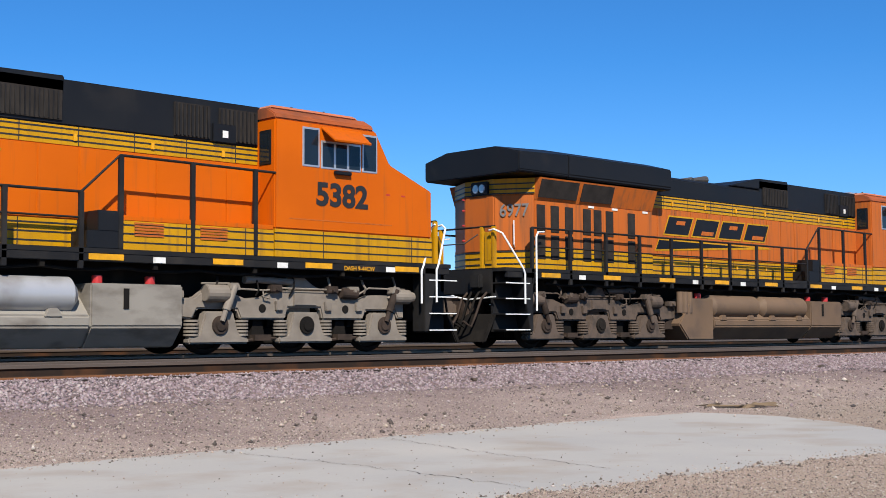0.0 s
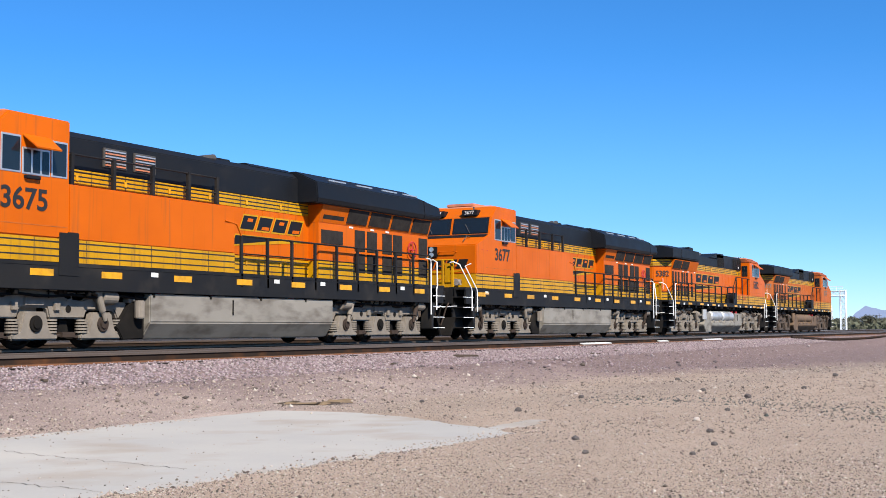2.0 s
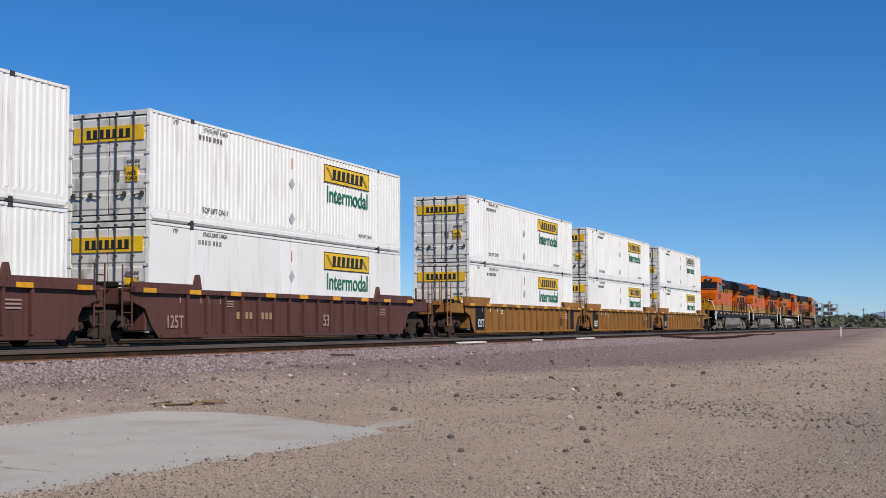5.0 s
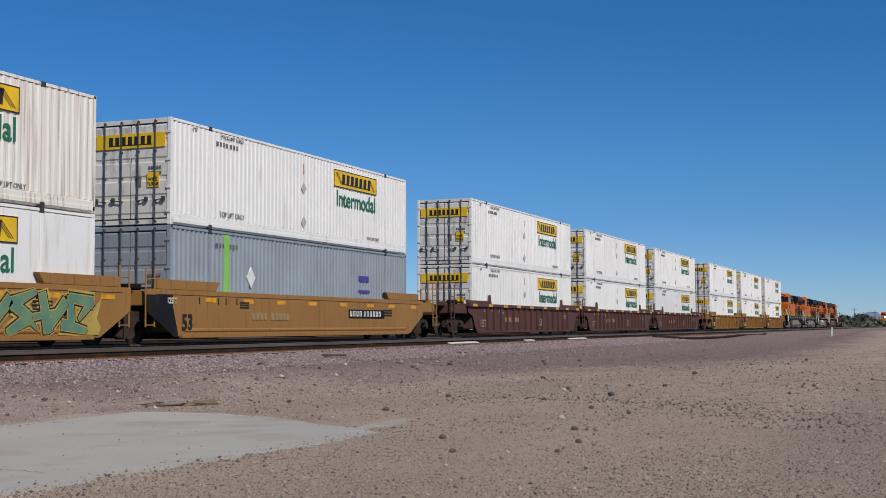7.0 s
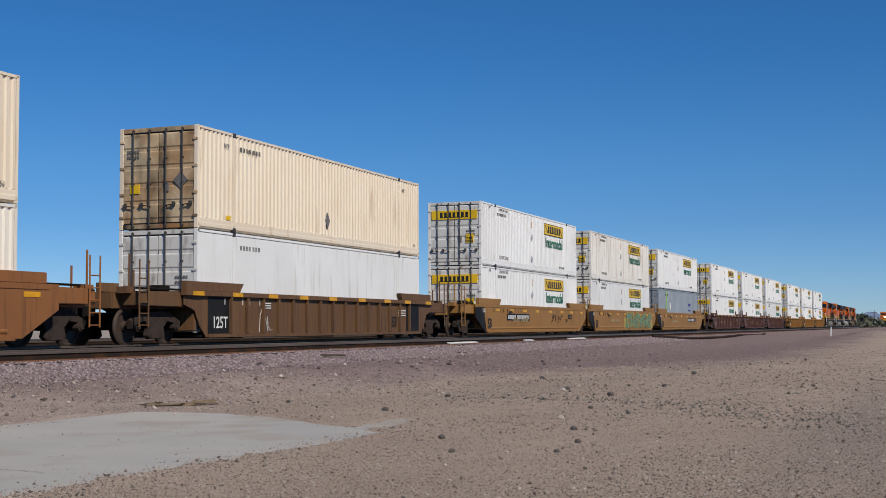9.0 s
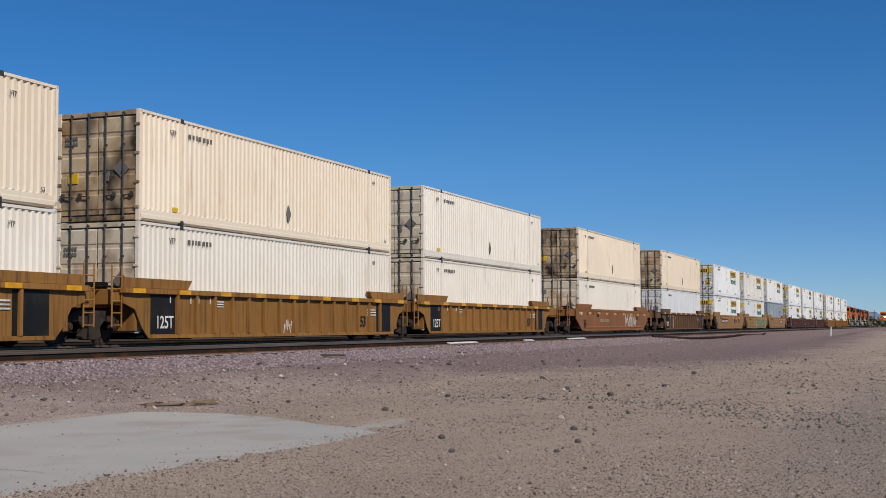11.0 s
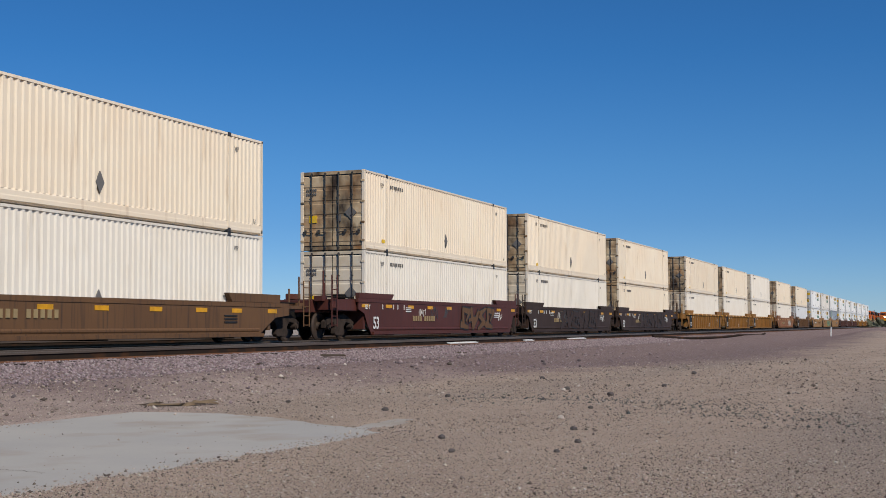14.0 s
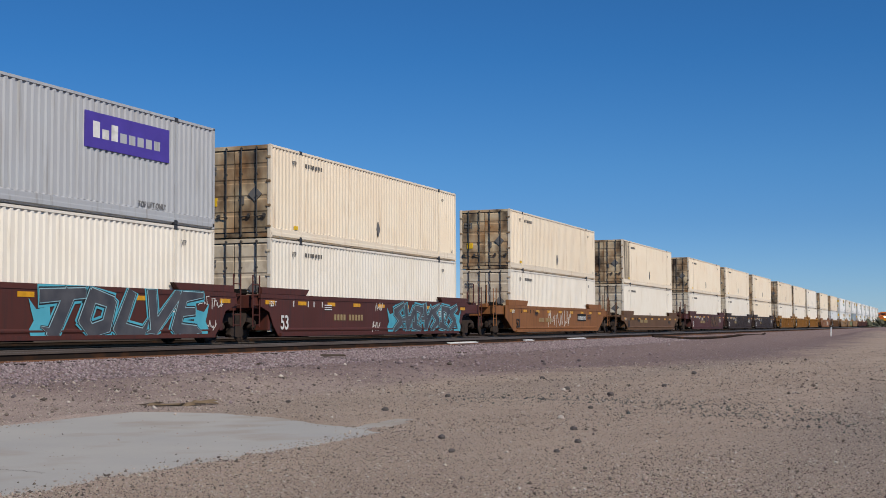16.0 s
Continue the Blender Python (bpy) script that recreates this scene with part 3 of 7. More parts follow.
def lay_stones():
    bx, by = scatter(52000, 4, 75, -7.3, -5.02, 1.5)
    keep = rng.random(len(bx)) < 1 - smooth_step(-by, 6.3, 7.35) * 0.93
    bx, by = bx[keep], by[keep]
    stone_field("ballast", bx, by, ground_z(bx, by) + 0.004, rng.uniform(0.018, 0.042, len(bx)), ballast_mat, "mauve crushed stone ballast on the track shoulder", "ballast")
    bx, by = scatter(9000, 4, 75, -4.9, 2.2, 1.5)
    stone_field("ballast_bed", bx, by, ground_z(bx, by) + 0.0, rng.uniform(0.02, 0.045, len(bx)), oily_shaded_ballast_mat, "oily ballast between the rails, darkened further for the train's shade", "ballast")
    # open dirt, thinning with distance from the corner by the slab
    def spread(n, near, reach, a0, a1):
        d = 1 / rng.uniform(1 / reach, 1 / near, n)
        a = np.radians(rng.uniform(a0, a1, n))
        return d * np.cos(a), -20.4 + d * np.sin(a), d

    px, py, d = spread(215000, 7.5, 75, -2, 70)
    keep = (py < -6.7) & (px > 3)
    px, py, d = px[keep], py[keep], d[keep]
    bare = (px < 16.3) & (py > -15) & (py < -9.7)
    cover = slab_cover(px, py)
    keep = ~bare | (rng.random(len(px)) < 0.012 + 0.988 * cover)
    px, py, d, onslab = px[keep], py[keep], d[keep], (bare & (cover < 0.3))[keep]
    coarse = 0.5 + 0.5 * np.clip(0.5 + 1.6 * rough_noise(px, py, 0.9, 21), 0, 1)
    u = rng.random(len(px))
    size = (0.0049 + 0.0074 * rng.random(len(px)) ** 2 * coarse + 0.017 * u ** 60 + 0.006 * u ** 14 * coarse * (py > -11)) * np.clip(d / 14, 0.9, 2.6) * (1 + 0.35 * smooth_step(py, -10.2, -9.2))
    pz = np.where(onslab, SLAB_Z, ground_z(px, py))
    mauve = (py + np.clip((px - 22) / 24, 0, 1) * 7.2 + 0.9 * rough_noise(px, py, 0.5, 22) + rng.normal(0, 0.9, len(px))) > -7.7
    for name, m, mat, label in (("pebbles", ~mauve, pebble_mat, "small mixed pebbles scattered over desert dirt"), ("gravel", mauve, ballast_mat, "mauve gravel spread along the railway verge")):
        stone_field(name, px[m], py[m], pz[m] + size[m] * 0.45, size[m], mat, label, name)
    # a trail of grey rubble across the dirt
    n = 2000
    t = rng.random(n) * 7
    lx, ly = np.array([19.1, 19.6, 19.2, 18.9, 18.2, 16.9, 16.3, 13.8]), np.array([-13.2, -13.9, -15.6, -16.3, -17.3, -18.2, -18.9, -19.7])
    rx = np.interp(t, np.arange(8), lx) + rng.normal(0, 0.8, n) * (0.4 + rng.random(n))
    ry = np.interp(t, np.arange(8), ly) + rng.normal(0, 0.6, n) * (0.4 + rng.random(n))
    size = 0.006 + 0.012 * rng.random(n) ** 2 + 0.022 * rng.random(n) ** 9
    stone_field("rubble", rx, ry, ground_z(rx, ry) + size * 0.35, size, rubble_mat, "grey green rubble stones lying across the dirt", "rubble")
    # chips along the edge of the slab
    ex = rng.uniform(5, 13.5, 2600)
    ey = np.where(rng.random(2600) < 0.35, -9.85, -14.55 + 0.07 * np.clip(11.0 - ex, 0, 9)) + rng.normal(0, 0.16, 2600)
    size = 0.005 + 0.018 * rng.random(2600) ** 6
    ez = np.where(slab_cover(ex, ey) < 0.3, SLAB_Z, ground_z(ex, ey))
    stone_field("slab_edge_chips", ex, ey, ez + size * 0.3, size, pebble_mat, "stone chips gathered along the slab edge", "pebbles")


lay_stones()


def loose_rock(x, y, size, seed, mat=None):
    r = random.Random(seed)
    bm = bmesh.new()
    bmesh.ops.create_icosphere(bm, subdivisions=2, radius=size)
    for v in bm.verts:
        v.co *= r.uniform(0.8, 1.15)
        v.co.z *= 0.7
    me = bpy.data.meshes.new("rock")
    bm.to_mesh(me)
    bm.free()
    me.materials.append(mat or pebble_mat)
    ob = new("rock", me)
    ob.matrix_basis = pose(x, y, float(ground_z(np.array([x]), np.array([y]))[0]) + size * 0.4, 0, 0, r.uniform(0, 360))
    return tagged(ob, "fist-sized angular rock lying on desert dirt", "rock", "loose rocks")


for k, (x, y, s) in enumerate([(22.4, -14.05, 0.055), (22.0, -14.1, 0.05), (19.4, -12.9, 0.05), (17.5, -11.0, 0.04), (20.6, -15.3, 0.06), (24.0, -15.5, 0.05), (16.2, -13.2, 0.05),
                               (10.9, -16.2, 0.035), (13.6, -16.6, 0.04), (15.2, -16.0, 0.045), (12.2, -15.6, 0.04), (27.0, -12.2, 0.06), (30.5, -14.9, 0.07), (12.3, -17.0, 0.035), (17.4, -15.8, 0.04), (11.2, -17.1, 0.03)]):
    loose_rock(x, y, s, k, None if k % 8 == 1 else rubble_mat)


def timber_debris():
    """A splintered length of timber with scraps, lying on the dirt."""
    d = thing("broken_timber", "splintered pale timber scraps lying on the dirt", "timber")
    r = random.Random(3)
    for i in range(9):
        x, y, a, n = 16.0 + 0.055 * i + r.uniform(-0.1, 0.1), -9.5 - 0.085 * i + r.uniform(-0.05, 0.05), radians(-45 + r.uniform(-25, 25)), r.uniform(0.12, 0.34)
        h, w = r.uniform(0.015, 0.05), r.uniform(0.02, 0.05)
        sh = Shape().prism([(-n, 0), (-n * 0.8, h), (n * 0.7, h * 0.8), (n, 0.005)], "y", -w, w)
        p = part("splinter", sh, timber if i % 3 else bark_wood, d, bevel=0.004)
        p.matrix_basis = pose(x, y, float(ground_z(np.array([x]), np.array([y]))[0]) + 0.01 * i * 0.3, 0, r.uniform(-8, 8), math.degrees(a))


timber_debris()
stick = solid("wood_offcut", Shape().prism([(-0.36, 0), (-0.30, 0.06), (0.32, 0.045), (0.36, 0)], "y", -0.05, 0.05), bark_wood, "short dark wood offcut lying on ballast", "wood", bevel=0.008)
stick.matrix_basis = pose(28.6, -6.3, -0.30, 0, 0, -40)
for k, (x, y, n, a) in enumerate([(24.6, -6.5, 0.22, 20), (36.8, -6.6, 0.3, -30), (39.5, -6.4, 0.25, 10), (14.2, -6.4, 0.12, 60)]):
    o = solid("wood_offcut", Shape().prism([(-n, 0), (-n * 0.8, 0.04), (n * 0.8, 0.03), (n, 0)], "y", -0.035, 0.035), bark_wood, "short dark wood offcut lying on ballast", "wood", bevel=0.006)
    o.matrix_basis = pose(x, y, float(ground_z(np.array([x]), np.array([y]))[0]), 0, 0, a)

# ---- tracks ----


def rail_profile(y):
    head = [(y - 0.036, -0.045), (y - 0.036, -0.008), (y - 0.026, 0.0), (y + 0.026, 0.0), (y + 0.036, -0.008), (y + 0.036, -0.045)]
    web = [(y - 0.030, -0.048), (y + 0.030, -0.048), (y + 0.010, -0.06), (y + 0.010, -0.14), (y + 0.03, -0.152), (y - 0.03, -0.152), (y - 0.010, -0.14), (y - 0.010, -0.06)]
    foot = [(y - 0.075, -0.185), (y + 0.075, -0.185), (y + 0.075, -0.17), (y + 0.03, -0.152), (y - 0.03, -0.152), (y - 0.075, -0.17)]
    return head, web, foot


def track(yc, label, ties):
    tr = tagged(new("track"), label, "track", kind="structure")
    for y in (yc - 0.755, yc + 0.755):
        head, web, foot = rail_profile(y)
        rl = part("rail", Shape().prism(head, "x", -620, 1500), rail_top, tr, "worn rail with a polished head")
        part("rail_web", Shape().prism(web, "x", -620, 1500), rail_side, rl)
        part("rail_foot", Shape().prism(foot, "x", -620, 1500), rail_foot, rl)
    me = Shape().box(-0.115, 0.115, -1.3, 1.3, -0.36, -0.186).mesh("tie", tie_wood, 0.01)
    for i in range(112 if ties else 0):
        t = part("tie", me, tie_wood, tr)
        t.matrix_basis = pose(3 + 0.5 * i, yc + 0.02 * math.sin(i * 7.3), 0.0, 0, 0, 0.6 * math.sin(i * 3.1))
    return tr


track(-4.27, "empty main track with rust-sided rails in mauve ballast", True)
track(0.0, "main track carrying the freight train", True)
track(9.2, "further empty track behind the freight train", False)

for x0, x1 in ((39.1, 41.8), (47.3, 48.4), (53.6, 56.4)):
    b = solid("marker_board", Shape().box(0, x1 - x0, -0.07, 0.07, 0, 0.035), white_decal, "white painted board lying beside the rail", "board", "boards beside the rail", bevel=0.01)
    b.matrix_basis = pose(x0, -5.36, -0.13, 12, 0, 0)

spare = Shape()
pts = [(70.0, -5.6), (76.0, -6.6), (82.0, -7.4), (88.0, -7.7), (96.0, -7.5), (105.0, -6.9), (114.0, -6.2)]
spare.tube([(x, y, float(ground_z(np.array([x]), np.array([y]))[0]) + 0.06) for x, y in pts], 0.075, 8)
solid("spare_rail", spare, rail_side, "long rusty spare rail lying bent beside the track", "rail")

post = thing("marker_post", "slim leaning white marker post in desert dirt", "post")
part("shaft", Shape().prism([(-0.06, -0.06), (0.06, -0.06), (0.06, 0.06), (-0.06, 0.06)], "z", 0, 0.95), white_rail, post, bevel=0.01)
part("cap", Shape().box(-0.07, 0.07, -0.07, 0.07, 0.95, 0.99), white_rail, post, bevel=0.01)
post.matrix_basis = pose(130.0, -10.5, -0.72, 3, -5, 0)

# ---- distance ----


def at_bearing(az, d):
    return d * math.cos(radians(az)), EYE[1] + d * math.sin(radians(az))


def lattice_beam(sh, p0, p1, w, h, n, r):
    p0, p1 = Vector(p0), Vector(p1)
    d = p1 - p0
    side = d.cross(Vector((0, 0, 1)))
    side = (side.normalized() if side.length > 0.01 * d.length else Vector((1, 0, 0))) * (w / 2)
    upv = side.cross(d).normalized() * (h / 2)
    if upv.length < 1e-4:
        upv = Vector((0, 1, 0)) * (h / 2)
    cs = [side + upv, side - upv, -side - upv, -side + upv]
    for c in cs:
        sh.cyl(p0 + c, p1 + c, r, 5)
    for i in range(n):
        a, b = p0 + d * (i / n), p0 + d * ((i + 1) / n)
        for k in range(4):
            c, e = cs[k], cs[(k + 1) % 4]
            sh.cyl(a + c, b + e, r * 0.6, 4)
            sh.cyl(a + c, a + e, r * 0.6, 4)
    return sh


def signal_bridge():
    g = thing("signal_cantilever", "white galvanised lattice cantilever signal bridge over tracks", "signal bridge")
    x, y = at_bearing(9.75, 280)
    part("mast", lattice_beam(Shape(), (x, y, -0.5), (x, y, 8.2), 1.1, 1.1, 8, 0.11), galv, g)
    part("arm", lattice_beam(Shape(), (x, y - 0.6, 7.4), (x, y + 14.5, 7.4), 1.1, 1.0, 13, 0.10), galv, g)
    rail = Shape()
    for dz in (8.4, 8.9):
        rail.cyl((x, y, dz), (x, y + 14.5, dz), 0.05, 5)
    for i in range(12):
        rail.cyl((x, y + i * 1.3, 7.9), (x, y + i * 1.3, 8.9), 0.04, 5)
    part("handrail", rail, galv, g)
    for dy in (6.0, 12.5):
        s = part("signal_head", Shape().box(x - 0.9, x - 0.7, y + dy - 0.45, y + dy + 0.45, 6.6, 8.2), black, g, bevel=0.04)
        for dz in (7.0, 7.4, 7.8):
            part("lens", Shape().cyl((x - 0.98, y + dy, dz), (x - 0.9, y + dy, dz), 0.12, 10), lamp_glass, s)


signal_bridge()


def dwarf_signal():
    s = thing("mast_signal", "dark two-head railway signal on a grey mast", "signal")
    x, y = at_bearing(10.78, 265)
    part("mast", Shape().cyl((x, y, -0.5), (x, y, 4.6), 0.09, 8), galv, s)
    for z in (3.0, 4.2):
        h = part("signal_head", Shape().box(x - 0.2, x, y - 0.4, y + 0.4, z - 0.5, z + 0.6), black, s, bevel=0.03)
        for dz in (-0.2, 0.25):
            part("lens", Shape().cyl((x - 0.3, y, z + dz), (x - 0.2, y, z + dz), 0.11, 10), lamp_glass, h)
    part("foot", Shape().box(x - 0.5, x + 0.5, y - 0.5, y + 0.5, -0.6, 0.9), far_wall, s, "grey equipment box at the base", bevel=0.03)
    x, y = at_bearing(10.5, 255)
    c = thing("relay_cabinet", "pale grey trackside equipment cabinet", "cabinet")
    part("body", Shape().box(x, x + 1.4, y, y + 1.8, -0.6, 1.9), far_wall, c, bevel=0.03)
    part("roof", Shape().box(x - 0.1, x + 1.5, y - 0.1, y + 1.9, 1.9, 2.0), far_wall, c, bevel=0.02)
    for i in (0, 1):
        part("door", Shape().box(x - 0.03, x, y + 0.1 + i * 0.85, y + 0.85 + i * 0.85, -0.4, 1.8), far_wall, c, bevel=0.01)


dwarf_signal()


def chimney_tower():
    x, y = at_bearing(11.27, 800)
    c = thing("far_chimney", "pale concrete chimney beyond the trees", "chimney")
    part("shaft", Shape().cyl((x, y, -1), (x, y, 18.8), 1.9, 16, 1.6), far_wall, c)
    part("collar", Shape().cyl((x, y, 17.2), (x, y, 17.9), 2.1, 16), far_wall, c)


chimney_tower()


def plant_tower(az, d, w, h):
    """A steel process tower with floors, posts and a stack."""
    x, y = at_bearing(az, d)
    p = thing("plant_tower", "grey steel process tower with open floors far off", "industrial tower", "far plant towers")
    for i in range(6):
        z = h * i / 6
        part("floor_deck", Shape().box(x - w / 2, x + w / 2, y - w / 2, y + w / 2, z + h / 6 - 0.35, z + h / 6), far_wall, p)
        part("vessel", Shape().cyl((x, y + w * (0.12 if i % 2 else -0.12), z), (x, y + w * (0.12 if i % 2 else -0.12), z + h / 6 - 0.4), w * 0.3, 12), far_silo, p)
    for dx in (-1, 1):
        for dy in (-1, 0, 1):
            part("column", Shape().box(x + dx * w / 2 - 0.2, x + dx * w / 2 + 0.2, y + dy * w / 2 - 0.2, y + dy * w / 2 + 0.2, -1, h), far_silo, p)
    part("stack", Shape().cyl((x, y, h), (x, y, h * 1.12), w * 0.1, 10), far_silo, p)


plant_tower(5.35, 900, 9.0, 15.5)
plant_tower(4.75, 900, 9.5, 15.0)


def far_building(az, d, w, h, dep=8.0):
    x, y = at_bearing(az, d)
    b = thing("far_building", "low pale flat-roofed building far off", "building", "far low buildings")
    part("wall", Shape().box(x, x + dep, y - w / 2, y + w / 2, -1, h), far_wall, b)
    part("roof", Shape().box(x - 0.3, x + dep + 0.3, y - w / 2 - 0.3, y + w / 2 + 0.3, h, h + 0.3), galv, b)
    n = max(2, int(w / 4))
    for i in range(n):
        yy = y - w / 2 + (i + 0.5) * w / n
        part("window", Shape().box(x - 0.06, x, yy - 0.6, yy + 0.6, h * 0.45, h * 0.75), black, b)


for az, d, w, h in ((4.5, 820, 14, 5), (4.15, 850, 22, 4.5), (11.6, 640, 18, 5.0), (11.9, 620, 12, 4), (7.8, 900, 20, 4), (3.0, 880, 18, 4.5), (10.2, 700, 16, 4)):
    far_building(az, d, w, h)


def leafy(name, clumps, seed, n=130, flat=0.7):
    """A crown of many small leaves gathered in clumps; clumps: (centre, radius)."""
    r = np.random.default_rng(seed)
    vs = []
    for c, rad in clumps:
        p = r.normal(0, 1, (n, 3))
        p *= (r.random(n) ** 0.5 / np.linalg.norm(p, axis=1))[:, None]
        p = p * np.array([rad, rad, rad * flat]) + np.array(c)
        a, b = r.normal(0, 1, (n, 3)), r.normal(0, 1, (n, 3))
        k = rad * r.uniform(0.10, 0.22, (n, 1))
        a = a / np.linalg.norm(a, axis=1)[:, None] * k
        b = b / np.linalg.norm(b, axis=1)[:, None] * k
        vs.append(np.stack([p - a, p + b * 0.6, p + a, p - b * 0.6], 1).reshape(-1, 3))
    v = np.concatenate(vs)
    me = bpy.data.meshes.new(name)
    me.from_pydata(v.tolist(), [], [(4 * i, 4 * i + 1, 4 * i + 2, 4 * i + 3) for i in range(len(v) // 4)])
    me.materials.append(leaf)
    return me


TREE_KINDS = []
for k in range(4):
    r = random.Random(k)
    h = 3.6 + 0.7 * k
    tr = thing("desert_tree", "dull green bushy desert tree far along the tracks", "tree", "far desert trees")
    sh = Shape().cyl((0, 0, -0.6), (0.1, 0, h * 0.45), 0.22, 8, 0.14)
    for i in range(6):
        a = i * 1.05 + r.random()
        sh.cyl((0.1, 0, h * 0.35), (math.cos(a) * h * 0.34, math.sin(a) * h * 0.34, h * r.uniform(0.6, 0.85)), 0.1, 6, 0.03)
    part("trunk", sh, bark, tr)
    clumps = []
    for i in range(6):
        a = i * 1.05 + r.random()
        q = h * r.uniform(0.12, 0.36)
        clumps.append(((math.cos(a) * q, math.sin(a) * q, h * r.uniform(0.42, 0.8)), h * r.uniform(0.24, 0.36)))
    part("crown", leafy("crown", clumps, k), leaf, tr)
    TREE_KINDS.append(tr)
r = random.Random(9)
for k in range(64):
    az = 2.6 + 10.2 * (k + r.uniform(-0.4, 0.4)) / 64
    d = r.uniform(480, 680)
    x, y = at_bearing(az, d)
    m = pose(x, y, -0.4, 0, 0, r.uniform(0, 360))
    t = TREE_KINDS[k] if k < 4 else copy_thing(TREE_KINDS[k % 4], m)
    t.matrix_basis = m


def scrub():
    n = 900
    az, d = rng.uniform(2.0, 13.0, n), rng.uniform(380, 700, n)
    vs, fs = [], []
    for i in range(n):
        x, y = at_bearing(float(az[i]), float(d[i]))
        s = 0.5 + 1.3 * rng.random()
        for j in range(14):
            p = rng.normal(0, 0.5, 3) * s + np.array([x, y, -0.2 + 0.5 * s])
            a, b = rng.normal(0, 0.3, 3) * s, rng.normal(0, 0.3, 3) * s
            k = len(vs)
            vs += [tuple(p - a), tuple(p + b), tuple(p + a), tuple(p - b)]
            fs.append((k, k + 1, k + 2, k + 3))
    me = bpy.data.meshes.new("scrub")
    me.from_pydata(vs, [], fs)
    me.materials.append(leaf)
    tagged(new("scrub", me), "low dry desert scrub along the horizon", "scrub", kind="stuff")


scrub()


def utility_pole(az, d, h):
    x, y = at_bearing(az, d)
    p = thing("utility_pole", "dark wooden utility pole with a crossarm", "utility pole", "far utility poles")
    part("shaft", Shape().cyl((x, y, -1), (x, y, h), 0.16, 8, 0.11), bark_wood, p)
    part("crossarm", Shape().box(x - 0.06, x + 0.06, y - 1.1, y + 1.1, h - 0.9, h - 0.75), bark_wood, p)
    for dy in (-1.0, -0.4, 0.4, 1.0):
        part("insulator", Shape().cyl((x, y + dy, h - 0.75), (x, y + dy, h - 0.5), 0.06, 6), far_wall, p)


for az, d, h in ((3.39, 560, 7.7), (2.55, 520, 6.2), (4.0, 600, 6.5), (5.0, 560, 5.0), (7.2, 600, 7.0), (8.3, 620, 6.5)):
    utility_pole(az, d, h)


def hills():
    vs, fs = [], []
    n = 160
    for i in range(n + 1):
        az = -2 + 34 * i / n
        e = 0.30 + 0.22 * math.sin(az * 0.9 + 1.0) + 0.17 * math.sin(az * 2.3 + 0.5) + 0.08 * math.sin(az * 5.1) + 0.03 * math.sin(az * 13.0)
        e += 0.28 * math.exp(-((az - 2.2) / 0.9) ** 2) + 0.25 * math.exp(-((az - 8.8) / 1.6) ** 2)
        e = max(0.12, e)
        d = 4000.0
        x, y = at_bearing(az, d)
        vs += [(x, y, -12.0), (x, y, 0.4 + d * math.tan(radians(e)))]
        x, y = at_bearing(az, d + 300)
        vs += [(x, y, -12.0)]
        if i:
            k = 3 * i
            fs += [(k - 3, k, k + 1, k - 2), (k - 2, k + 1, k + 2, k - 1)]
    sh = Shape()
    sh.v, sh.f = vs, fs
    solid("backdrop", sh, hill_mat, "desert hills on the horizon with haze painted in as blue", "hills", kind="structure")


hills()

# ---- containers ----
BL, BW, BH = 16.154, 2.59, 2.896  # outside size of a long container


def corrugated(x0, x1, y, z0, z1, pitch=0.235, depth=0.026, side=-1):
    """A folded sheet along x whose outer crests lie at y."""
    n = max(2, round((x1 - x0) / pitch))
    p = (x1 - x0) / n
    pts = [(x0, y)]
    for i in range(n):
        a = x0 + i * p
        pts += [(a + 0.18 * p, y - side * depth), (a + 0.48 * p, y - side * depth), (a + 0.66 * p, y), (a + p, y)]
    sh = Shape()
    k = len(pts)
    sh.v = [(a, b, z0) for a, b in pts] + [(a, b, z1) for a, b in pts]
    sh.f = [(i, i + 1, i + 1 + k, i + k) for i in range(k - 1)]
    return sh


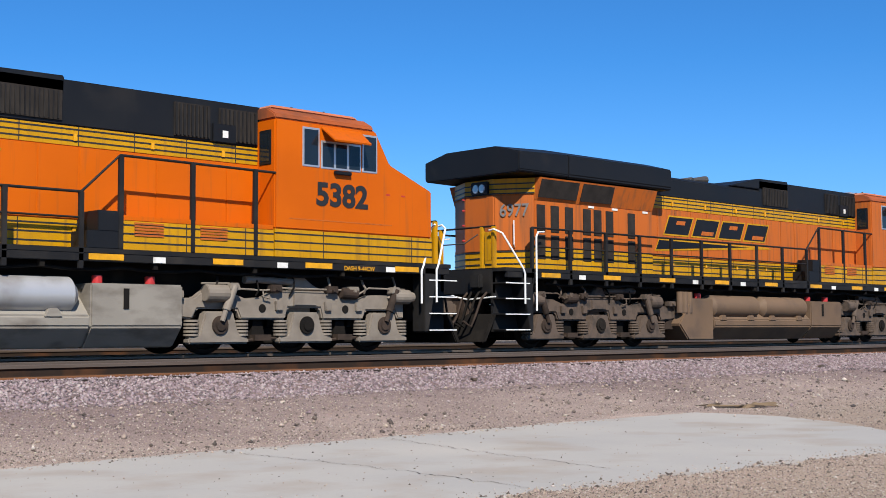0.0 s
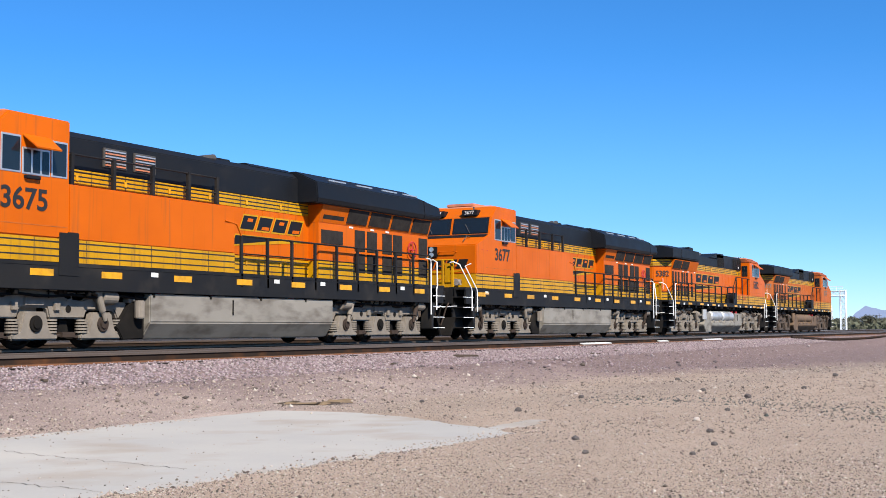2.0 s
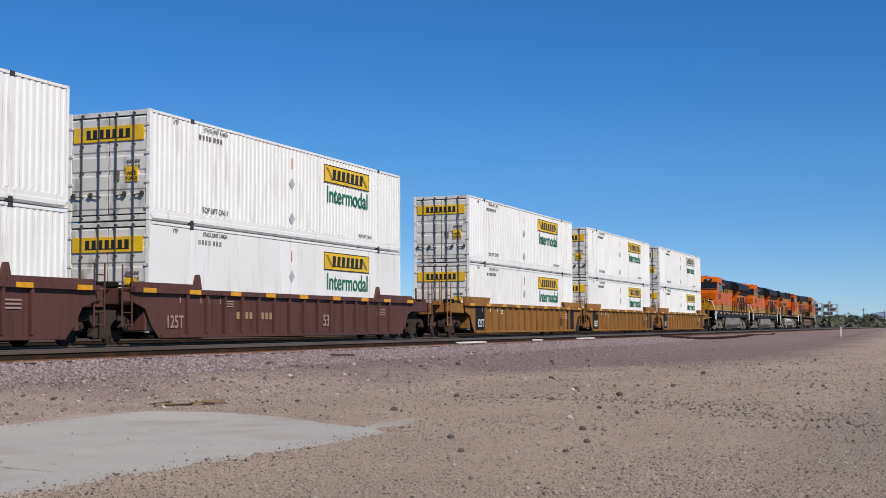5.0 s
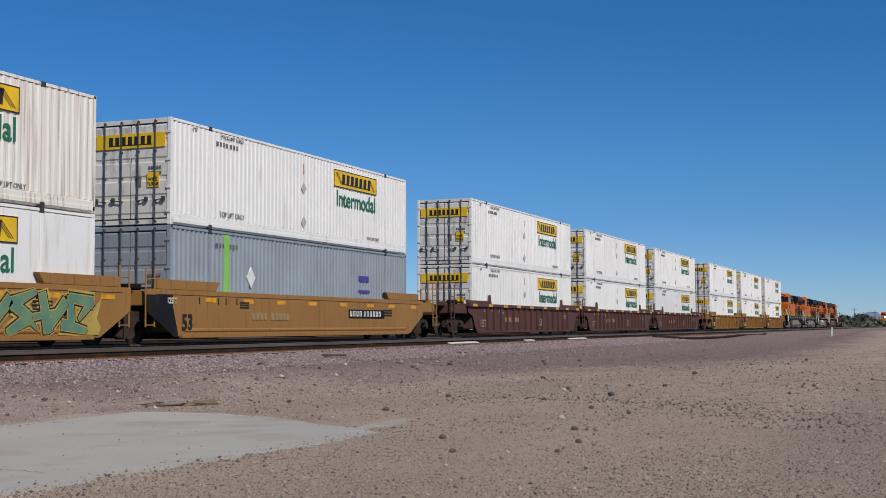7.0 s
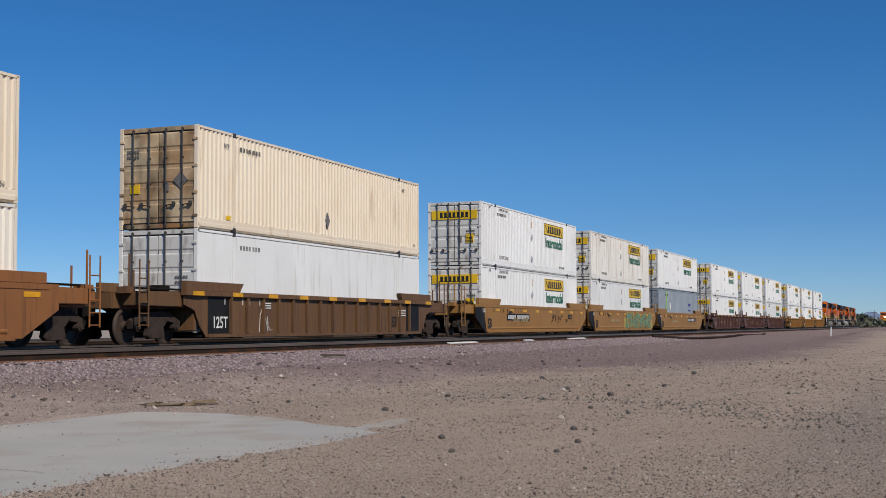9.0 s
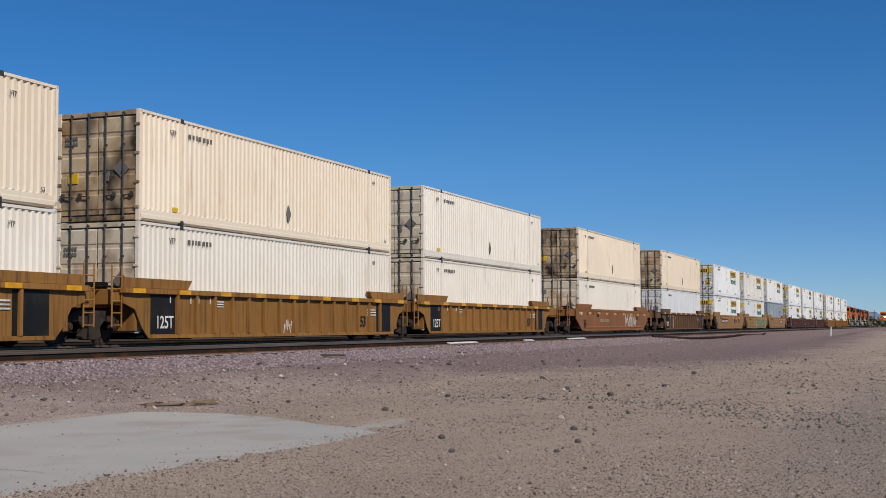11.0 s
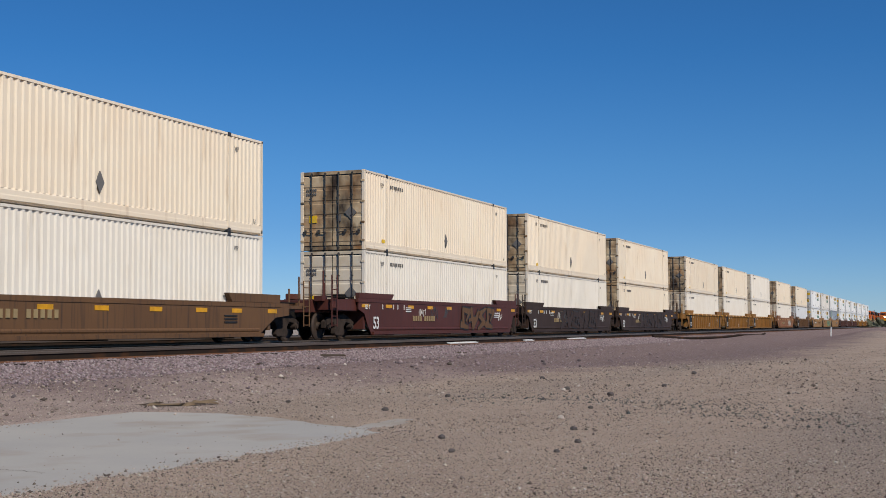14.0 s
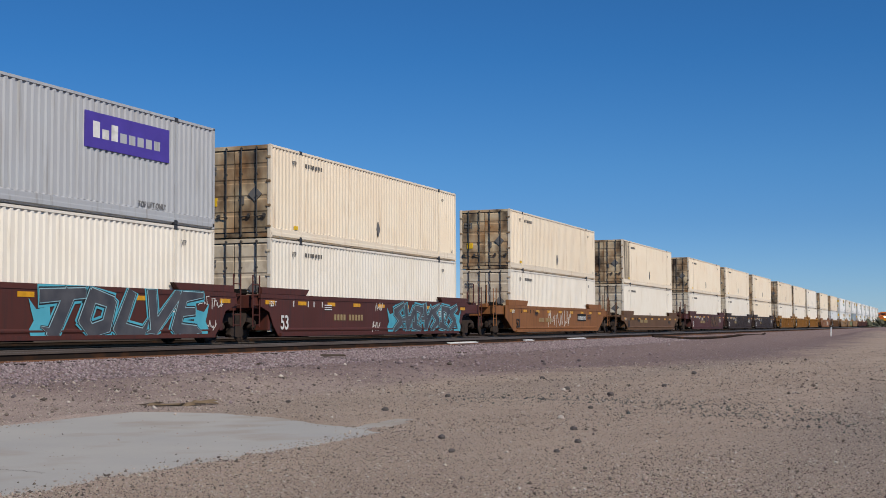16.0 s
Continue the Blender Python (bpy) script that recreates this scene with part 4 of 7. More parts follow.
def container(label, wall, door, smooth=False, sign=None, doors_sign=None, diamond=False, stripe=None, front=None):
    """A long domestic container: origin at the middle of its base, doors towards -x."""
    c = thing("container", label, "shipping container", "containers on the train")
    h, w = BL / 2, BW / 2
    part("body", Shape().box(-h + 0.06, h - 0.03, -w + 0.075, w - 0.075, 0.02, BH - 0.035), wall, c)
    spans = ((-h + 0.1, -6.16), (-6.04, 6.04), (6.16, h - 0.1))
    for s in (-1, 1):
        y = s * (w - 0.012)
        for k, (a, b) in enumerate(spans):
            mat = front if (front and k == 0) else wall
            if smooth:
                n = max(1, round((b - a) / 1.22))
                for i in range(n):
                    u0, u1 = a + (b - a) * i / n + 0.006, a + (b - a) * (i + 1) / n - 0.006
                    part("side_panel", Shape().box(u0, u1, y - s * 0.03, y, 0.16, BH - 0.10), mat, c, bevel=0.004)
            else:
                part("side_panel", corrugated(a, b, y, 0.32, BH - 0.085, depth=0.017 if sign else 0.038, side=s), mat, c)
        part("bottom_rail", Shape().prism([(s * (w - 0.09), 0.05), (s * w, 0.065), (s * w, 0.17), (s * (w - 0.010), 0.185), (s * (w - 0.010), 0.30), (s * (w - 0.05), 0.345)], "x", -h + 0.02, h - 0.02), wall, c, bevel=0.006)
        part("top_rail", Shape().box(-h + 0.02, h - 0.02, s * (w - 0.07), s * w, BH - 0.085, BH - 0.01), wall, c, bevel=0.006)
        for x in (-6.1, 6.1):
            p = part("lift_post", Shape().box(x - 0.055, x + 0.055, s * (w - 0.06), s * (w + 0.006), 0.12, BH - 0.12), wall, c, bevel=0.008)
            for z0, z1 in ((0.0, 0.12), (BH - 0.12, BH + 0.005)):
                part("corner_casting", Shape().box(x - 0.085, x + 0.085, s * (w - 0.12), s * (w + 0.01), z0, z1), casting, p, bevel=0.01)
        for x in (-h, h):
            part("corner_post", Shape().box(x + (0 if x < 0 else -0.11), x + (0.11 if x < 0 else 0), s * (w - 0.13), s * w, 0.0, BH), wall, c, bevel=0.012)
    part("roof", Shape().box(-h + 0.05, h - 0.05, -w + 0.06, w - 0.06, BH - 0.035, BH - 0.012), wall, c)
    part("front_wall", corrugated_end(h - 0.02, w - 0.12), wall, c)
    part("door_header", Shape().box(-h + 0.01, -h + 0.12, -w + 0.12, w - 0.12, BH - 0.14, BH - 0.01), door, c, bevel=0.01)
    part("door_sill", Shape().box(-h + 0.01, -h + 0.12, -w + 0.12, w - 0.12, 0.02, 0.15), door, c, bevel=0.01)
    part("door_gasket", Shape().box(-h + 0.045, -h + 0.06, -w + 0.12, w - 0.12, 0.15, BH - 0.14), sign_ink, c, "black rubber door seal")
    for s in (-1, 1):
        y0, y1 = (0.02, w - 0.145) if s > 0 else (-w + 0.145, -0.02)
        d = part("door", door_leaf(-h + 0.03, y0, y1), door, c, "ribbed container door")
        for u in (0.30, 0.78):
            yy = y0 + (y1 - y0) * (u if s < 0 else 1 - u)
            rod = Shape().cyl((-h - 0.035, yy, 0.06), (-h - 0.035, yy, BH - 0.05), 0.019, 8)
            for z in (0.10, 0.65, 1.3, 2.0, BH - 0.09):
                rod.box(-h - 0.055, -h + 0.03, yy - 0.03, yy + 0.03, z - 0.018, z + 0.018)
            part("lock_rod", rod, rod_dark, d)
            part("lock_handle", Shape().cyl((-h - 0.05, yy, 0.66), (-h - 0.05, yy + 0.34 * s, 0.70), 0.016, 6).box(-h - 0.06, -h, yy + 0.26 * s - 0.04, yy + 0.26 * s + 0.04, 0.64, 0.76), rod_dark, d)
        for z in (0.35, 1.0, 1.75, 2.5):
            part("hinge", Shape().box(-h - 0.02, -h + 0.05, s * (w - 0.16), s * (w - 0.01), z - 0.04, z + 0.04), door, d, bevel=0.01)
    dx = -h - 0.012
    part("door_plate", Shape().box(dx - 0.004, dx + 0.05, -0.35, -0.20, 1.05, 1.30), placard, c)
    for z in (1.97, 1.83):
        mark = Shape()
        for k in range(5):
            yy = (0.64 if diamond else -0.98) + 0.085 * k
            mark.box(dx, dx + 0.05, yy, yy + 0.05, z + (0.20 if diamond else -0.45), z + (0.29 if diamond else -0.38))
        part("stencil_bar", mark, grey_ink, c)
    y = -w - 0.004
    mark = Shape()
    for k in range(7):
        a = -5.75 + 0.17 * k + (0.06 if k > 3 else 0)
        mark.box(a, a + 0.025, y, y + 0.03, BH - 0.49, BH - 0.36)
        mark.box(a + 0.06, a + 0.085, y, y + 0.03, BH - 0.49, BH - 0.36)
    part("stencil_bar", mark, grey_ink, c)
    if diamond:
        part("placard", Shape().prism([(0.0, 0.52), (0.17, 0.80), (0.0, 1.08), (-0.17, 0.80)], "y", y, y + 0.03), placard, c, "dark diamond placard")
        part("door_placard", Shape().prism([(-0.74, 1.12), (-0.50, 1.36), (-0.26 - 0.48, 1.60), (-0.98, 1.36)], "x", dx - 0.002, dx + 0.05), placard, c, "dark diamond placard")
        part("warning_label", Shape().box(dx, dx + 0.05, 0.62, 0.92, 1.02, 1.28), sign_yellow, c)
        part("warning_label", Shape().box(-6.52, -6.30, y, y + 0.03, 0.34, 0.46), sign_yellow, c)
        write("53", 0.17, grey_ink, c, 7.55, y, 0.40, weight=0.0)
        write("VTP", 0.24, grey_ink, c, -6.55, y, BH - 0.45, 0.7, weight=0.0)
        write("VTP", 0.20, grey_ink, c, 6.5, y, BH - 0.45, 0.7, weight=0.0)
    if sign:
        board = part("company_sign", Shape().box(1.78, 5.28, y - 0.002, y + 0.03, 2.02, 2.62), sign, c, "yellow sign with black shapes")
        sign_shapes(board, 1.78, 5.28, y - 0.006, 2.02, 2.62)
        write("Intermodal", 0.78, green_ink, c, 3.58, y - 0.002, 1.62, 0.94)
        write("TOP LIFT ONLY", 0.22, grey_ink, c, -4.9, y, 0.46, 0.9, weight=0.0)
        write("TOP LIFT ONLY", 0.17, grey_ink, c, 5.0, y, 0.40, 0.9, weight=0.0)
        write("STACK LIMIT 3 HIGH", 0.17, grey_ink, c, -4.9, y, BH - 0.2, 0.8, weight=0.0)
        write("VTP", 0.18, grey_ink, c, -6.9, y, BH - 0.2, 0.8, weight=0.0)
        for z in (1.72, 0.62):
            part("placard", Shape().prism([(-0.42, z - 0.20), (-0.24, z), (-0.42, z + 0.20), (-0.60, z)], "y", y, y + 0.03), box_grey, c, "pale diamond placard")
        part("rust_run", Shape().box(-0.44, -0.40, y - 0.001, y + 0.03, 2.18, 2.52), rust_mark, c)
    if doors_sign:
        board = part("door_sign", Shape().box(dx - 0.006, dx + 0.045, -1.10, 1.10, 2.10, 2.50), doors_sign, c, "yellow sign across the doors")
        comb = [(0.70, 2.17), (-0.70, 2.17)]
        for k in range(6, -1, -1):
            yy = 0.62 - k * 0.205
            comb += [(yy - 0.065, 2.20), (yy - 0.065, 2.42), (yy + 0.065, 2.42), (yy + 0.065, 2.20)]
        row = Shape().prism(comb, "x", dx - 0.010, dx)
        part("sign_mark", row, sign_ink, board)
        part("warning_label", Shape().box(dx - 0.002, dx + 0.05, -0.92, -0.55, 1.02, 1.42), sign_yellow, c, "yellow wide turns warning label")
        write("WIDE\nTURNS", 0.13, sign_ink, c, dx - 0.006, -0.735, 1.16, 0.9, -90)
    if stripe:
        part("stripe", Shape().box(-5.35, -5.05, y - 0.002, y + 0.04, 0.26, BH - 0.1), stripe, c, "lime green vertical stripe")
        part("placard", Shape().prism([(-3.8, 1.3), (-3.55, 1.62), (-3.8, 1.94), (-4.05, 1.62)], "y", y - 0.002, y + 0.03), white_decal, c)
        part("stencil_bar", Shape().box(3.8, 4.6, y - 0.002, y + 0.03, 1.75, 1.95), purple, c)
        part("stencil_bar", Shape().box(3.8, 4.7, y - 0.002, y + 0.03, 1.35, 1.45), purple, c)
    return c


def corrugated_end(x, w):
    sh = Shape()
    n = 9
    pts = [(x, -w)]
    p = 2 * w / n
    for i in range(n):
        a = -w + i * p
        pts += [(x - 0.03, a + 0.2 * p), (x - 0.03, a + 0.5 * p), (x, a + 0.7 * p), (x, a + p)]
    k = len(pts)
    sh.v = [(a, b, 0.15) for a, b in pts] + [(a, b, BH - 0.05) for a, b in pts]
    sh.f = [(i, i + 1, i + 1 + k, i + k) for i in range(k - 1)]
    return sh


def door_leaf(x, y0, y1):
    """A door leaf with pressed horizontal ribs."""
    prof = [(x, 0.19)]
    n = 5
    for i in range(n):
        z = 0.30 + i * 0.50
        prof += [(x, z), (x - 0.018, z + 0.04), (x - 0.018, z + 0.38), (x, z + 0.42)]
    prof += [(x, BH - 0.175), (x + 0.03, BH - 0.175), (x + 0.03, 0.19)]
    return Shape().prism(prof, "y", y0, y1)


def sign_shapes(board, x0, x1, y, z0, z1):
    """Plain black shapes in place of a company's name: a frame, a scroll at each end, a row of bars."""
    w, h = x1 - x0, z1 - z0
    for a, b, c, d in ((x0, x1, z1 - 0.03, z1), (x0, x1, z0, z0 + 0.03), (x0, x0 + 0.03, z0, z1), (x1 - 0.03, x1, z0, z1)):
        part("sign_edge", Shape().box(a, b, y, y + 0.004, c, d), sign_ink, board)
    for s, xa in ((1, x0 + 0.12), (-1, x1 - 0.12)):
        zt = z1 - 0.1 if s > 0 else z0 + 0.1
        ze = z0 + 0.1 if s > 0 else z1 - 0.1
        for k in range(3):
            d = 0.07 * k * s
            part("sign_mark", Shape().prism([(xa + d, zt), (xa + d + s * 0.03, zt), (xa + d + s * 0.45, ze), (xa + d + s * 0.42, ze)], "y", y, y + 0.004), sign_ink, board)
    comb = [(x0 + w * 0.17, z0 + h * 0.20), (x0 + w * 0.84, z0 + h * 0.20)]
    for i in range(6, -1, -1):
        xx = x0 + w * (0.21 + 0.10 * i)
        comb += [(xx + w * 0.030, z0 + h * 0.26), (xx + w * 0.042, z0 + h * 0.80), (xx - w * 0.024, z0 + h * 0.80), (xx - w * 0.034, z0 + h * 0.26)]
    row = Shape().prism(comb, "y", y, y + 0.004)
    part("sign_mark", row, sign_ink, board)


lime = surface("lime_green_paint", (0.25, 0.55, 0.10), 0.5, scale=2, bump=0.0)
sign_faded = surface("faded_sign_paint", (0.70, 0.62, 0.42), 0.5, scale=2, dirt=(0.5, 0.45, 0.35), amount=0.2, bump=0.0)
KINDS = {
    "cream": lambda: container("weathered cream corrugated container with soot-stained doors", box_cream, door_cream, diamond=True),
    "ivory": lambda: container("pale ivory corrugated container sitting in a well car", box_ivory, door_ivory, diamond=True),
    "soot": lambda: container("cream corrugated container with black soot streaks at one end", box_cream, door_cream, diamond=True, front=box_soot),
    "white": lambda: container("white corrugated container with yellow sign and green lettering", box_white, door_white, sign=sign_yellow, doors_sign=sign_yellow),
    "plate": lambda: container("smooth white plate-sided container with green lettering", box_white, door_white, smooth=True, sign=sign_yellow, doors_sign=sign_yellow),
    "rust": lambda: container("rust-streaked white container with yellow sign and green lettering", box_rust, door_white, sign=sign_yellow, doors_sign=sign_yellow),
    "pale": lambda: container("white corrugated container with a pale faded sign", box_white, door_white, sign=sign_faded, doors_sign=sign_faded),
    "slate": lambda: container("blue grey corrugated container with a lime stripe", box_slate, box_slate, stripe=lime),
    "blank": lambda: container("plain bright white smooth-sided container", box_white, door_white, smooth=True),
    "grey": lambda: grey_container(),
}


def grey_container():
    c = container("light grey corrugated container with a violet sign", box_grey, box_grey)
    b = part("company_sign", Shape().box(2.15, 5.75, -BW / 2 - 0.006, -BW / 2 + 0.03, 1.62, 2.50), purple, c, "violet sign with white shapes")
    y = -BW / 2 - 0.010
    for k in range(8):
        x = 2.45 + k * 0.37
        part("sign_mark", Shape().box(x, x + 0.27, y, y + 0.004, 1.88, 2.28 if k in (0, 2) else 2.12), white_decal if k < 3 else box_grey, b)
    write("TOP LIFT ONLY", 0.20, grey_ink, c, 5.0, -BW / 2 - 0.004, 0.42, 0.9)
    return c


MADE = {}


def put_container(kind, x, z):
    if kind in MADE:
        ob = copy_thing(MADE[kind], pose(x, 0, z))
    else:
        ob = MADE[kind] = KINDS[kind]()
    return rides(ob, x, z)


# ---- well cars ----
WHEEL = Shape().revolve([(0.02, 0.62), (0.44, 0.62), (0.46, 0.67), (0.50, 0.68), (0.50, 0.71), (0.45, 0.75), (0.42, 0.755), (0.39, 0.70), (0.16, 0.69), (0.14, 0.78), (0.02, 0.78)], (0, 0), 24).mesh("wheel", steel_wheel, smooth=True)
WHEEL_FAR = WHEEL.copy()
WHEEL_FAR.transform(Matrix.Diagonal((1, -1, 1, 1)))
WHEEL_FAR.flip_normals()
CAP = Shape().cyl((0, -0.95, 0), (0, -1.13, 0), 0.11, 12).cyl((0, -1.13, 0), (0, -1.16, 0), 0.07, 8).mesh("bearing_cap", bogie_dark, 0.0)
FRAME = Shape()
for s in (-1, 1):
    y0, y1 = s * 0.92, s * 1.08
    FRAME.prism([(-1.12, 0.40), (-1.14, 0.62), (-0.95, 0.70), (-0.55, 0.86), (0.55, 0.86), (0.95, 0.70), (1.14, 0.62), (1.12, 0.40), (0.98, 0.42), (0.80, 0.56), (0.50, 0.60), (0.34, 0.44), (0.40, 0.22), (0.28, 0.14), (-0.28, 0.14), (-0.40, 0.22), (-0.34, 0.44), (-0.50, 0.60), (-0.80, 0.56), (-0.98, 0.42)], "y", y0, y1)
FRAME.box(-0.2, 0.2, -0.95, 0.95, 0.5, 0.8)
FRAME_MESH = FRAME.mesh("side_frame", bogie_dark, 0.015)
SPRING = Shape()
for dx in (-0.20, -0.07, 0.07, 0.20):
    for k in range(5):
        SPRING.cyl((dx, -1.0, 0.24 + k * 0.055), (dx, -1.0, 0.265 + k * 0.055), 0.06, 8)
SPRING_MESH = SPRING.mesh("spring", under)


def bogie(car, x):
    b = part("bogie", FRAME_MESH, brown_truck, car, "two-axle cast steel bogie")
    b.location.x = x
    for dx in (-0.89, 0.89):
        for me in (WHEEL, WHEEL_FAR):
            w = part("wheel", me, steel_wheel, b)
            w.location = (dx, 0, 0.46)
        k = part("bearing_cap", CAP, brown_truck, b)
        k.location = (dx, 0, 0.46)
        part("axle", Shape().cyl((dx, -0.9, 0.46), (dx, 0.9, 0.46), 0.09, 10), under, b)
    part("spring", SPRING_MESH, under, b)


REFLECT = Shape().box(-0.28, 0.28, -0.008, 0.0, -0.06, 0.06).mesh("reflector", bright_yellow)


def panel_marks(car, x, z, k=1.0):
    """Pale bars in place of a car's reporting marks."""
    sh = Shape()
    for i in range(10):
        a = x + (0.32 * i + (0.12 if i > 3 else 0)) * k
        sh.box(a, a + 0.07 * k, -1.468, -1.464, z, z + 0.19)
        sh.box(a + 0.13 * k, a + 0.20 * k, -1.468, -1.464, z, z + 0.19)
        sh.box(a + 0.07 * k, a + 0.13 * k, -1.467, -1.464, z + (0.15 if i % 2 else 0.0), z + (0.19 if i % 2 else 0.05))
    part("stencil_bar", sh, white_decal, car)


# strokes of a sprayed letter in its cell: from, to, start width, end width
STROKES = {
    "T": [((-0.25, 0.86), (1.1, 0.95), 0.24, 0.18), ((0.62, 0.9), (0.28, 0.0), 0.30, 0.36), ((0.28, 0.05), (-0.15, 0.18), 0.16, 0.02)],
    "O": [((0.25, 0.9), (0.05, 0.3), 0.26, 0.28), ((0.05, 0.32), (0.35, 0.04), 0.28, 0.22), ((0.35, 0.08), (0.85, 0.2), 0.24, 0.26), ((0.85, 0.2), (0.95, 0.75), 0.28, 0.24), ((0.95, 0.75), (0.25, 0.9), 0.22, 0.26)],
    "L": [((0.45, 1.0), (0.15, 0.12), 0.26, 0.32), ((0.15, 0.14), (1.05, 0.04), 0.28, 0.16), ((1.05, 0.04), (1.2, 0.35), 0.16, 0.04)],
    "V": [((0.1, 0.98), (0.35, 0.08), 0.28, 0.26), ((0.35, 0.08), (1.05, 0.98), 0.24, 0.30), ((0.4, 0.06), (0.1, -0.08), 0.18, 0.02)],
    "E": [((0.3, 0.95), (0.1, 0.1), 0.26, 0.30), ((0.1, 0.1), (0.95, 0.06), 0.22, 0.18), ((0.2, 0.52), (0.8, 0.55), 0.18, 0.14), ((0.3, 0.92), (1.1, 0.98), 0.22, 0.10), ((0.95, 0.06), (1.25, -0.1), 0.18, 0.02)],
    # shapes of unreadable pieces
    "1": [((0.1, 0.95), (0.5, 0.1), 0.22, 0.30), ((0.5, 0.12), (1.05, 0.75), 0.20, 0.26), ((-0.1, 0.4), (0.9, 0.55), 0.14, 0.10)],
    "2": [((0.0, 0.2), (0.9, 0.05), 0.26, 0.14), ((0.3, 0.15), (0.15, 0.9), 0.26, 0.18), ((0.15, 0.9), (1.0, 0.8), 0.18, 0.26), ((1.0, 0.8), (0.6, 0.35), 0.24, 0.06)],
    "3": [((0.9, 1.0), (0.1, 0.7), 0.10, 0.28), ((0.1, 0.7), (0.8, 0.35), 0.26, 0.22), ((0.8, 0.35), (0.1, 0.0), 0.28, 0.14), ((0.8, 0.3), (1.15, 0.05), 0.16, 0.03)],
}


def stroke_prism(sh, a, b, wa, wb, y0, y1):
    d = Vector((b[0] - a[0], b[1] - a[1]))
    n = Vector((-d.y, d.x)).normalized()
    e = d.normalized()
    pts = [(a[0] - e.x * wa * 0.25 + n.x * wa / 2, a[1] - e.y * wa * 0.25 + n.y * wa / 2), (b[0] + e.x * wb * 0.25 + n.x * wb / 2, b[1] + e.y * wb * 0.25 + n.y * wb / 2),
           (b[0] + e.x * wb * 0.35, b[1] + e.y * wb * 0.35), (b[0] + e.x * wb * 0.25 - n.x * wb / 2, b[1] + e.y * wb * 0.25 - n.y * wb / 2), (a[0] - e.x * wa * 0.25 - n.x * wa / 2, a[1] - e.y * wa * 0.25 - n.y * wa / 2)]
    sh.prism(pts, "y", y0, y1)


def graffiti(car, x0, x1, z0, z1, fill, halo, seed, letters="TOLVE", edge=None, flare=True):
    """Sprayed letters as thin layers of paint: a halo cloud, black outlines, a pale rim and filled strokes."""
    r = random.Random(seed)
    y = -1.472
    w, h = (x1 - x0) / len(letters), z1 - z0 - 0.08
    cloud = Shape()
    for i, ch in enumerate(letters):
        layers = [Shape() for _ in range(4)]
        lean, drop, g = 0.16 * h, r.uniform(-0.02, 0.04), r.uniform(0.98, 1.12)
        for j, (a, b, wa, wb) in enumerate(STROKES[ch]):
            def at(p):
                return (x0 + w * (i + 0.10 + 0.86 * g * p[0]) + lean * (p[1] - 0.5), z0 + 0.10 + drop + (h - 0.14) * min(1.0, max(0.0, p[1])))
            pa, pb, q = at(a), at(b), (w + h) * 0.5
            step = 0.0006 * j
            for sh, grow, base in zip(layers, (0.24, 0.12, 0.045, 0.0), (0.0, 0.004, 0.008, 0.012)):
                stroke_prism(sh, pa, pb, max(0.02, wa * q * 1.02) + grow, max(0.01, wb * q * 1.02) + grow * (1 if wb > 0.05 else 0.4), y - base - step - 0.0005, y - base - step + 0.003)
        for sh in layers[:1]:
            sh.v = [(a, b, min(max(c, z0), z1)) for a, b, c in sh.v]
        for sh in layers[1:]:
            sh.v = [(a, b, min(max(c, z0 + 0.02), z1 - 0.01)) for a, b, c in sh.v]
        if flare:
            part("sprayed_halo", layers[0], halo, car)
        part("sprayed_letter", layers[1], sign_ink, car)
        part("sprayed_letter", layers[2], edge or halo, car)
        part("sprayed_letter", layers[3], fill, car)
    if flare:
        for k, xe in ((-1, x0), (1, x1)):
            pts = [(xe - k * 0.3, z0 + 0.05), (xe + k * 0.42, z0 + 0.02), (xe + k * 0.50, z0 + 0.22), (xe + k * 0.34, z0 + 0.42), (xe + k * 0.44, z0 + 0.66), (xe + k * 0.52, z0 + 0.92), (xe + k * 0.26, z0 + 0.68), (xe - k * 0.2, z0 + 0.75)]
            cloud.prism(pts, "y", y + 0.0002, y + 0.004)
        part("sprayed_halo", cloud, halo, car)


def scrawl(car, x, z, w, h, seed, mat):
    """A thin sprayed tag of bent strokes."""
    r = random.Random(seed)
    sh, y = Shape(), -1.457
    px, pz = x, z
    for i in range(16):
        qx, qz = x + w * (i + 1) / 16 + r.uniform(-0.08, 0.08), z + h * r.random()
        sh.cyl((px, y, pz), (qx, y, qz), 0.010, 4)
        px, pz = qx, qz
    part("sprayed_tag", sh, mat, car)


spray_yellow = surface("pale_yellow_spray_paint", (0.50, 0.38, 0.08), 0.5, scale=2, second=(0.30, 0.17, 0.045), bump=0.0)
faded_ink = surface("faded_pinkish_stencil_paint", (0.36, 0.25, 0.21), 0.6, scale=5, bump=0.0)
tan_ink = surface("tan_stencil_paint", (0.33, 0.24, 0.12), 0.6, scale=5, bump=0.0)


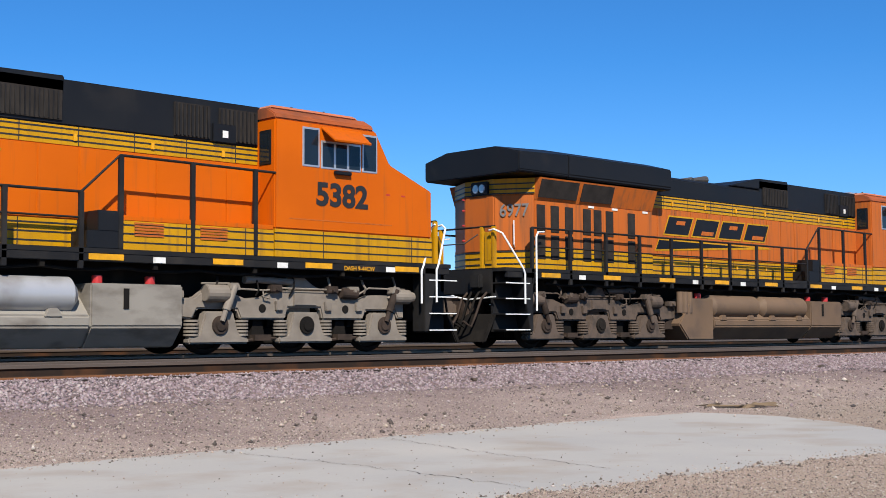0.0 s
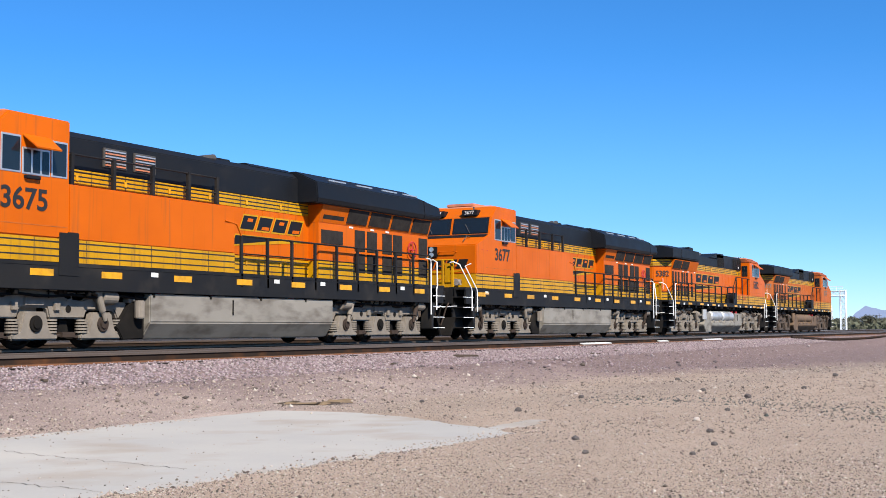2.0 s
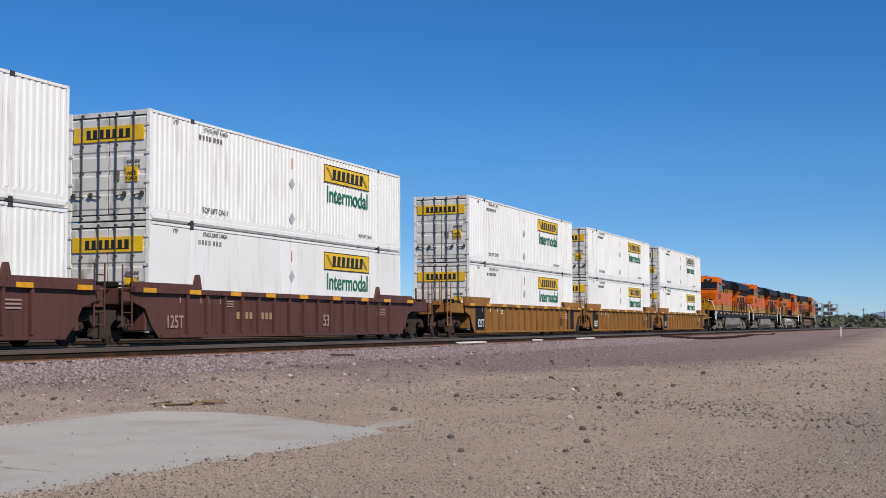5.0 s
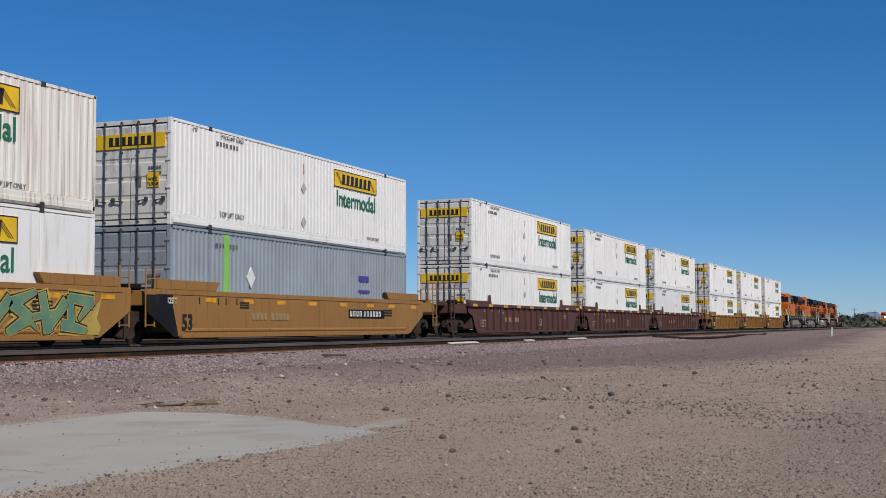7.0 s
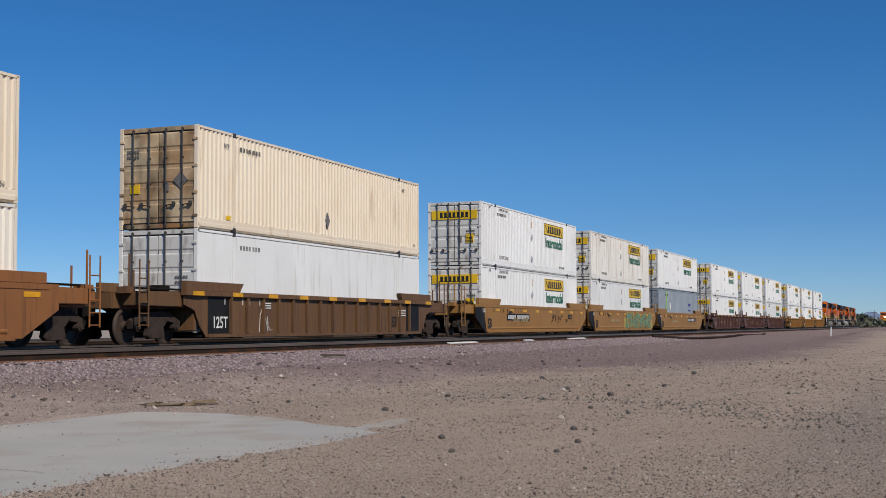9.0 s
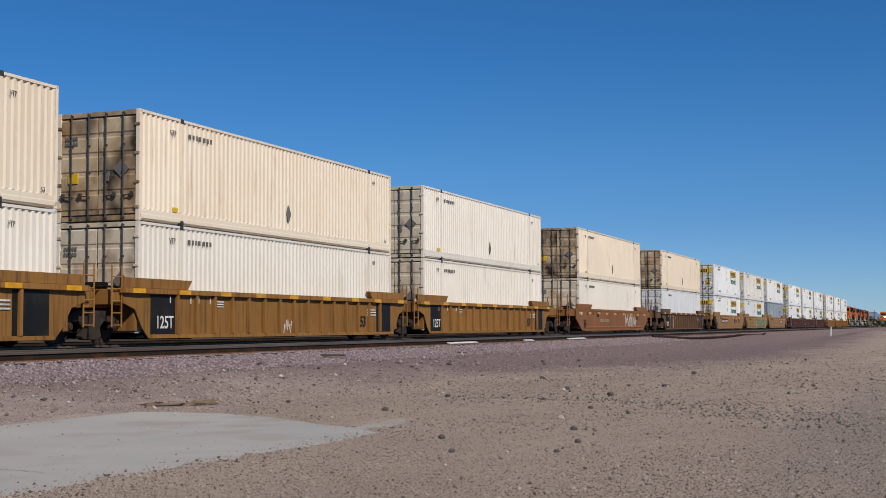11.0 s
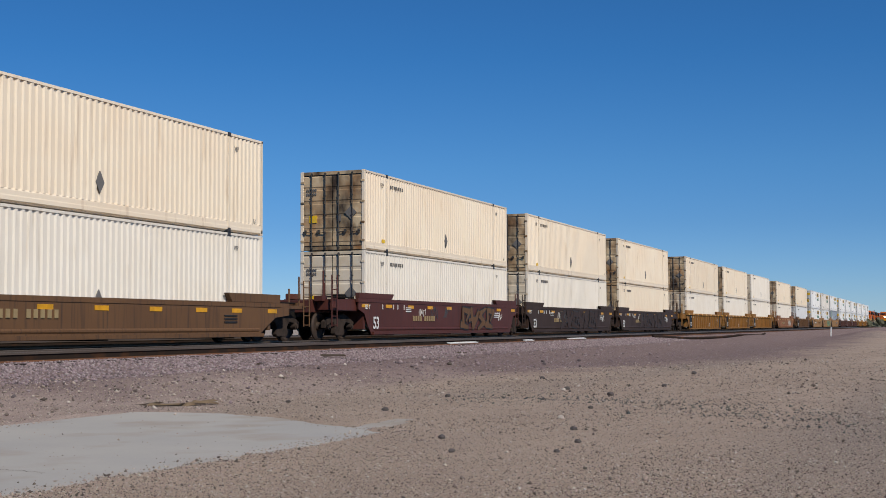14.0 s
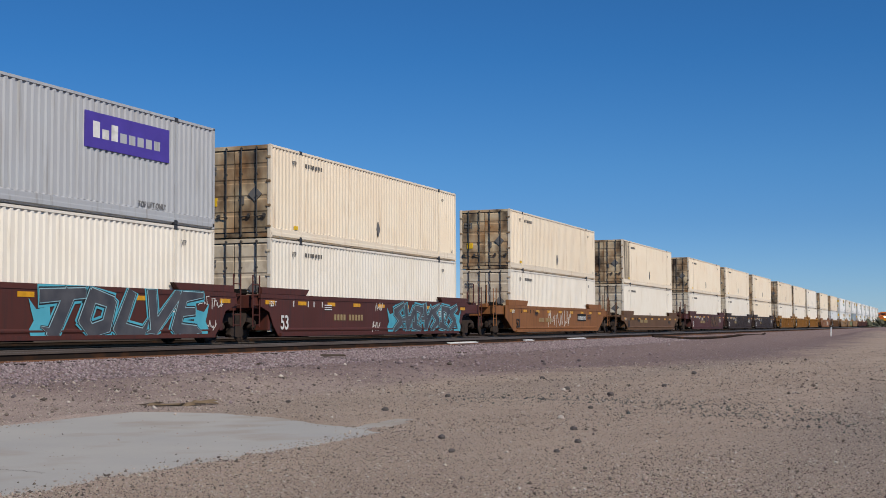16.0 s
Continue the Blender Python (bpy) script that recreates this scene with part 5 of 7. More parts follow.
def well_car(label, mat, style, left, right, number=None, marks=True):
    """A well car: origin at the middle on the rail head. left, right: 'joint' (shared bogie), 'free' (hangs on its neighbour) or 'coupler'."""
    c = thing("well_car", label, "well car", "well cars of the train")
    low = style == "low"
    top = 1.17 if low else 1.44
    slant = style in ("slant", "low")
    for s in (-1, 1):
        y0, y1 = s * 1.41, s * 1.45
        if slant:
            prof = [(-8.1, 0.2), (8.1, 0.2), (9.35, 0.85), (9.35, top), (-9.35, top), (-9.35, 0.85)]
            if low:
                prof = [(-7.6, 0.2), (7.6, 0.2), (8.6, 0.72), (9.5, 0.80), (9.5, top), (-9.5, top), (-9.5, 0.80), (-8.6, 0.72)]
        else:
            prof = [(-7.85, 0.17), (7.85, 0.17), (8.15, 0.45), (8.45, 0.90), (8.95, 1.05), (8.95, top), (-8.95, top), (-8.95, 1.05), (-8.45, 0.90), (-8.15, 0.45)]
        side = part("side_sheet", Shape().prism(prof, "y", y0, y1), mat, c, bevel=0.006)
        lip = 1.55 if style in ("rib", "fin") else 1.468
        part("top_chord", Shape().box(-9.0, 9.0, s * 1.36, s * lip, top - 0.14, top), mat, c, bevel=0.012)
        part("bottom_chord", Shape().box(-7.8, 7.8, s * 1.36, s * 1.52, 0.15, 0.26), mat, c, bevel=0.012)
        if style in ("rib", "fin"):
            rib = Shape().prism([(-0.05, 0.26), (0.05, 0.26), (0.05, top - 0.14), (-0.05, top - 0.14)], "y", s * 1.45, s * 1.54).mesh("rib", mat, 0.008)
            for i in range(15):
                q = part("rib", rib, mat, c)
                q.location.x = -6.6 + 13.2 * i / 14
            for x in (-7.15, 7.0) if style == "rib" else ():
                part("black_panel", Shape().box(x - 0.62, x + 0.62, s * 1.45, s * 1.462, 0.2, top - 0.15), sill_black, c, "black stencil panel")
        else:
            part("side_crease", Shape().prism([(s * 1.45, 0.30), (s * 1.475, 0.34), (s * 1.475, 0.38), (s * 1.45, 0.42)], "x", -7.6, 7.6), mat, c)
        for x in (-7.4, 7.4):
            g = 1.5
            hi = top + (0.26 if slant or style == "rib" else 0.20)
            if style == "fin":
                part("guide", Shape().box(x - g, x + g, s * 1.30, s * 1.42, top, top + 0.14), mat, c, bevel=0.01)
                k = x + (g if x < 0 else -g)
                part("guide_fin", Shape().prism([(k - 0.22, top), (k + 0.22, top), (k + 0.10, top + 0.42), (k - 0.05, top + 0.42)], "y", s * 1.30, s * 1.38), mat, c, bevel=0.01)
            else:
                k = 1 if x < 0 else -1
                part("guide", Shape().prism([(x - k * g, top), (x + k * g * 0.92, top), (x + k * (g + 0.1), hi), (x - k * g, hi)], "y", s * 1.30, s * 1.46), mat, c, bevel=0.012)
        if s < 0:
            for i, x in enumerate((-8.4, -6.3, -4.2, -2.2, -0.1, 2.2, 4.4, 6.3, 8.4)):
                q = part("reflector", REFLECT, bright_yellow, c)
                q.matrix_basis = pose(x, -1.552, top - 0.07) if lip > 1.5 else pose(x, -1.452, top - 0.25)
    if mat == car_gold:
        part("black_panel", Shape().prism([(-9.37, 0.84), (-8.12, 0.19), (-7.92, 0.19), (-8.20, 1.0), (-8.20, top - 0.15), (-9.37, top - 0.15)], "y", -1.47, -1.449), sill_black, c, "black painted end panel")
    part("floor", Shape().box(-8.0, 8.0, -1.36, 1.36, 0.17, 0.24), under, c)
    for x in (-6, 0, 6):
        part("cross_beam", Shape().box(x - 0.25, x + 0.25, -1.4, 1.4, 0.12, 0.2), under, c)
    for k, end in ((-1, left), (1, right)):
        far = {"joint": 9.6, "free": 9.6, "coupler": 11.2}[end]
        part("bulkhead", Shape().box(k * 8.25, k * 8.4, -1.38, 1.38, 0.35, top), mat, c, bevel=0.01)
        part("end_deck", Shape().prism([(k * 8.3, 0.95), (k * 8.3, top - 0.02), (k * far, top - 0.10), (k * far, 0.92)], "y", -0.75, 0.75), mat, c, bevel=0.02)
        part("end_sill", Shape().prism([(k * 8.3, 0.98), (k * 8.3, top - 0.04), (k * (far - 0.35), top - 0.06), (k * (far - 0.35), 1.0)], "y", -1.35, -0.75), mat, c, bevel=0.02)
        part("end_sill", Shape().prism([(k * 8.3, 0.98), (k * 8.3, top - 0.04), (k * (far - 0.35), top - 0.06), (k * (far - 0.35), 1.0)], "y", 0.75, 1.35), mat, c, bevel=0.02)
        part("brake_pipe", Shape().cyl((k * 8.4, -1.0, top + 0.03), (k * (far - 0.2), -1.0, top + 0.03), 0.03, 6), under, c)
        part("brake_valve", Shape().box(k * 8.8, k * 9.3, -0.9, -0.55, top - 0.02, top + 0.14), under, c, bevel=0.02)
        lad = Shape()
        lx = k * (far - 0.45)
        for dx in (-0.2, 0.2):
            lad.cyl((lx + dx, -1.40, 0.45), (lx + dx, -1.40, top + (0.75 if end == "coupler" else 0.55)), 0.022, 6)
        for i in range(5):
            z = 0.5 + i * 0.3
            lad.cyl((lx - 0.2, -1.40, z), (lx + 0.2, -1.40, z), 0.016, 6)
        part("ladder", lad, mat, c)
        if end == "coupler":
            part("coupler", Shape().box(k * 11.0, k * 11.7, -0.12, 0.12, 0.72, 1.0).box(k * 11.55, k * 11.9, -0.2, 0.2, 0.68, 1.05), under, c, bevel=0.03)
            brake = Shape().cyl((k * 10.9, -1.05, top - 0.1), (k * 10.9, -1.05, top + 0.9), 0.03, 6).box(k * 10.7, k * 11.1, -1.1, -0.8, top - 0.12, top + 0.05)
            brake.cyl((k * 10.5, -0.9, top - 0.1), (k * 10.5, -0.9, top + 0.5), 0.03, 6)
            part("hand_brake", brake, mat, c)
        if end != "free":
            bogie(c, k * 9.7)
    y = -1.47
    if marks:
        pale = faded_ink if style == "fin" else white_decal if mat in (car_maroon, car_brown) or style == "rib" else sign_ink
        if style in ("rib", "fin"):
            write("125T", 0.46, pale, c, -7.15, y - 0.004, 0.56, 0.85)
            write("53", 0.52, sign_ink if style == "rib" else pale, c, 5.2 if style == "rib" else 1.6, y - 0.006, 0.62, 0.9)
        else:
            write("125 T", 0.22, white_decal, c, -8.25, y - 0.004, top - 0.30, 0.9)
            write("53", 0.60, pale, c, -7.5, y - 0.006, 0.56, 0.9, weight=0.02)
        for x in (-6.9, -5.9, -5.5, -4.9):
            part("stencil_bar", Shape().box(x, x + 0.02, y - 0.006, y + 0.03, top - 0.36, top - 0.18), pale, c)
        for i in range(3):
            part("stencil_bar", Shape().box(-4.7, -4.2, y - 0.004, y + 0.03, top - 0.30 - i * 0.07, top - 0.27 - i * 0.07), pale, c)
            part("stencil_bar", Shape().box(5.6, 6.3, y - 0.004, y + 0.03, top - 0.42 - i * 0.09, top - 0.38 - i * 0.09), pale, c)
        if style != "rib":
            for i in range(9):
                x = -4.0 + i * 0.24 + (0.2 if i > 3 else 0)
                part("stencil_bar", Shape().box(x, x + 0.13, y - 0.004, y + 0.03, 0.66, 0.86), tan_ink, c)
    return c


GAPS = [19.415, 23.544, 23.544, 23.544, 19.415, 19.415, 23.544, 19.415, 19.415, 23.544, 23.544, 23.544, 19.415, 19.415, 23.544, 19.415, 19.415, 23.544, 19.415, 19.415]
NAMES = {"maroon": ("dark maroon smooth-sided well car with stencilled sides", car_maroon, "smooth"), "rust": ("rust orange well car with slanted side ends", car_rust, "slant"),
         "umber": ("low umber well car with slanted side ends", car_umber, "low"), "brown": ("dark brown smooth-sided well car with sprayed tags", car_brown, "smooth"),
         "tan": ("weathered tan ribbed well car with yellow markers", car_tan, "rib"), "dark": ("dark brown ribbed well car with raised fins", car_fin, "fin"),
         "bark": ("rusty brown ribbed well car with sprayed tags", car_umber, "rib"),
         "gold": ("mustard brown smooth-sided articulated well car", car_gold, "slant")}
# paint, upper container, lower container, rear end, front end
TRAIN = [
    ("maroon", "grey", "ivory", "free", "joint"), ("maroon", "cream", "ivory", "free", "coupler"),
    ("rust", "cream", "ivory", "coupler", "coupler"), ("umber", "soot", "ivory", "coupler", "coupler"),
    ("maroon", "cream", "ivory", "coupler", "joint"), ("brown", "cream", "ivory", "free", "joint"), ("brown", "cream", "cream", "free", "coupler"),
    ("tan", "cream", "ivory", "coupler", "joint"), ("tan", "cream", "ivory", "free", "joint"), ("tan", "ivory", "ivory", "free", "coupler"),
    ("rust", "cream", "ivory", "coupler", "coupler"), ("bark", "cream", "blank", "coupler", "coupler"),
    ("gold", "white", "white", "coupler", "joint"), ("gold", "rust", "plate", "free", "joint"), ("gold", "white", "slate", "free", "coupler"),
    ("dark", "white", "white", "coupler", "joint"), ("dark", "white", "white", "free", "joint"), ("dark", "white", "plate", "free", "coupler"),
    ("tan", "white", "white", "coupler", "joint"), ("tan", "white", "white", "free", "joint"), ("tan", "pale", "white", "free", "coupler")]


def freight_cars():
    x = 15.08 + BL / 2
    for i, (paint, upper, lower, left, right) in enumerate(TRAIN):
        if i:
            x += GAPS[i - 1]
        label, mat, style = NAMES[paint]
        car = rides(well_car(label, mat, style, left, right), x)
        if i == 0:
            graffiti(car, 0.5, 7.0, 0.18, 1.44, spray_grey, cyan, 4, "TOLVE", pale_cyan)
            for k, (a, b) in enumerate(((7.0, 1.05), (7.7, 0.95), (7.4, 0.35))):
                scrawl(car, a, b, 0.55, 0.3, 70 + k, spray_white)
            scrawl(car, -2.6, 0.7, 0.9, 0.45, 2, spray_white)
        elif i == 1:
            graffiti(car, 0.9, 7.6, 0.22, 1.40, spray_grey, cyan, 8, "3121323", pale_cyan)
            scrawl(car, -0.9, 0.25, 0.6, 0.4, 5, spray_white)
            scrawl(car, -0.6, 1.0, 0.6, 0.35, 3, spray_white)
        elif i == 2:
            for k in range(3):
                scrawl(car, -2.4 + 1.5 * k, 0.4, 1.4, 0.9, 20 + k, spray_white)
            part("black_panel", Shape().box(3.4, 5.2, -1.464, -1.43, 0.72, 1.12), sill_black, car, "black panel with pale marks")
            panel_marks(car, 3.45, 0.80, 0.52)
        elif i in (4, 5, 6):
            graffiti(car, 1.2 if i == 4 else -3.0, 5.4, 0.24, 1.36, car_umber if i == 4 else car_brown, mat, 60 + i, "2132" if i == 4 else "3121321", sign_ink, False)
            for k in range(3):
                scrawl(car, -3.4 + 1.3 * k, 0.75, 0.7, 0.5, 100 + 3 * i + k, spray_grey if k else spray_white)
            scrawl(car, 6.2, 0.7, 0.5, 0.4, 90 + i, spray_white)
        elif i == 7:
            scrawl(car, 1.6, 0.3, 0.8, 0.5, 31, spray_white)
        elif i == 8:
            scrawl(car, -0.6, 0.25, 0.7, 0.45, 33, spray_white)
        elif i == 10:
            for k in range(3):
                scrawl(car, 2.6 + 1.1 * k, 0.35, 1.1, 0.9, 25 + k, spray_white)
        elif i == 11:
            scrawl(car, -4.9, 0.3, 0.8, 0.7, 35, spray_white)
        elif i == 12:
            part("black_panel", Shape().box(-5.0, -1.5, -1.464, -1.43, 0.72, 1.04), sill_black, car, "black panel with pale marks")
            panel_marks(car, -4.85, 0.78)
            for k in range(3):
                scrawl(car, 2.4 + 1.3 * k, 0.6, 0.8, 0.5, 50 + k, sign_ink)
        elif i == 13:
            graffiti(car, -0.1, 7.6, 0.24, 1.36, spray_green, spray_yellow, 12, "23121312")
        elif i == 14:
            part("black_panel", Shape().box(2.6, 5.6, -1.464, -1.43, 0.74, 1.04), sill_black, car, "black panel with pale marks")
            panel_marks(car, 2.7, 0.80, 0.8)
        put_container(lower, x, 0.29)
        put_container(upper, x, 0.29 + BH + 0.012)


freight_cars()

# ---- locomotives ----
LOCO_WHEEL = Shape().revolve([(0.02, 0.64), (0.47, 0.64), (0.49, 0.68), (0.53, 0.69), (0.53, 0.72), (0.47, 0.77), (0.44, 0.775), (0.41, 0.72), (0.17, 0.70), (0.15, 0.78), (0.02, 0.78)], (0, 0), 28).mesh("wheel", wheel_dark, smooth=True)
LOCO_WHEEL_FAR = LOCO_WHEEL.copy()
LOCO_WHEEL_FAR.transform(Matrix.Diagonal((1, -1, 1, 1)))
LOCO_WHEEL_FAR.flip_normals()


def loco_truck(loco, x, mat):
    """A three-axle truck: a deep cast frame on flared axle boxes, springs, dampers, brake gear. u runs inboard from its middle."""
    k = -1 if x > 0 else 1
    cast = [(-2.55, 0.66), (-2.55, 1.10), (-2.35, 1.15), (-1.60, 1.12), (-1.30, 1.03), (-0.95, 1.05), (-0.75, 1.18), (0.75, 1.18), (0.95, 1.05), (1.35, 1.02), (1.60, 1.10), (2.20, 1.20), (2.45, 1.02), (3.25, 0.98),
            (3.25, 0.70), (2.48, 0.64), (2.38, 0.82), (1.54, 0.82), (1.46, 0.64), (0.44, 0.64), (0.38, 0.86), (-0.38, 0.86), (-0.44, 0.64), (-1.46, 0.64), (-1.54, 0.82), (-2.30, 0.82), (-2.38, 0.66)]
    sh = Shape()
    for s in (-1, 1):
        sh.prism([(k * a, b) for a, b in cast], "y", s * 1.04, s * 1.19)
    sh.box(-0.3, 0.3, -1.0, 1.0, 0.7, 1.0)
    t = part("truck", sh, mat, loco, "three-axle cast steel truck", bevel=0.03)
    t.location.x = x
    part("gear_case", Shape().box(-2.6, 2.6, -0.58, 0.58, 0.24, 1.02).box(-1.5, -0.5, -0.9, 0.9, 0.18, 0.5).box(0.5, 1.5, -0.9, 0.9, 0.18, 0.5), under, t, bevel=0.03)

    def pr(prof, y0, y1):
        return Shape().prism([(k * a, b) for a, b in prof], "y", y0, y1)

    def rod(a, b, r0, n=10, r1=None):
        return Shape().cyl((k * a[0], a[1], a[2]), (k * b[0], b[1], b[2]), r0, n, r1)

    def hose(pts, r0):
        return Shape().tube([(k * a, b, c) for a, b, c in pts], r0, 6)

    for u in (-1.95, 0.0, 1.95):
        for me in (LOCO_WHEEL, LOCO_WHEEL_FAR):
            w = part("wheel", me, steel_wheel, t)
            w.location = (k * u, 0, 0.53)
        for s in (-1, 1):
            part("axle_box", pr([(u - 0.64, 0.20), (u + 0.64, 0.20), (u + 0.64, 0.31), (u + 0.42, 0.37), (u + 0.33, 0.66), (u + 0.30, 0.78), (u - 0.30, 0.78), (u - 0.33, 0.66), (u - 0.42, 0.37), (u - 0.64, 0.31)], s * 1.05, s * 1.25), mat, t, bevel=0.03)
            cover = rod((u, s * 1.25, 0.53), (u, s * 1.29, 0.53), 0.17, 18)
            cover.cyl((k * u, s * 1.29, 0.53), (k * u, s * 1.315, 0.53), 0.11, 12)
            part("bearing_cover", cover, under if u == 0 else bogie_dark, t, bevel=0.01)
            for du in (-0.53, 0.53):
                coil = Shape()
                for i in range(5):
                    coil.cyl((k * (u + du), s * 1.14, 0.34 + i * 0.062), (k * (u + du), s * 1.14, 0.378 + i * 0.062), 0.135, 14)
                part("coil_spring", coil, mat, t)
        part("axle", Shape().cyl((k * u, -0.9, 0.53), (k * u, 0.9, 0.53), 0.1, 10), under, t)
        part("traction_motor", Shape().cyl((k * u + 0.55, -0.55, 0.62), (k * u + 0.55, 0.55, 0.62), 0.36, 14), under, t)
    # fittings on the side towards the camera
    part("pedestal_plate", pr([(-0.27, 0.90), (0.27, 0.90), (0.27, 1.13), (-0.27, 1.13)], -1.225, -1.18), mat, t, bevel=0.015)
    part("centre_bolster", pr([(-0.50, 1.18), (0.42, 1.18), (0.28, 1.30), (0.20, 1.44), (-0.02, 1.44), (-0.22, 1.30)], -1.16, -0.75), mat, t, bevel=0.02)
    for u, r0 in ((2.05, 0.155), (-2.38, 0.145)):
        cyl = rod((u - 0.22, -1.27, 1.10), (u + 0.24, -1.27, 1.10), r0, 16)
        cyl.cyl((k * (u - 0.22), -1.27, 1.10), (k * (u - 0.34), -1.27, 1.10), r0 * 0.7, 14)
        part("brake_cylinder", cyl, mat, t, bevel=0.012)
    part("brake_cylinder", rod((-0.85, -1.22, 1.16), (-1.25, -1.22, 1.14), 0.11, 14), bogie_dark, t, bevel=0.01)
    for u in (1.95, -1.95):
        strut = rod((u, -1.33, 0.60), (u - 0.10, -1.33, 0.86), 0.05, 10)
        strut.cyl((k * (u - 0.08), -1.33, 0.80), (k * (u - 0.26), -1.33, 1.24), 0.075, 12)
        part("damper", strut, mat if u > 0 else bogie_dark, t)
        part("damper_bracket", pr([(u - 0.38, 1.16), (u - 0.12, 1.16), (u - 0.16, 1.29), (u - 0.32, 1.29)], -1.38, -1.19), mat, t, bevel=0.01)
    link = rod((1.20, -1.18, 1.37), (0.30, -1.18, 1.34), 0.065, 12)
    link.cyl((k * 1.38, -1.18, 1.36), (k * 1.16, -1.18, 1.37), 0.075, 10)
    part("traction_link", link, mat, t)
    pipe = hose([(2.35, -1.26, 1.27), (1.75, -1.26, 1.28), (1.62, -1.26, 1.19), (0.95, -1.24, 1.17), (0.62, -1.24, 1.22), (-0.9, -1.24, 1.21), (-1.3, -1.24, 1.14), (-1.55, -1.25, 1.26), (-2.5, -1.26, 1.25), (-2.58, -1.26, 1.05)], 0.018)
    pipe.tube([(k * a, b, c) for a, b, c in ((1.0, -1.24, 1.17), (1.0, -1.26, 1.05), (0.85, -1.26, 1.02))], 0.016, 6)
    part("brake_pipe", pipe, mat, t)
    r = random.Random(int(x * 10))
    for i in range(6):
        a = -2.3 + 0.85 * i
        b = a + r.uniform(-0.2, 0.4)
        part("hose", hose([(a, -1.12, 1.50), (a + 0.04, -1.24, 1.34), ((a + b) / 2, -1.28, r.uniform(1.16, 1.26)), (b, -1.22, r.uniform(1.05, 1.18))], r.choice((0.014, 0.018, 0.024))), r.choice((under, mat)), t)
    for a, m in ((2.85, mat), (0.72, bogie_dark), (-0.62, bogie_dark), (-1.15, mat)):
        part("valve_body", Shape().box(k * a - 0.13, k * a + 0.13, -1.30, -1.12, 1.14 if a < 2 else 1.0, 1.28 if a < 2 else 1.14).cyl((k * a, -1.30, 1.20 if a < 2 else 1.07), (k * a, -1.34, 1.20 if a < 2 else 1.07), 0.05, 8), m, t, bevel=0.015)
    # near-black discs on the uncut frame, painted as the shade inside holes
    for a in (0.98, -1.0):
        part("frame_hole", rod((a, -1.186, 0.84), (a, -1.196, 0.84), 0.08, 16), under, t)
    for a in (0.62, -0.55, -1.32):
        part("frame_lug", pr([(a - 0.07, 0.80), (a + 0.07, 0.80), (a + 0.09, 0.98), (a - 0.09, 0.98)], -1.25, -1.18), mat, t, bevel=0.012)
    for a in (-0.98, 0.98):
        part("brake_shoe", pr([(a - 0.16, 0.30), (a + 0.16, 0.30), (a + 0.10, 0.62), (a - 0.10, 0.62)], -1.05, -0.80), under, t)
        beam = rod((a - 0.45, -1.14, 0.30), (a + 0.40, -1.14, 0.25), 0.03, 6)
        part("brake_beam", beam.box(k * a - 0.18, k * a + 0.18, -1.22, -1.05, 0.25, 0.36), bogie_dark, t)
    part("end_bracket", pr([(3.25, 0.62), (3.25, 0.86), (2.75, 0.60), (2.70, 0.42), (3.20, 0.42)], -1.15, -0.85), bogie_dark, t, bevel=0.015)
    return t


def bars_logo(loco, paint, x0, x1, z0, z1, y, wedge=True):
    """Four slanted black blocks with yellow edges and slots over a tapering wedge, in place of a company's letters."""
    w, h = (x1 - x0) / 4, z1 - z0
    k = h * 0.5

    def slab(a, b, u, v, y0, y1):
        return Shape().prism([(a + k * u, z0 + h * u), (b + k * u, z0 + h * u), (b + k * v, z0 + h * v), (a + k * v, z0 + h * v)], "y", y0, y1)

    for i in range(4):
        a, b = x0 + w * (i + 0.02), x0 + w * (i + 0.93)
        g = part("logo_block", slab(a, b, 0.0, 1.0, y - 0.004, y), yellow, loco)
        e = 0.04
        part("logo_face", slab(a + e, b - e, e / h, 1 - e / h, y - 0.008, y - 0.004), black, g)
        u = (0.56, 0.14, 0.56, 0.14)[i]
        part("logo_slot", slab(a + w * 0.34, b - w * (0.12 if i % 2 else 0.26), u, u + 0.20, y - 0.012, y - 0.008), paint, g)
    if wedge:
        q = part("logo_wedge", Shape().prism([(x0 - k * 1.3, z0 - 0.42), (x0 - k * 0.6, z0 - 0.10), (x1, z0 - 0.12), (x1 + 0.3, z0 - 0.16)], "y", y - 0.004, y), yellow, loco)
        part("logo_face", Shape().prism([(x0 - k * 1.1, z0 - 0.38), (x0 - k * 0.55, z0 - 0.135), (x1 - 0.9, z0 - 0.155)], "y", y - 0.008, y - 0.004), black, q)


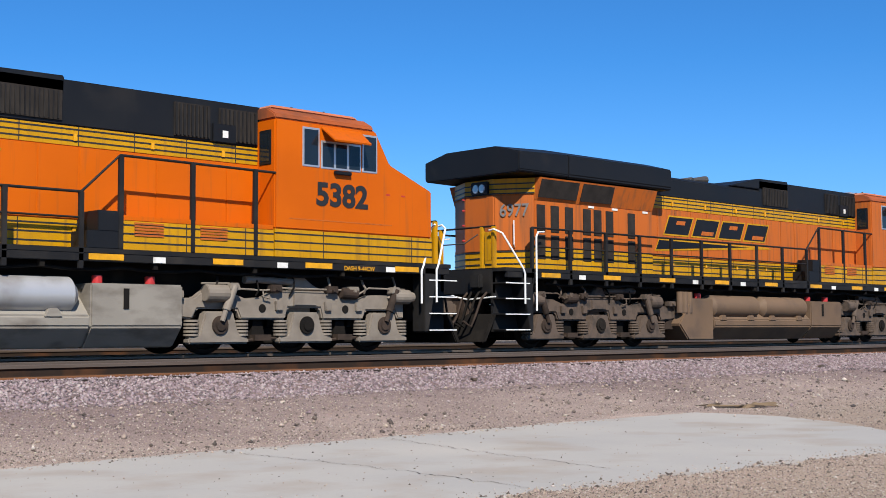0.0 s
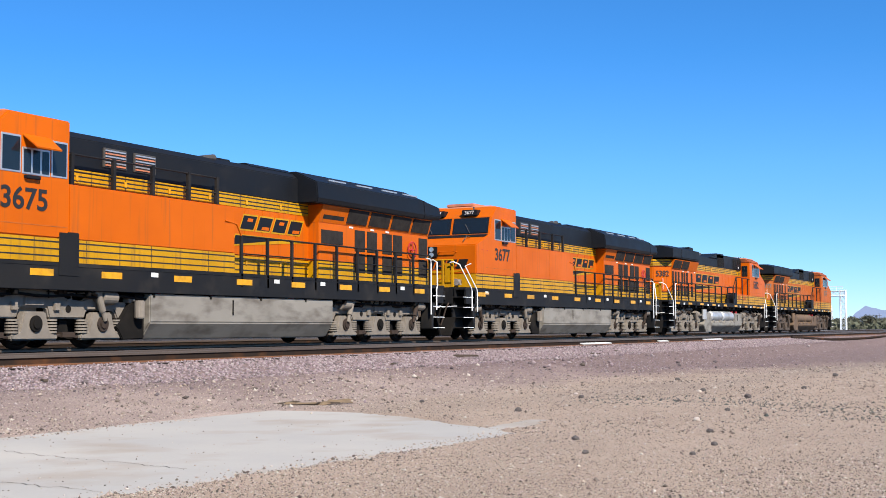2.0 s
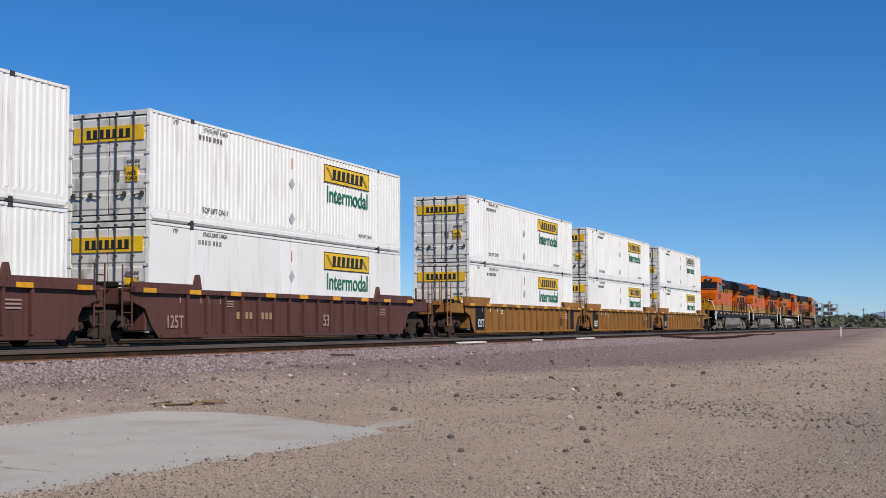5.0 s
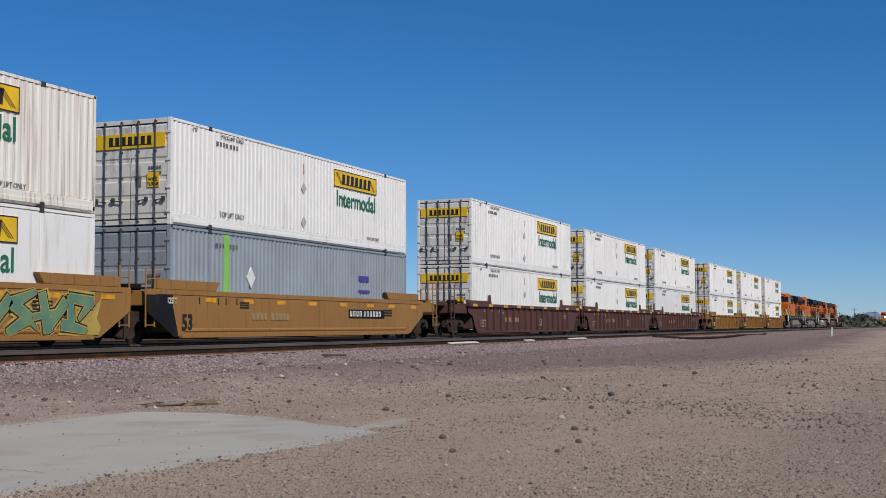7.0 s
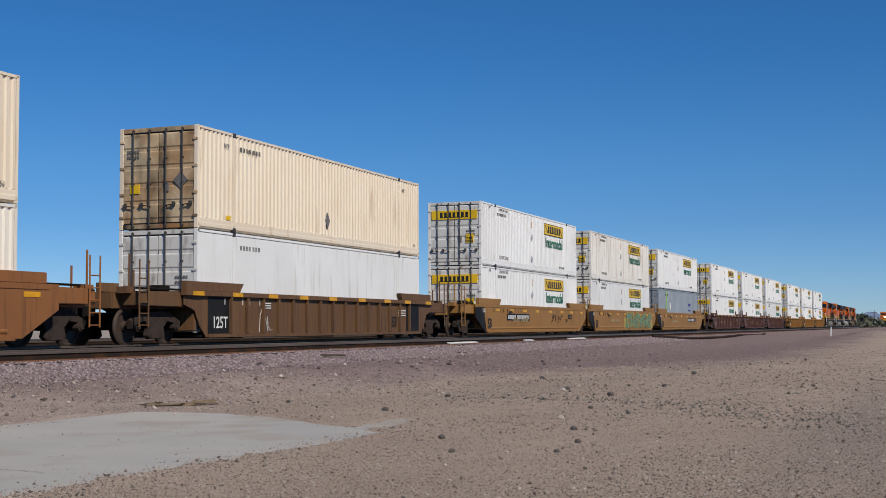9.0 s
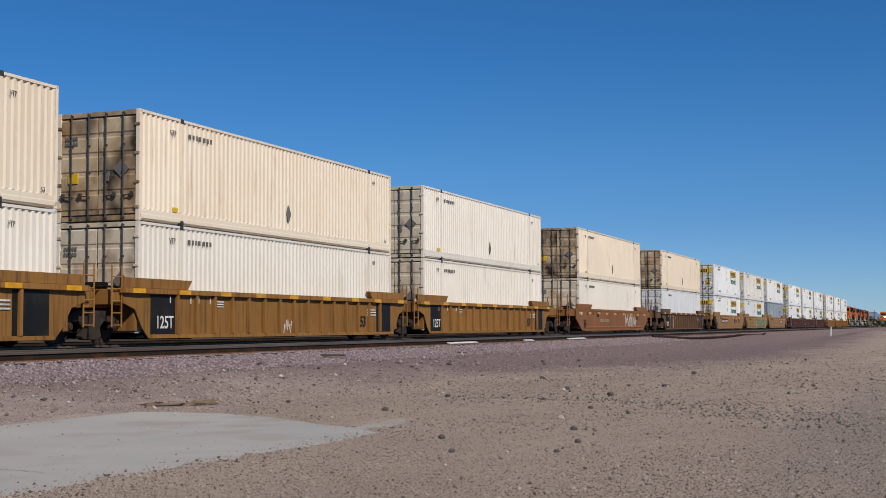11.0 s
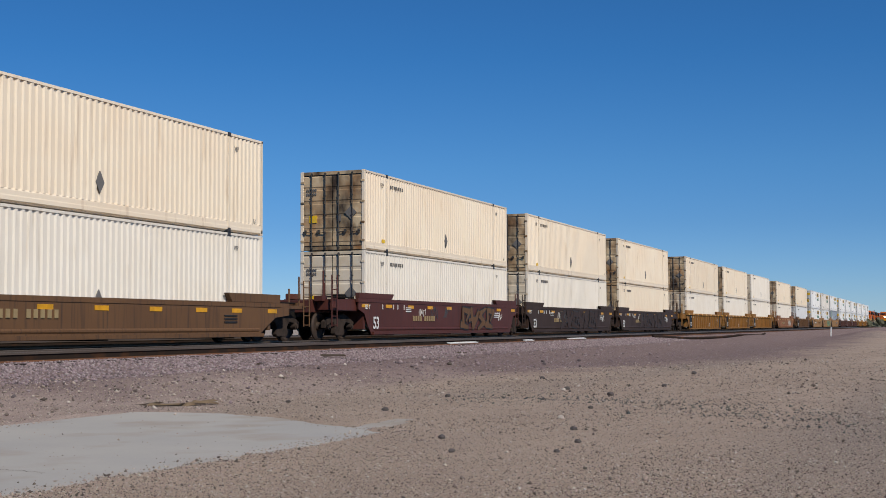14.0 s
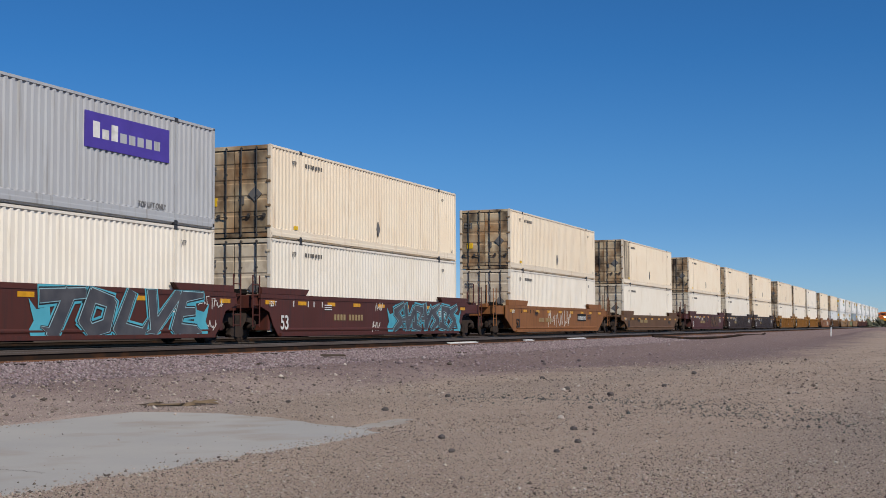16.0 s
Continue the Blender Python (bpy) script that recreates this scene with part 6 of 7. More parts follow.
def locomotive(kind, d, number, label, paint, truck_mat, tank_mat):
    """A six-axle road locomotive, origin at its middle on the rail head. d: +1 when the cab points towards +x."""
    evo = kind == "evo"      # wide cabinet behind the cab, large radiator wing
    loco = thing("locomotive", label, "locomotive", "locomotives of the train")

    def bx(f0, f1, y0, y1, z0, z1):
        return Shape().box(d * f0, d * f1, y0, y1, z0, z1)

    def pr(prof, y0, y1):
        return Shape().prism([(d * a, b) for a, b in prof], "y", y0, y1)

    def cut(prof, f0, f1):
        return Shape().prism(prof, "x", d * f0, d * f1)

    sz = 1.22 if evo else 1.57
    ahead, back = 0.7, 0.7 if evo else 0.5  # platforms beyond the bodywork
    # frame and walkway
    part("walkway", bx(-10.0 - back, 9.85 + ahead, -1.5, 1.5, 1.70, 1.79), sill_black, loco, bevel=0.01)
    for s in (-1, 1):
        part("side_sill", bx(-9.95 - back, 9.8 + ahead, s * 1.42, s * 1.5, sz, 1.70), sill_black, loco, bevel=0.01)
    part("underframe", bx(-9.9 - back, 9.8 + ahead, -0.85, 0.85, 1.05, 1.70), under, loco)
    for i, f in enumerate((9.3, 7.05, 5.0, 2.6, 0.2, -2.2, -4.6, -6.8, -9.0)):
        m = part("marker", bx(f - 0.32, f + 0.32, -1.507, -1.5, 1.60 if not evo else 1.50, 1.70 if not evo else 1.64), bright_yellow, loco)
    for f in (8.86, 6.2, 3.6, -1.2, -3.4, -7.9):
        part("stencil_plate", bx(f - 0.12, f + 0.12, -1.506, -1.5, 1.58, 1.68), white_decal, loco)
    for i in range(9):
        f = -8.8 + i * 2.06
        part("bracket", Shape().box(d * f - 0.04, d * f + 0.04, -1.46, -1.36, sz - 0.10, sz), under, loco)
    cable = Shape().tube([(d * f, -1.33, sz - 0.08 - 0.05 * abs(math.sin(f * 2.1))) for f in [-9 + 0.5 * i for i in range(37)]], 0.03, 6)
    part("cable_run", cable, under, loco)
    # fuel tank
    if kind == "evo":
        full = [(-1.46, 1.20), (-1.46, 0.56), (-1.20, 0.18), (1.20, 0.18), (1.46, 0.56), (1.46, 1.20)]
        part("fuel_tank", cut(full, -4.0, 3.7), tank_mat, loco, bevel=0.03)
        part("tank_gauge", bx(0.6, 0.64, -1.475, -1.46, 0.75, 1.12), under, loco)
        part("tank_shroud", pr([(3.7, 0.2), (3.7, 1.2), (4.0, 1.2), (4.6, 0.45), (4.4, 0.18)], -1.3, 1.3), under, loco, bevel=0.02)
        part("sand_valve", Shape().cyl((d * 4.0, -1.42, 0.65), (d * 4.0, -1.42, 1.05), 0.12, 12), truck_mat, loco, bevel=0.02)
        for f in (3.2, 1.3, -2.2):
            part("filler_cap", Shape().cyl((d * f, -1.25, 1.2), (d * f, -1.25, 1.33), 0.09, 10), red_part, loco, bevel=0.01)
            part("tank_lug", pr([(f - 0.5, 1.2), (f - 0.1, 1.2), (f - 0.2, 1.32), (f - 0.4, 1.32)], -1.35, -1.2), truck_mat, loco)
    else:
        low = [(-1.46, 0.68), (-1.46, 0.50), (-1.15, 0.15), (1.15, 0.15), (1.46, 0.50), (1.46, 0.68), (0.9, 1.2), (-0.9, 1.2)]
        full = [(-1.46, 1.22), (-1.46, 0.50), (-1.15, 0.15), (1.15, 0.15), (1.46, 0.50), (1.46, 1.22)]
        part("fuel_tank", cut(low, -2.5, 2.35), tank_mat, loco, bevel=0.03)
        part("fuel_tank", cut(full, 2.35, 4.1), tank_mat, loco, bevel=0.03)
        part("fuel_tank", pr([(-2.5, 0.15), (-2.5, 1.22), (-3.5, 1.22), (-4.0, 0.55), (-3.6, 0.15)], -1.42, 1.42), tank_mat, loco, bevel=0.03)
        for f0, f1 in ((-2.45, -0.42), (-0.05, 2.05)):
            air = Shape().cyl((d * f0, -1.22, 1.02), (d * f1, -1.22, 1.02), 0.30, 24)
            air.cyl((d * f0, -1.22, 1.02), (d * (f0 - 0.13), -1.22, 1.02), 0.30, 24, 0.15)
            air.cyl((d * f1, -1.22, 1.02), (d * (f1 + 0.13), -1.22, 1.02), 0.30, 24, 0.15)
            a = part("air_reservoir", air, silver if kind == "dash" else tank_mat, loco, "rounded air reservoir", smooth=True)
            for f in (f0 + 0.35, f1 - 0.35):
                part("saddle", pr([(f - 0.16, 0.66), (f + 0.16, 0.66), (f + 0.08, 0.80), (f - 0.08, 0.80)], -1.48, -1.0), tank_mat, a, bevel=0.01)
        part("sight_glass", bx(2.95, 3.05, -1.475, -1.46, 0.80, 1.14), under, loco)
        for f in (-2.9, 2.6, 3.6):
            part("filler_cap", Shape().cyl((d * f, -1.2, 1.22), (d * f, -1.2, 1.36), 0.09, 10), red_part, loco, bevel=0.01)
        filt = Shape()
        for k in range(3):
            filt.cyl((d * (-3.9 + 0.2 * k), -1.36, 0.85), (d * (-3.9 + 0.2 * k), -1.36, 1.38), 0.09, 12)
        part("filter_bank", filt, silver if kind == "dash" else tank_mat, loco)
    for x in (-6.95, 6.95):
        loco_truck(loco, x, truck_mat)
    # ends: step wells, handrails, pilot, coupler
    for e in (1, -1):
        f = 9.9 + ahead if e > 0 else -9.9 - back
        for s in (-1, 1):
            part("step_well", pr([(f - 0.75 * e, 0.38), (f + 0.10 * e, 0.38), (f + 0.12 * e, 1.75), (f - 0.60 * e, 1.75)], s * 1.05, s * 1.12), sill_black, loco, bevel=0.01)
            part("step_side", pr([(f - 0.80 * e, 0.40), (f - 0.70 * e, 0.40), (f - 0.42 * e, 1.72), (f - 0.80 * e, 1.72)], s * 1.12, s * 1.5), sill_black, loco, bevel=0.01)
            for i in range(4):
                z = 0.42 + i * 0.34
                part("step", bx(f - 0.68 * e, f + 0.10 * e, s * 1.12, s * 1.5, z, z + 0.03), sill_black, loco)
                part("step_edge", bx(f - 0.68 * e, f + 0.10 * e, s * 1.5, s * 1.512, z, z + 0.022), white_rail, loco)
            low_end = [(f - 0.50 * e, 1.53, 1.0), (f - 0.50 * e, 1.53, 1.66), (f - 0.44 * e, 1.53, 1.78), (f - 0.02 * e, 1.30, 2.55), (f + 0.06 * e, 1.12, 2.64), (f + 0.06 * e, 0.98, 2.62)]
            tall = [(f - 0.88 * e, 1.53, 0.85), (f - 0.88 * e, 1.53, 2.50), (f - 0.94 * e, 1.53, 2.60), (f - 1.16 * e, 1.51, 2.62)]
            second = [(a - 0.42 * e, b, z - 0.03) for a, b, z in low_end[:4]] + [(f - 0.52 * e, 1.50, 2.60)]
            for way in (low_end, second if e > 0 else tall):
                h = Shape().tube([(d * a, s * b, z) for a, b, z in way], 0.022, 8)
                part("grab_rail", h, white_rail, loco, "white painted grab rail")
            part("end_post", bx(f - 0.10 * e, f, s * 0.62, s * 0.70, 1.79, 2.72), yellow, loco, "yellow end railing post", bevel=0.01)
            part("end_post", bx(f - 0.10 * e, f, s * 0.98, s * 1.06, 1.79, 2.72), yellow, loco, bevel=0.01)
            part("end_gate", bx(f - 0.06 * e, f - 0.03 * e, s * 0.74, s * 0.94, 1.95, 2.60), yellow, loco, bevel=0.01)
        part("end_rail", Shape().tube([(d * (f - 0.05 * e), -1.05, 2.72), (d * (f - 0.05 * e), 1.05, 2.72)], 0.022, 8), yellow if evo else sill_black, loco)
        part("end_plate", bx(f, f + 0.12 * e, -1.12, 1.12, 1.22, 1.79), sill_black, loco, bevel=0.02)
        part("plow", pr([(f + 0.05 * e, 0.78), (f + 0.2 * e, 0.78), (f + 0.52 * e, 0.16), (f + 0.40 * e, 0.16)], -1.2, 1.2), under, loco, bevel=0.02)
        part("coupler", bx(f, f + 0.55 * e, -0.13, 0.13, 0.75, 1.02).box(d * (f + 0.42 * e), d * (f + 0.80 * e), -0.22, 0.22, 0.70, 1.08), brown_truck, loco, bevel=0.03)
        for k, y in enumerate((-0.95, -0.75, -0.55, -0.35, 0.4, 0.6, 0.8)):
            part("air_hose", Shape().tube([(d * (f + 0.12 * e), y, 1.25 + 0.06 * (k % 3)), (d * (f + 0.30 * e), y, 1.10), (d * (f + 0.42 * e), y * 0.95, 0.75), (d * (f + (0.52 + 0.06 * (k % 2)) * e), y * 0.9, 0.50), (d * (f + 0.72 * e), y * 0.85, 0.62)], 0.028, 6), under if k % 3 else bogie_dark, loco)
        part("draft_gear", bx(f - 0.4 * e, f + 0.25 * e, -0.4, 0.4, 0.62, 1.15), bogie_dark, loco, bevel=0.03)
        part("socket_box", bx(f + 0.12 * e, f + 0.26 * e, -0.85, -0.55, 1.35, 1.65), sill_black, loco, bevel=0.02)
        part("safety_chain", Shape().tube([(d * (f + 0.05 * e), -0.62, 2.55), (d * (f + 0.2 * e), -0.35, 2.35), (d * (f + 0.2 * e), 0.35, 2.35), (d * (f + 0.05 * e), 0.62, 2.55)], 0.015, 6), rod_dark, loco)
        part("cut_lever", Shape().tube([(d * (f + 0.2 * e), -1.3, 1.15), (d * (f + 0.25 * e), -0.5, 1.1), (d * (f + 0.3 * e), 0.0, 1.2)], 0.018, 6), white_rail, loco)

    def band(f0, f1, y, z0, z1, lines=(0.25, 0.55, 0.85), name="stripe_band"):
        b = part(name, bx(f0, f1, -y, y, z0, z1), yellow, loco, "yellow band with thin black lines")
        for u in lines:
            z = z0 + (z1 - z0) * u
            part("band_line", bx(f0, f1, -y - 0.004, -y + 0.02, z - 0.014, z + 0.014), sign_ink, b)
        n = max(1, int(abs(f1 - f0) / 1.1))
        for i in range(1, n + 1):
            f = f0 + (f1 - f0) * i / (n + 0.5)
            part("band_seam", bx(f - 0.008, f + 0.008, -y - 0.003, -y + 0.02, z0, z1), sign_ink, b)

    hy = 0.95
    # engine hood
    h0, h1 = (-3.6, 5.6) if evo else (-5.0, 6.05)
    band(h0, h1, hy, 1.79, 2.28)
    part("hood", bx(h0, h1, -hy, hy, 2.28, 3.52), paint, loco, bevel=0.015)
    band(h0, h1, hy, 3.52, 3.84)
    n = int((h1 - h0) / 0.72)
    for i in range(n):
        a = h0 + (h1 - h0) * i / n
        b = h0 + (h1 - h0) * (i + 1) / n
        part("hood_door", bx(a + 0.012, b - 0.012, -hy - 0.012, -hy, 2.30, 3.50), paint, loco, bevel=0.005)
        if i % 2:
            part("door_latch", bx(b - 0.10, b - 0.04, -hy - 0.03, -hy - 0.01, 2.06, 2.16), bright_yellow, loco)
            part("door_latch", bx(b - 0.10, b - 0.04, -hy - 0.03, -hy - 0.01, 3.60, 3.72), bright_yellow, loco)
    if evo:
        part("hood_top", cut([(-hy, 3.84), (-hy, 4.52), (-hy + 0.2, 4.68), (hy - 0.2, 4.68), (hy, 4.52), (hy, 3.84)], -3.0, 6.3), black, loco, bevel=0.02)
        for f in (4.35, 3.35):
            v = part("louvre_frame", bx(f - 0.38, f + 0.38, -hy - 0.03, -hy + 0.01, 3.98, 4.42), rod_dark, loco, bevel=0.01)
            for i in range(6):
                part("slat", bx(f - 0.33, f + 0.33, -hy - 0.05, -hy - 0.02, 4.02 + i * 0.065, 4.05 + i * 0.065), alu if i % 2 else orange_dusty, v)
        part("exhaust_box", bx(-0.4, 0.6, -0.6, 0.6, 4.68, 4.76), black, loco, bevel=0.02)
        part("air_horn", Shape().cyl((d * 0.9, -0.5, 4.66), (d * 0.4, -0.5, 4.70), 0.05, 10, 0.11).cyl((d * 0.9, -0.7, 4.66), (d * 0.45, -0.7, 4.70), 0.05, 10, 0.10), rod_dark, loco)
        part("hatch", cut([(-0.8, 4.66), (-0.6, 4.76), (0.6, 4.76), (0.8, 4.66)], -1.0, -3.0), black, loco, bevel=0.02)
        # wide electrical cabinet behind the cab
        for s in (-1, 1):
            cab = part("cabinet", bx(0.6, 6.3, s * hy, s * 1.49, 2.27, 3.42), paint, loco, bevel=0.02)
        band(0.6, 6.3, 1.49, 1.79, 2.27, name="cabinet_band")
        for f in (3.1,):
            part("panel_seam", bx(f - 0.006, f + 0.006, -1.494, -1.49, 2.3, 3.40), orange_worn, loco)
        part("step_recess", bx(6.0, 6.6, -1.515, -1.47, 1.50, 2.42), sill_black, loco, "dark recessed step panel", bevel=0.02)
        for k, f in enumerate((5.9, 4.6, 3.3, 2.0, 0.9)):
            part("rail_post", bx(f - 0.05, f + 0.05, -1.20, -1.12, 3.40, 4.15), sill_black, loco, bevel=0.008)
        part("upper_rail", Shape().cyl((d * 6.2, -1.16, 4.12), (d * 0.8, -1.16, 4.12), 0.022, 8).cyl((d * 6.2, -1.16, 3.75), (d * 0.8, -1.16, 3.75), 0.018, 8), sill_black, loco)
        rails = [(0.3, -9.75)]
        rail_z = 2.72
    else:
        part("hood_top", cut([(-hy, 3.84), (-hy, 4.30), (-hy + 0.12, 4.38), (hy - 0.12, 4.38), (hy, 4.30), (hy, 3.84)], -5.0, 0.6), black, loco, bevel=0.02)
        part("hood_top", cut([(-hy, 3.84), (-hy, 4.62), (hy, 4.62), (hy, 3.84)], 0.55, 6.15), black, loco, bevel=0.03)
        part("dynamic_brake_hatch", pr([(-0.9, 4.36), (0.6, 4.66), (2.1, 4.68), (2.1, 4.36)], -hy, hy), black, loco, bevel=0.02)
        g = part("intake_grille", bx(0.75, 2.05, -hy - 0.03, -hy, 3.92, 4.42), mesh_dark, loco)
        for i in range(15):
            f = 0.8 + i * 0.083
            part("slat", bx(f, f + 0.02, -hy - 0.045, -hy - 0.02, 3.94, 4.40), sill_black, g)
        for f0, f1 in ((4.2, 4.95), (5.15, 6.0)):
            g = part("louvre_grille", bx(f0, f1, -hy - 0.03, -hy, 3.90, 4.50), mesh_dark, loco)
            for i in range(9):
                f = f0 + (f1 - f0) * (i + 0.2) / 9
                part("slat", bx(f, f + 0.035, -hy - 0.05, -hy - 0.02, 3.92, 4.48), sill_black, g)
        part("panel_box", bx(5.0, 5.5, -hy - 0.06, -hy, 3.86, 4.20), black, loco, bevel=0.01)
        part("hood_tag", bx(5.2, 5.32, -hy - 0.066, -hy - 0.06, 3.95, 4.08), white_decal, loco)
        if kind == "dash":
            part("exhaust_box", bx(-4.3, -3.5, -0.75, 0.75, 4.36, 4.76), black, loco, bevel=0.03)
        for k, y in enumerate((-0.3, -0.5, -0.1)):
            part("air_horn", Shape().cyl((d * (-1.9 - 0.1 * k), y, 4.46), (d * (-1.3 - 0.1 * k), y, 4.50), 0.05, 10, 0.11), rod_dark, loco)
        part("horn_bracket", bx(-2.0, -1.8, -0.55, -0.05, 4.36, 4.46), rod_dark, loco)
        # raised walkway over the blower duct
        part("blower_duct", bx(2.9, 6.0, -1.49, -hy, 2.27, 2.36), paint, loco, bevel=0.01)
        band(2.9, 6.0, 1.49, 1.79, 2.27, name="duct_band")
        for f in (3.4, 4.7):
            for i in range(5):
                part("duct_louvre", bx(f - 0.28, f + 0.28, -1.505, -1.488, 2.02 + i * 0.05, 2.05 + i * 0.05), orange_worn, loco)
        part("step_box", bx(2.25, 2.9, -1.49, -hy, 1.79, 2.08), black, loco, bevel=0.01)
        part("battery_box", bx(2.45, 2.9, -1.49, -1.0, 2.08, 2.42), black, loco, bevel=0.01)
        rails = [(2.15, -9.6)]
        rail_z = 2.70
    # walkway handrails
    for a, b in rails:
        n = 9
        for i in range(n + 1):
            f = a + (b - a) * i / n
            part("rail_post", bx(f - 0.045, f + 0.045, -1.50, -1.44, 1.45, rail_z), sill_black, loco, bevel=0.006)
        part("handrail", Shape().cyl((d * a, -1.47, rail_z), (d * b, -1.47, rail_z), 0.024, 8), sill_black, loco)
        part("mid_rail", Shape().cyl((d * a, -1.47, 2.28), (d * b, -1.47, 2.28), 0.018, 8), sill_black, loco)
        part("handrail", Shape().cyl((d * a, 1.47, rail_z), (d * b, 1.47, rail_z), 0.024, 8), sill_black, loco)
    if not evo:
        part("handrail", Shape().tube([(d * 2.15, -1.47, 2.70), (d * 2.85, -1.47, 3.36), (d * 6.5, -1.47, 3.33)], 0.024, 8), sill_black, loco)
        for f in (2.87, 4.27, 5.6):
            part("rail_post", bx(f - 0.045, f + 0.045, -1.50, -1.44, 1.79, 3.36), sill_black, loco, bevel=0.006)
    else:
        part("stair_rail", Shape().tube([(d * 0.3, -1.47, 2.72), (d * 0.5, -1.47, 3.0), (d * 1.0, -1.5, 3.05)], 0.022, 8), orange, loco)

    # radiator compartment
    r0, r1, ry = (-9.95, -3.5, 1.30) if evo else (-9.28, -4.9, 1.28)
    band(r0, r1, ry, 1.79, 2.28, name="radiator_band")
    part("radiator_body", bx(r0, r1, -ry, ry, 2.28, 3.36), paint, loco, bevel=0.015)
    part("radiator_flare", cut([(-ry, 3.36), (-1.46, 3.86), (1.46, 3.86), (ry, 3.36)], r0, r1), paint, loco)
    if not evo:
        # tapered rear end with rounded flanks
        plan = [(-9.28, -1.28), (-9.76, -0.46), (-9.76, 0.46), (-9.28, 1.28)]
        part("hood_end", Shape().prism([(d * a, b) for a, b in plan], "z", 2.20, 3.50), paint, loco, bevel=0.03)
        part("end_band", Shape().prism([(d * a, b) for a, b in plan], "z", 1.79, 2.20), yellow, loco)
        part("end_band", Shape().prism([(d * a, b) for a, b in plan], "z", 3.50, 3.86), yellow, loco)
        for z in (1.92, 2.06, 2.20, 3.52, 3.62, 3.74):
            part("band_line", Shape().prism([(d * a * 1.0015, b * 1.004) for a, b in plan], "z", z - 0.015, z + 0.015), sign_ink, loco)
        write(number, 0.40, sign_ink if kind == "dash" else grey_ink, loco, d * -9.545, -0.885, 3.12, 0.85, -59.7 if d > 0 else 59.7)
        part("grab_iron", Shape().tube([(d * -9.54, -0.90, 2.30), (d * -9.59, -0.92, 2.35), (d * -9.59, -0.92, 2.90)], 0.014, 6), white_rail, loco)
        for y in (0.15, 0.35):
            part("head_lamp", Shape().cyl((d * -9.73, y - 0.3, 3.66), (d * -9.84, y - 0.3, 3.66), 0.10, 14), lamp_glass, loco, bevel=0.01)
        part("lamp_box", bx(-9.82, -9.73, -0.32, 0.22, 3.52, 3.82), black, loco, bevel=0.02)
        for z in (2.5, 2.85, 3.2, 3.45):
            part("grab_iron", Shape().tube([(d * -9.68, 0.46, z), (d * -9.80, 0.5, z), (d * -9.58, 0.72, z)], 0.016, 6), red_part, loco)
        nose = -9.75 if kind == "dash" else -10.05
        w0 = -5.1 if kind == "dash" else -4.4
        wing = [(-1.50, 3.90), (-1.54, 3.96), (-1.54, 4.42), (-0.8, 4.62), (0.8, 4.62), (1.54, 4.42), (1.54, 3.96), (1.50, 3.90)]
        part("radiator_wing", cut(wing, w0, -8.4), black, loco, bevel=0.03)
        tip = Shape()
        k = len(wing)
        tip.v = [(d * -8.4, a, b) for a, b in wing] + [(d * nose, a * 0.98, 3.92 + (b - 3.90) * 0.88) for a, b in wing]
        tip.f = [tuple(range(k)), tuple(range(2 * k - 1, k - 1, -1))] + [(i, i + k, (i + 1) % k + k, (i + 1) % k) for i in range(k)]
        part("radiator_wing_tip", tip, black, loco, bevel=0.02)
        panes = ((-9.22, -7.9), (-7.75, -6.6))
        doors = [-9.08, -8.6, -8.1, -7.45, -7.05, -6.6, -5.75]
        dw = 0.145
    else:
        wing = [(-1.55, 3.84), (-1.60, 3.98), (-1.55, 4.42), (-0.85, 4.73), (0.85, 4.73), (1.55, 4.42), (1.60, 3.98), (1.55, 3.84)]
        part("radiator_wing", cut(wing, -3.0, -9.2), black, loco, bevel=0.03)
        tip = Shape()
        k = len(wing)
        tip.v = [(d * -9.2, a, b) for a, b in wing] + [(d * -10.35, a * 0.98, 3.90 + (b - 3.84) * 0.66) for a, b in wing]
        tip.f = [tuple(range(k)), tuple(range(2 * k - 1, k - 1, -1))] + [(i, i + k, (i + 1) % k + k, (i + 1) % k) for i in range(k)]
        part("radiator_wing_tip", tip, black, loco, bevel=0.02)
        for f in (-4.6, -6.1, -7.6, -8.9):
            part("roof_seam", pr([(f - 0.45, 4.55), (f + 0.45, 4.55), (f + 0.45, 4.60), (f - 0.45, 4.60)], -1.23, -1.19), alu, loco)
        panes = ((-9.85, -8.75), (-8.6, -7.45), (-7.3, -6.15), (-6.0, -4.9))
        doors = [-9.6, -7.95, -7.3, -6.4, -5.7]
        dw = 0.29
        part("brake_wheel", Shape().revolve([(0.24, -ry - 0.10), (0.27, -ry - 0.10), (0.27, -ry - 0.07), (0.24, -ry - 0.07)], (d * -8.75, 2.85), 24).cyl((d * -9.0, -ry - 0.085, 2.85), (d * -8.5, -ry - 0.085, 2.85), 0.015, 6).cyl((d * -8.75, -ry - 0.085, 2.6), (d * -8.75, -ry - 0.085, 3.1), 0.015, 6).cyl((d * -8.75, -ry - 0.1, 2.85), (d * -8.75, -ry, 2.85), 0.04, 8), red_part, loco, "red hand brake wheel")
        for z0, z1 in ((3.46, 3.80), (2.78, 3.16)):
            part("mesh_panel", bx(-3.62, -4.75, -ry - 0.012, -ry + 0.01, z0, z1) if z1 < 3.3 else cut([(-1.335, 3.46), (-1.435, 3.80), (-1.42, 3.80), (-1.32, 3.46)], -3.65, -4.75), mesh_dark, loco)
    for a, b in panes:
        part("radiator_screen", cut([(-1.345, 3.42), (-1.462, 3.82), (-1.44, 3.82), (-1.32, 3.42)], a, b), mesh_dark, loco, "slanted dark radiator screen")
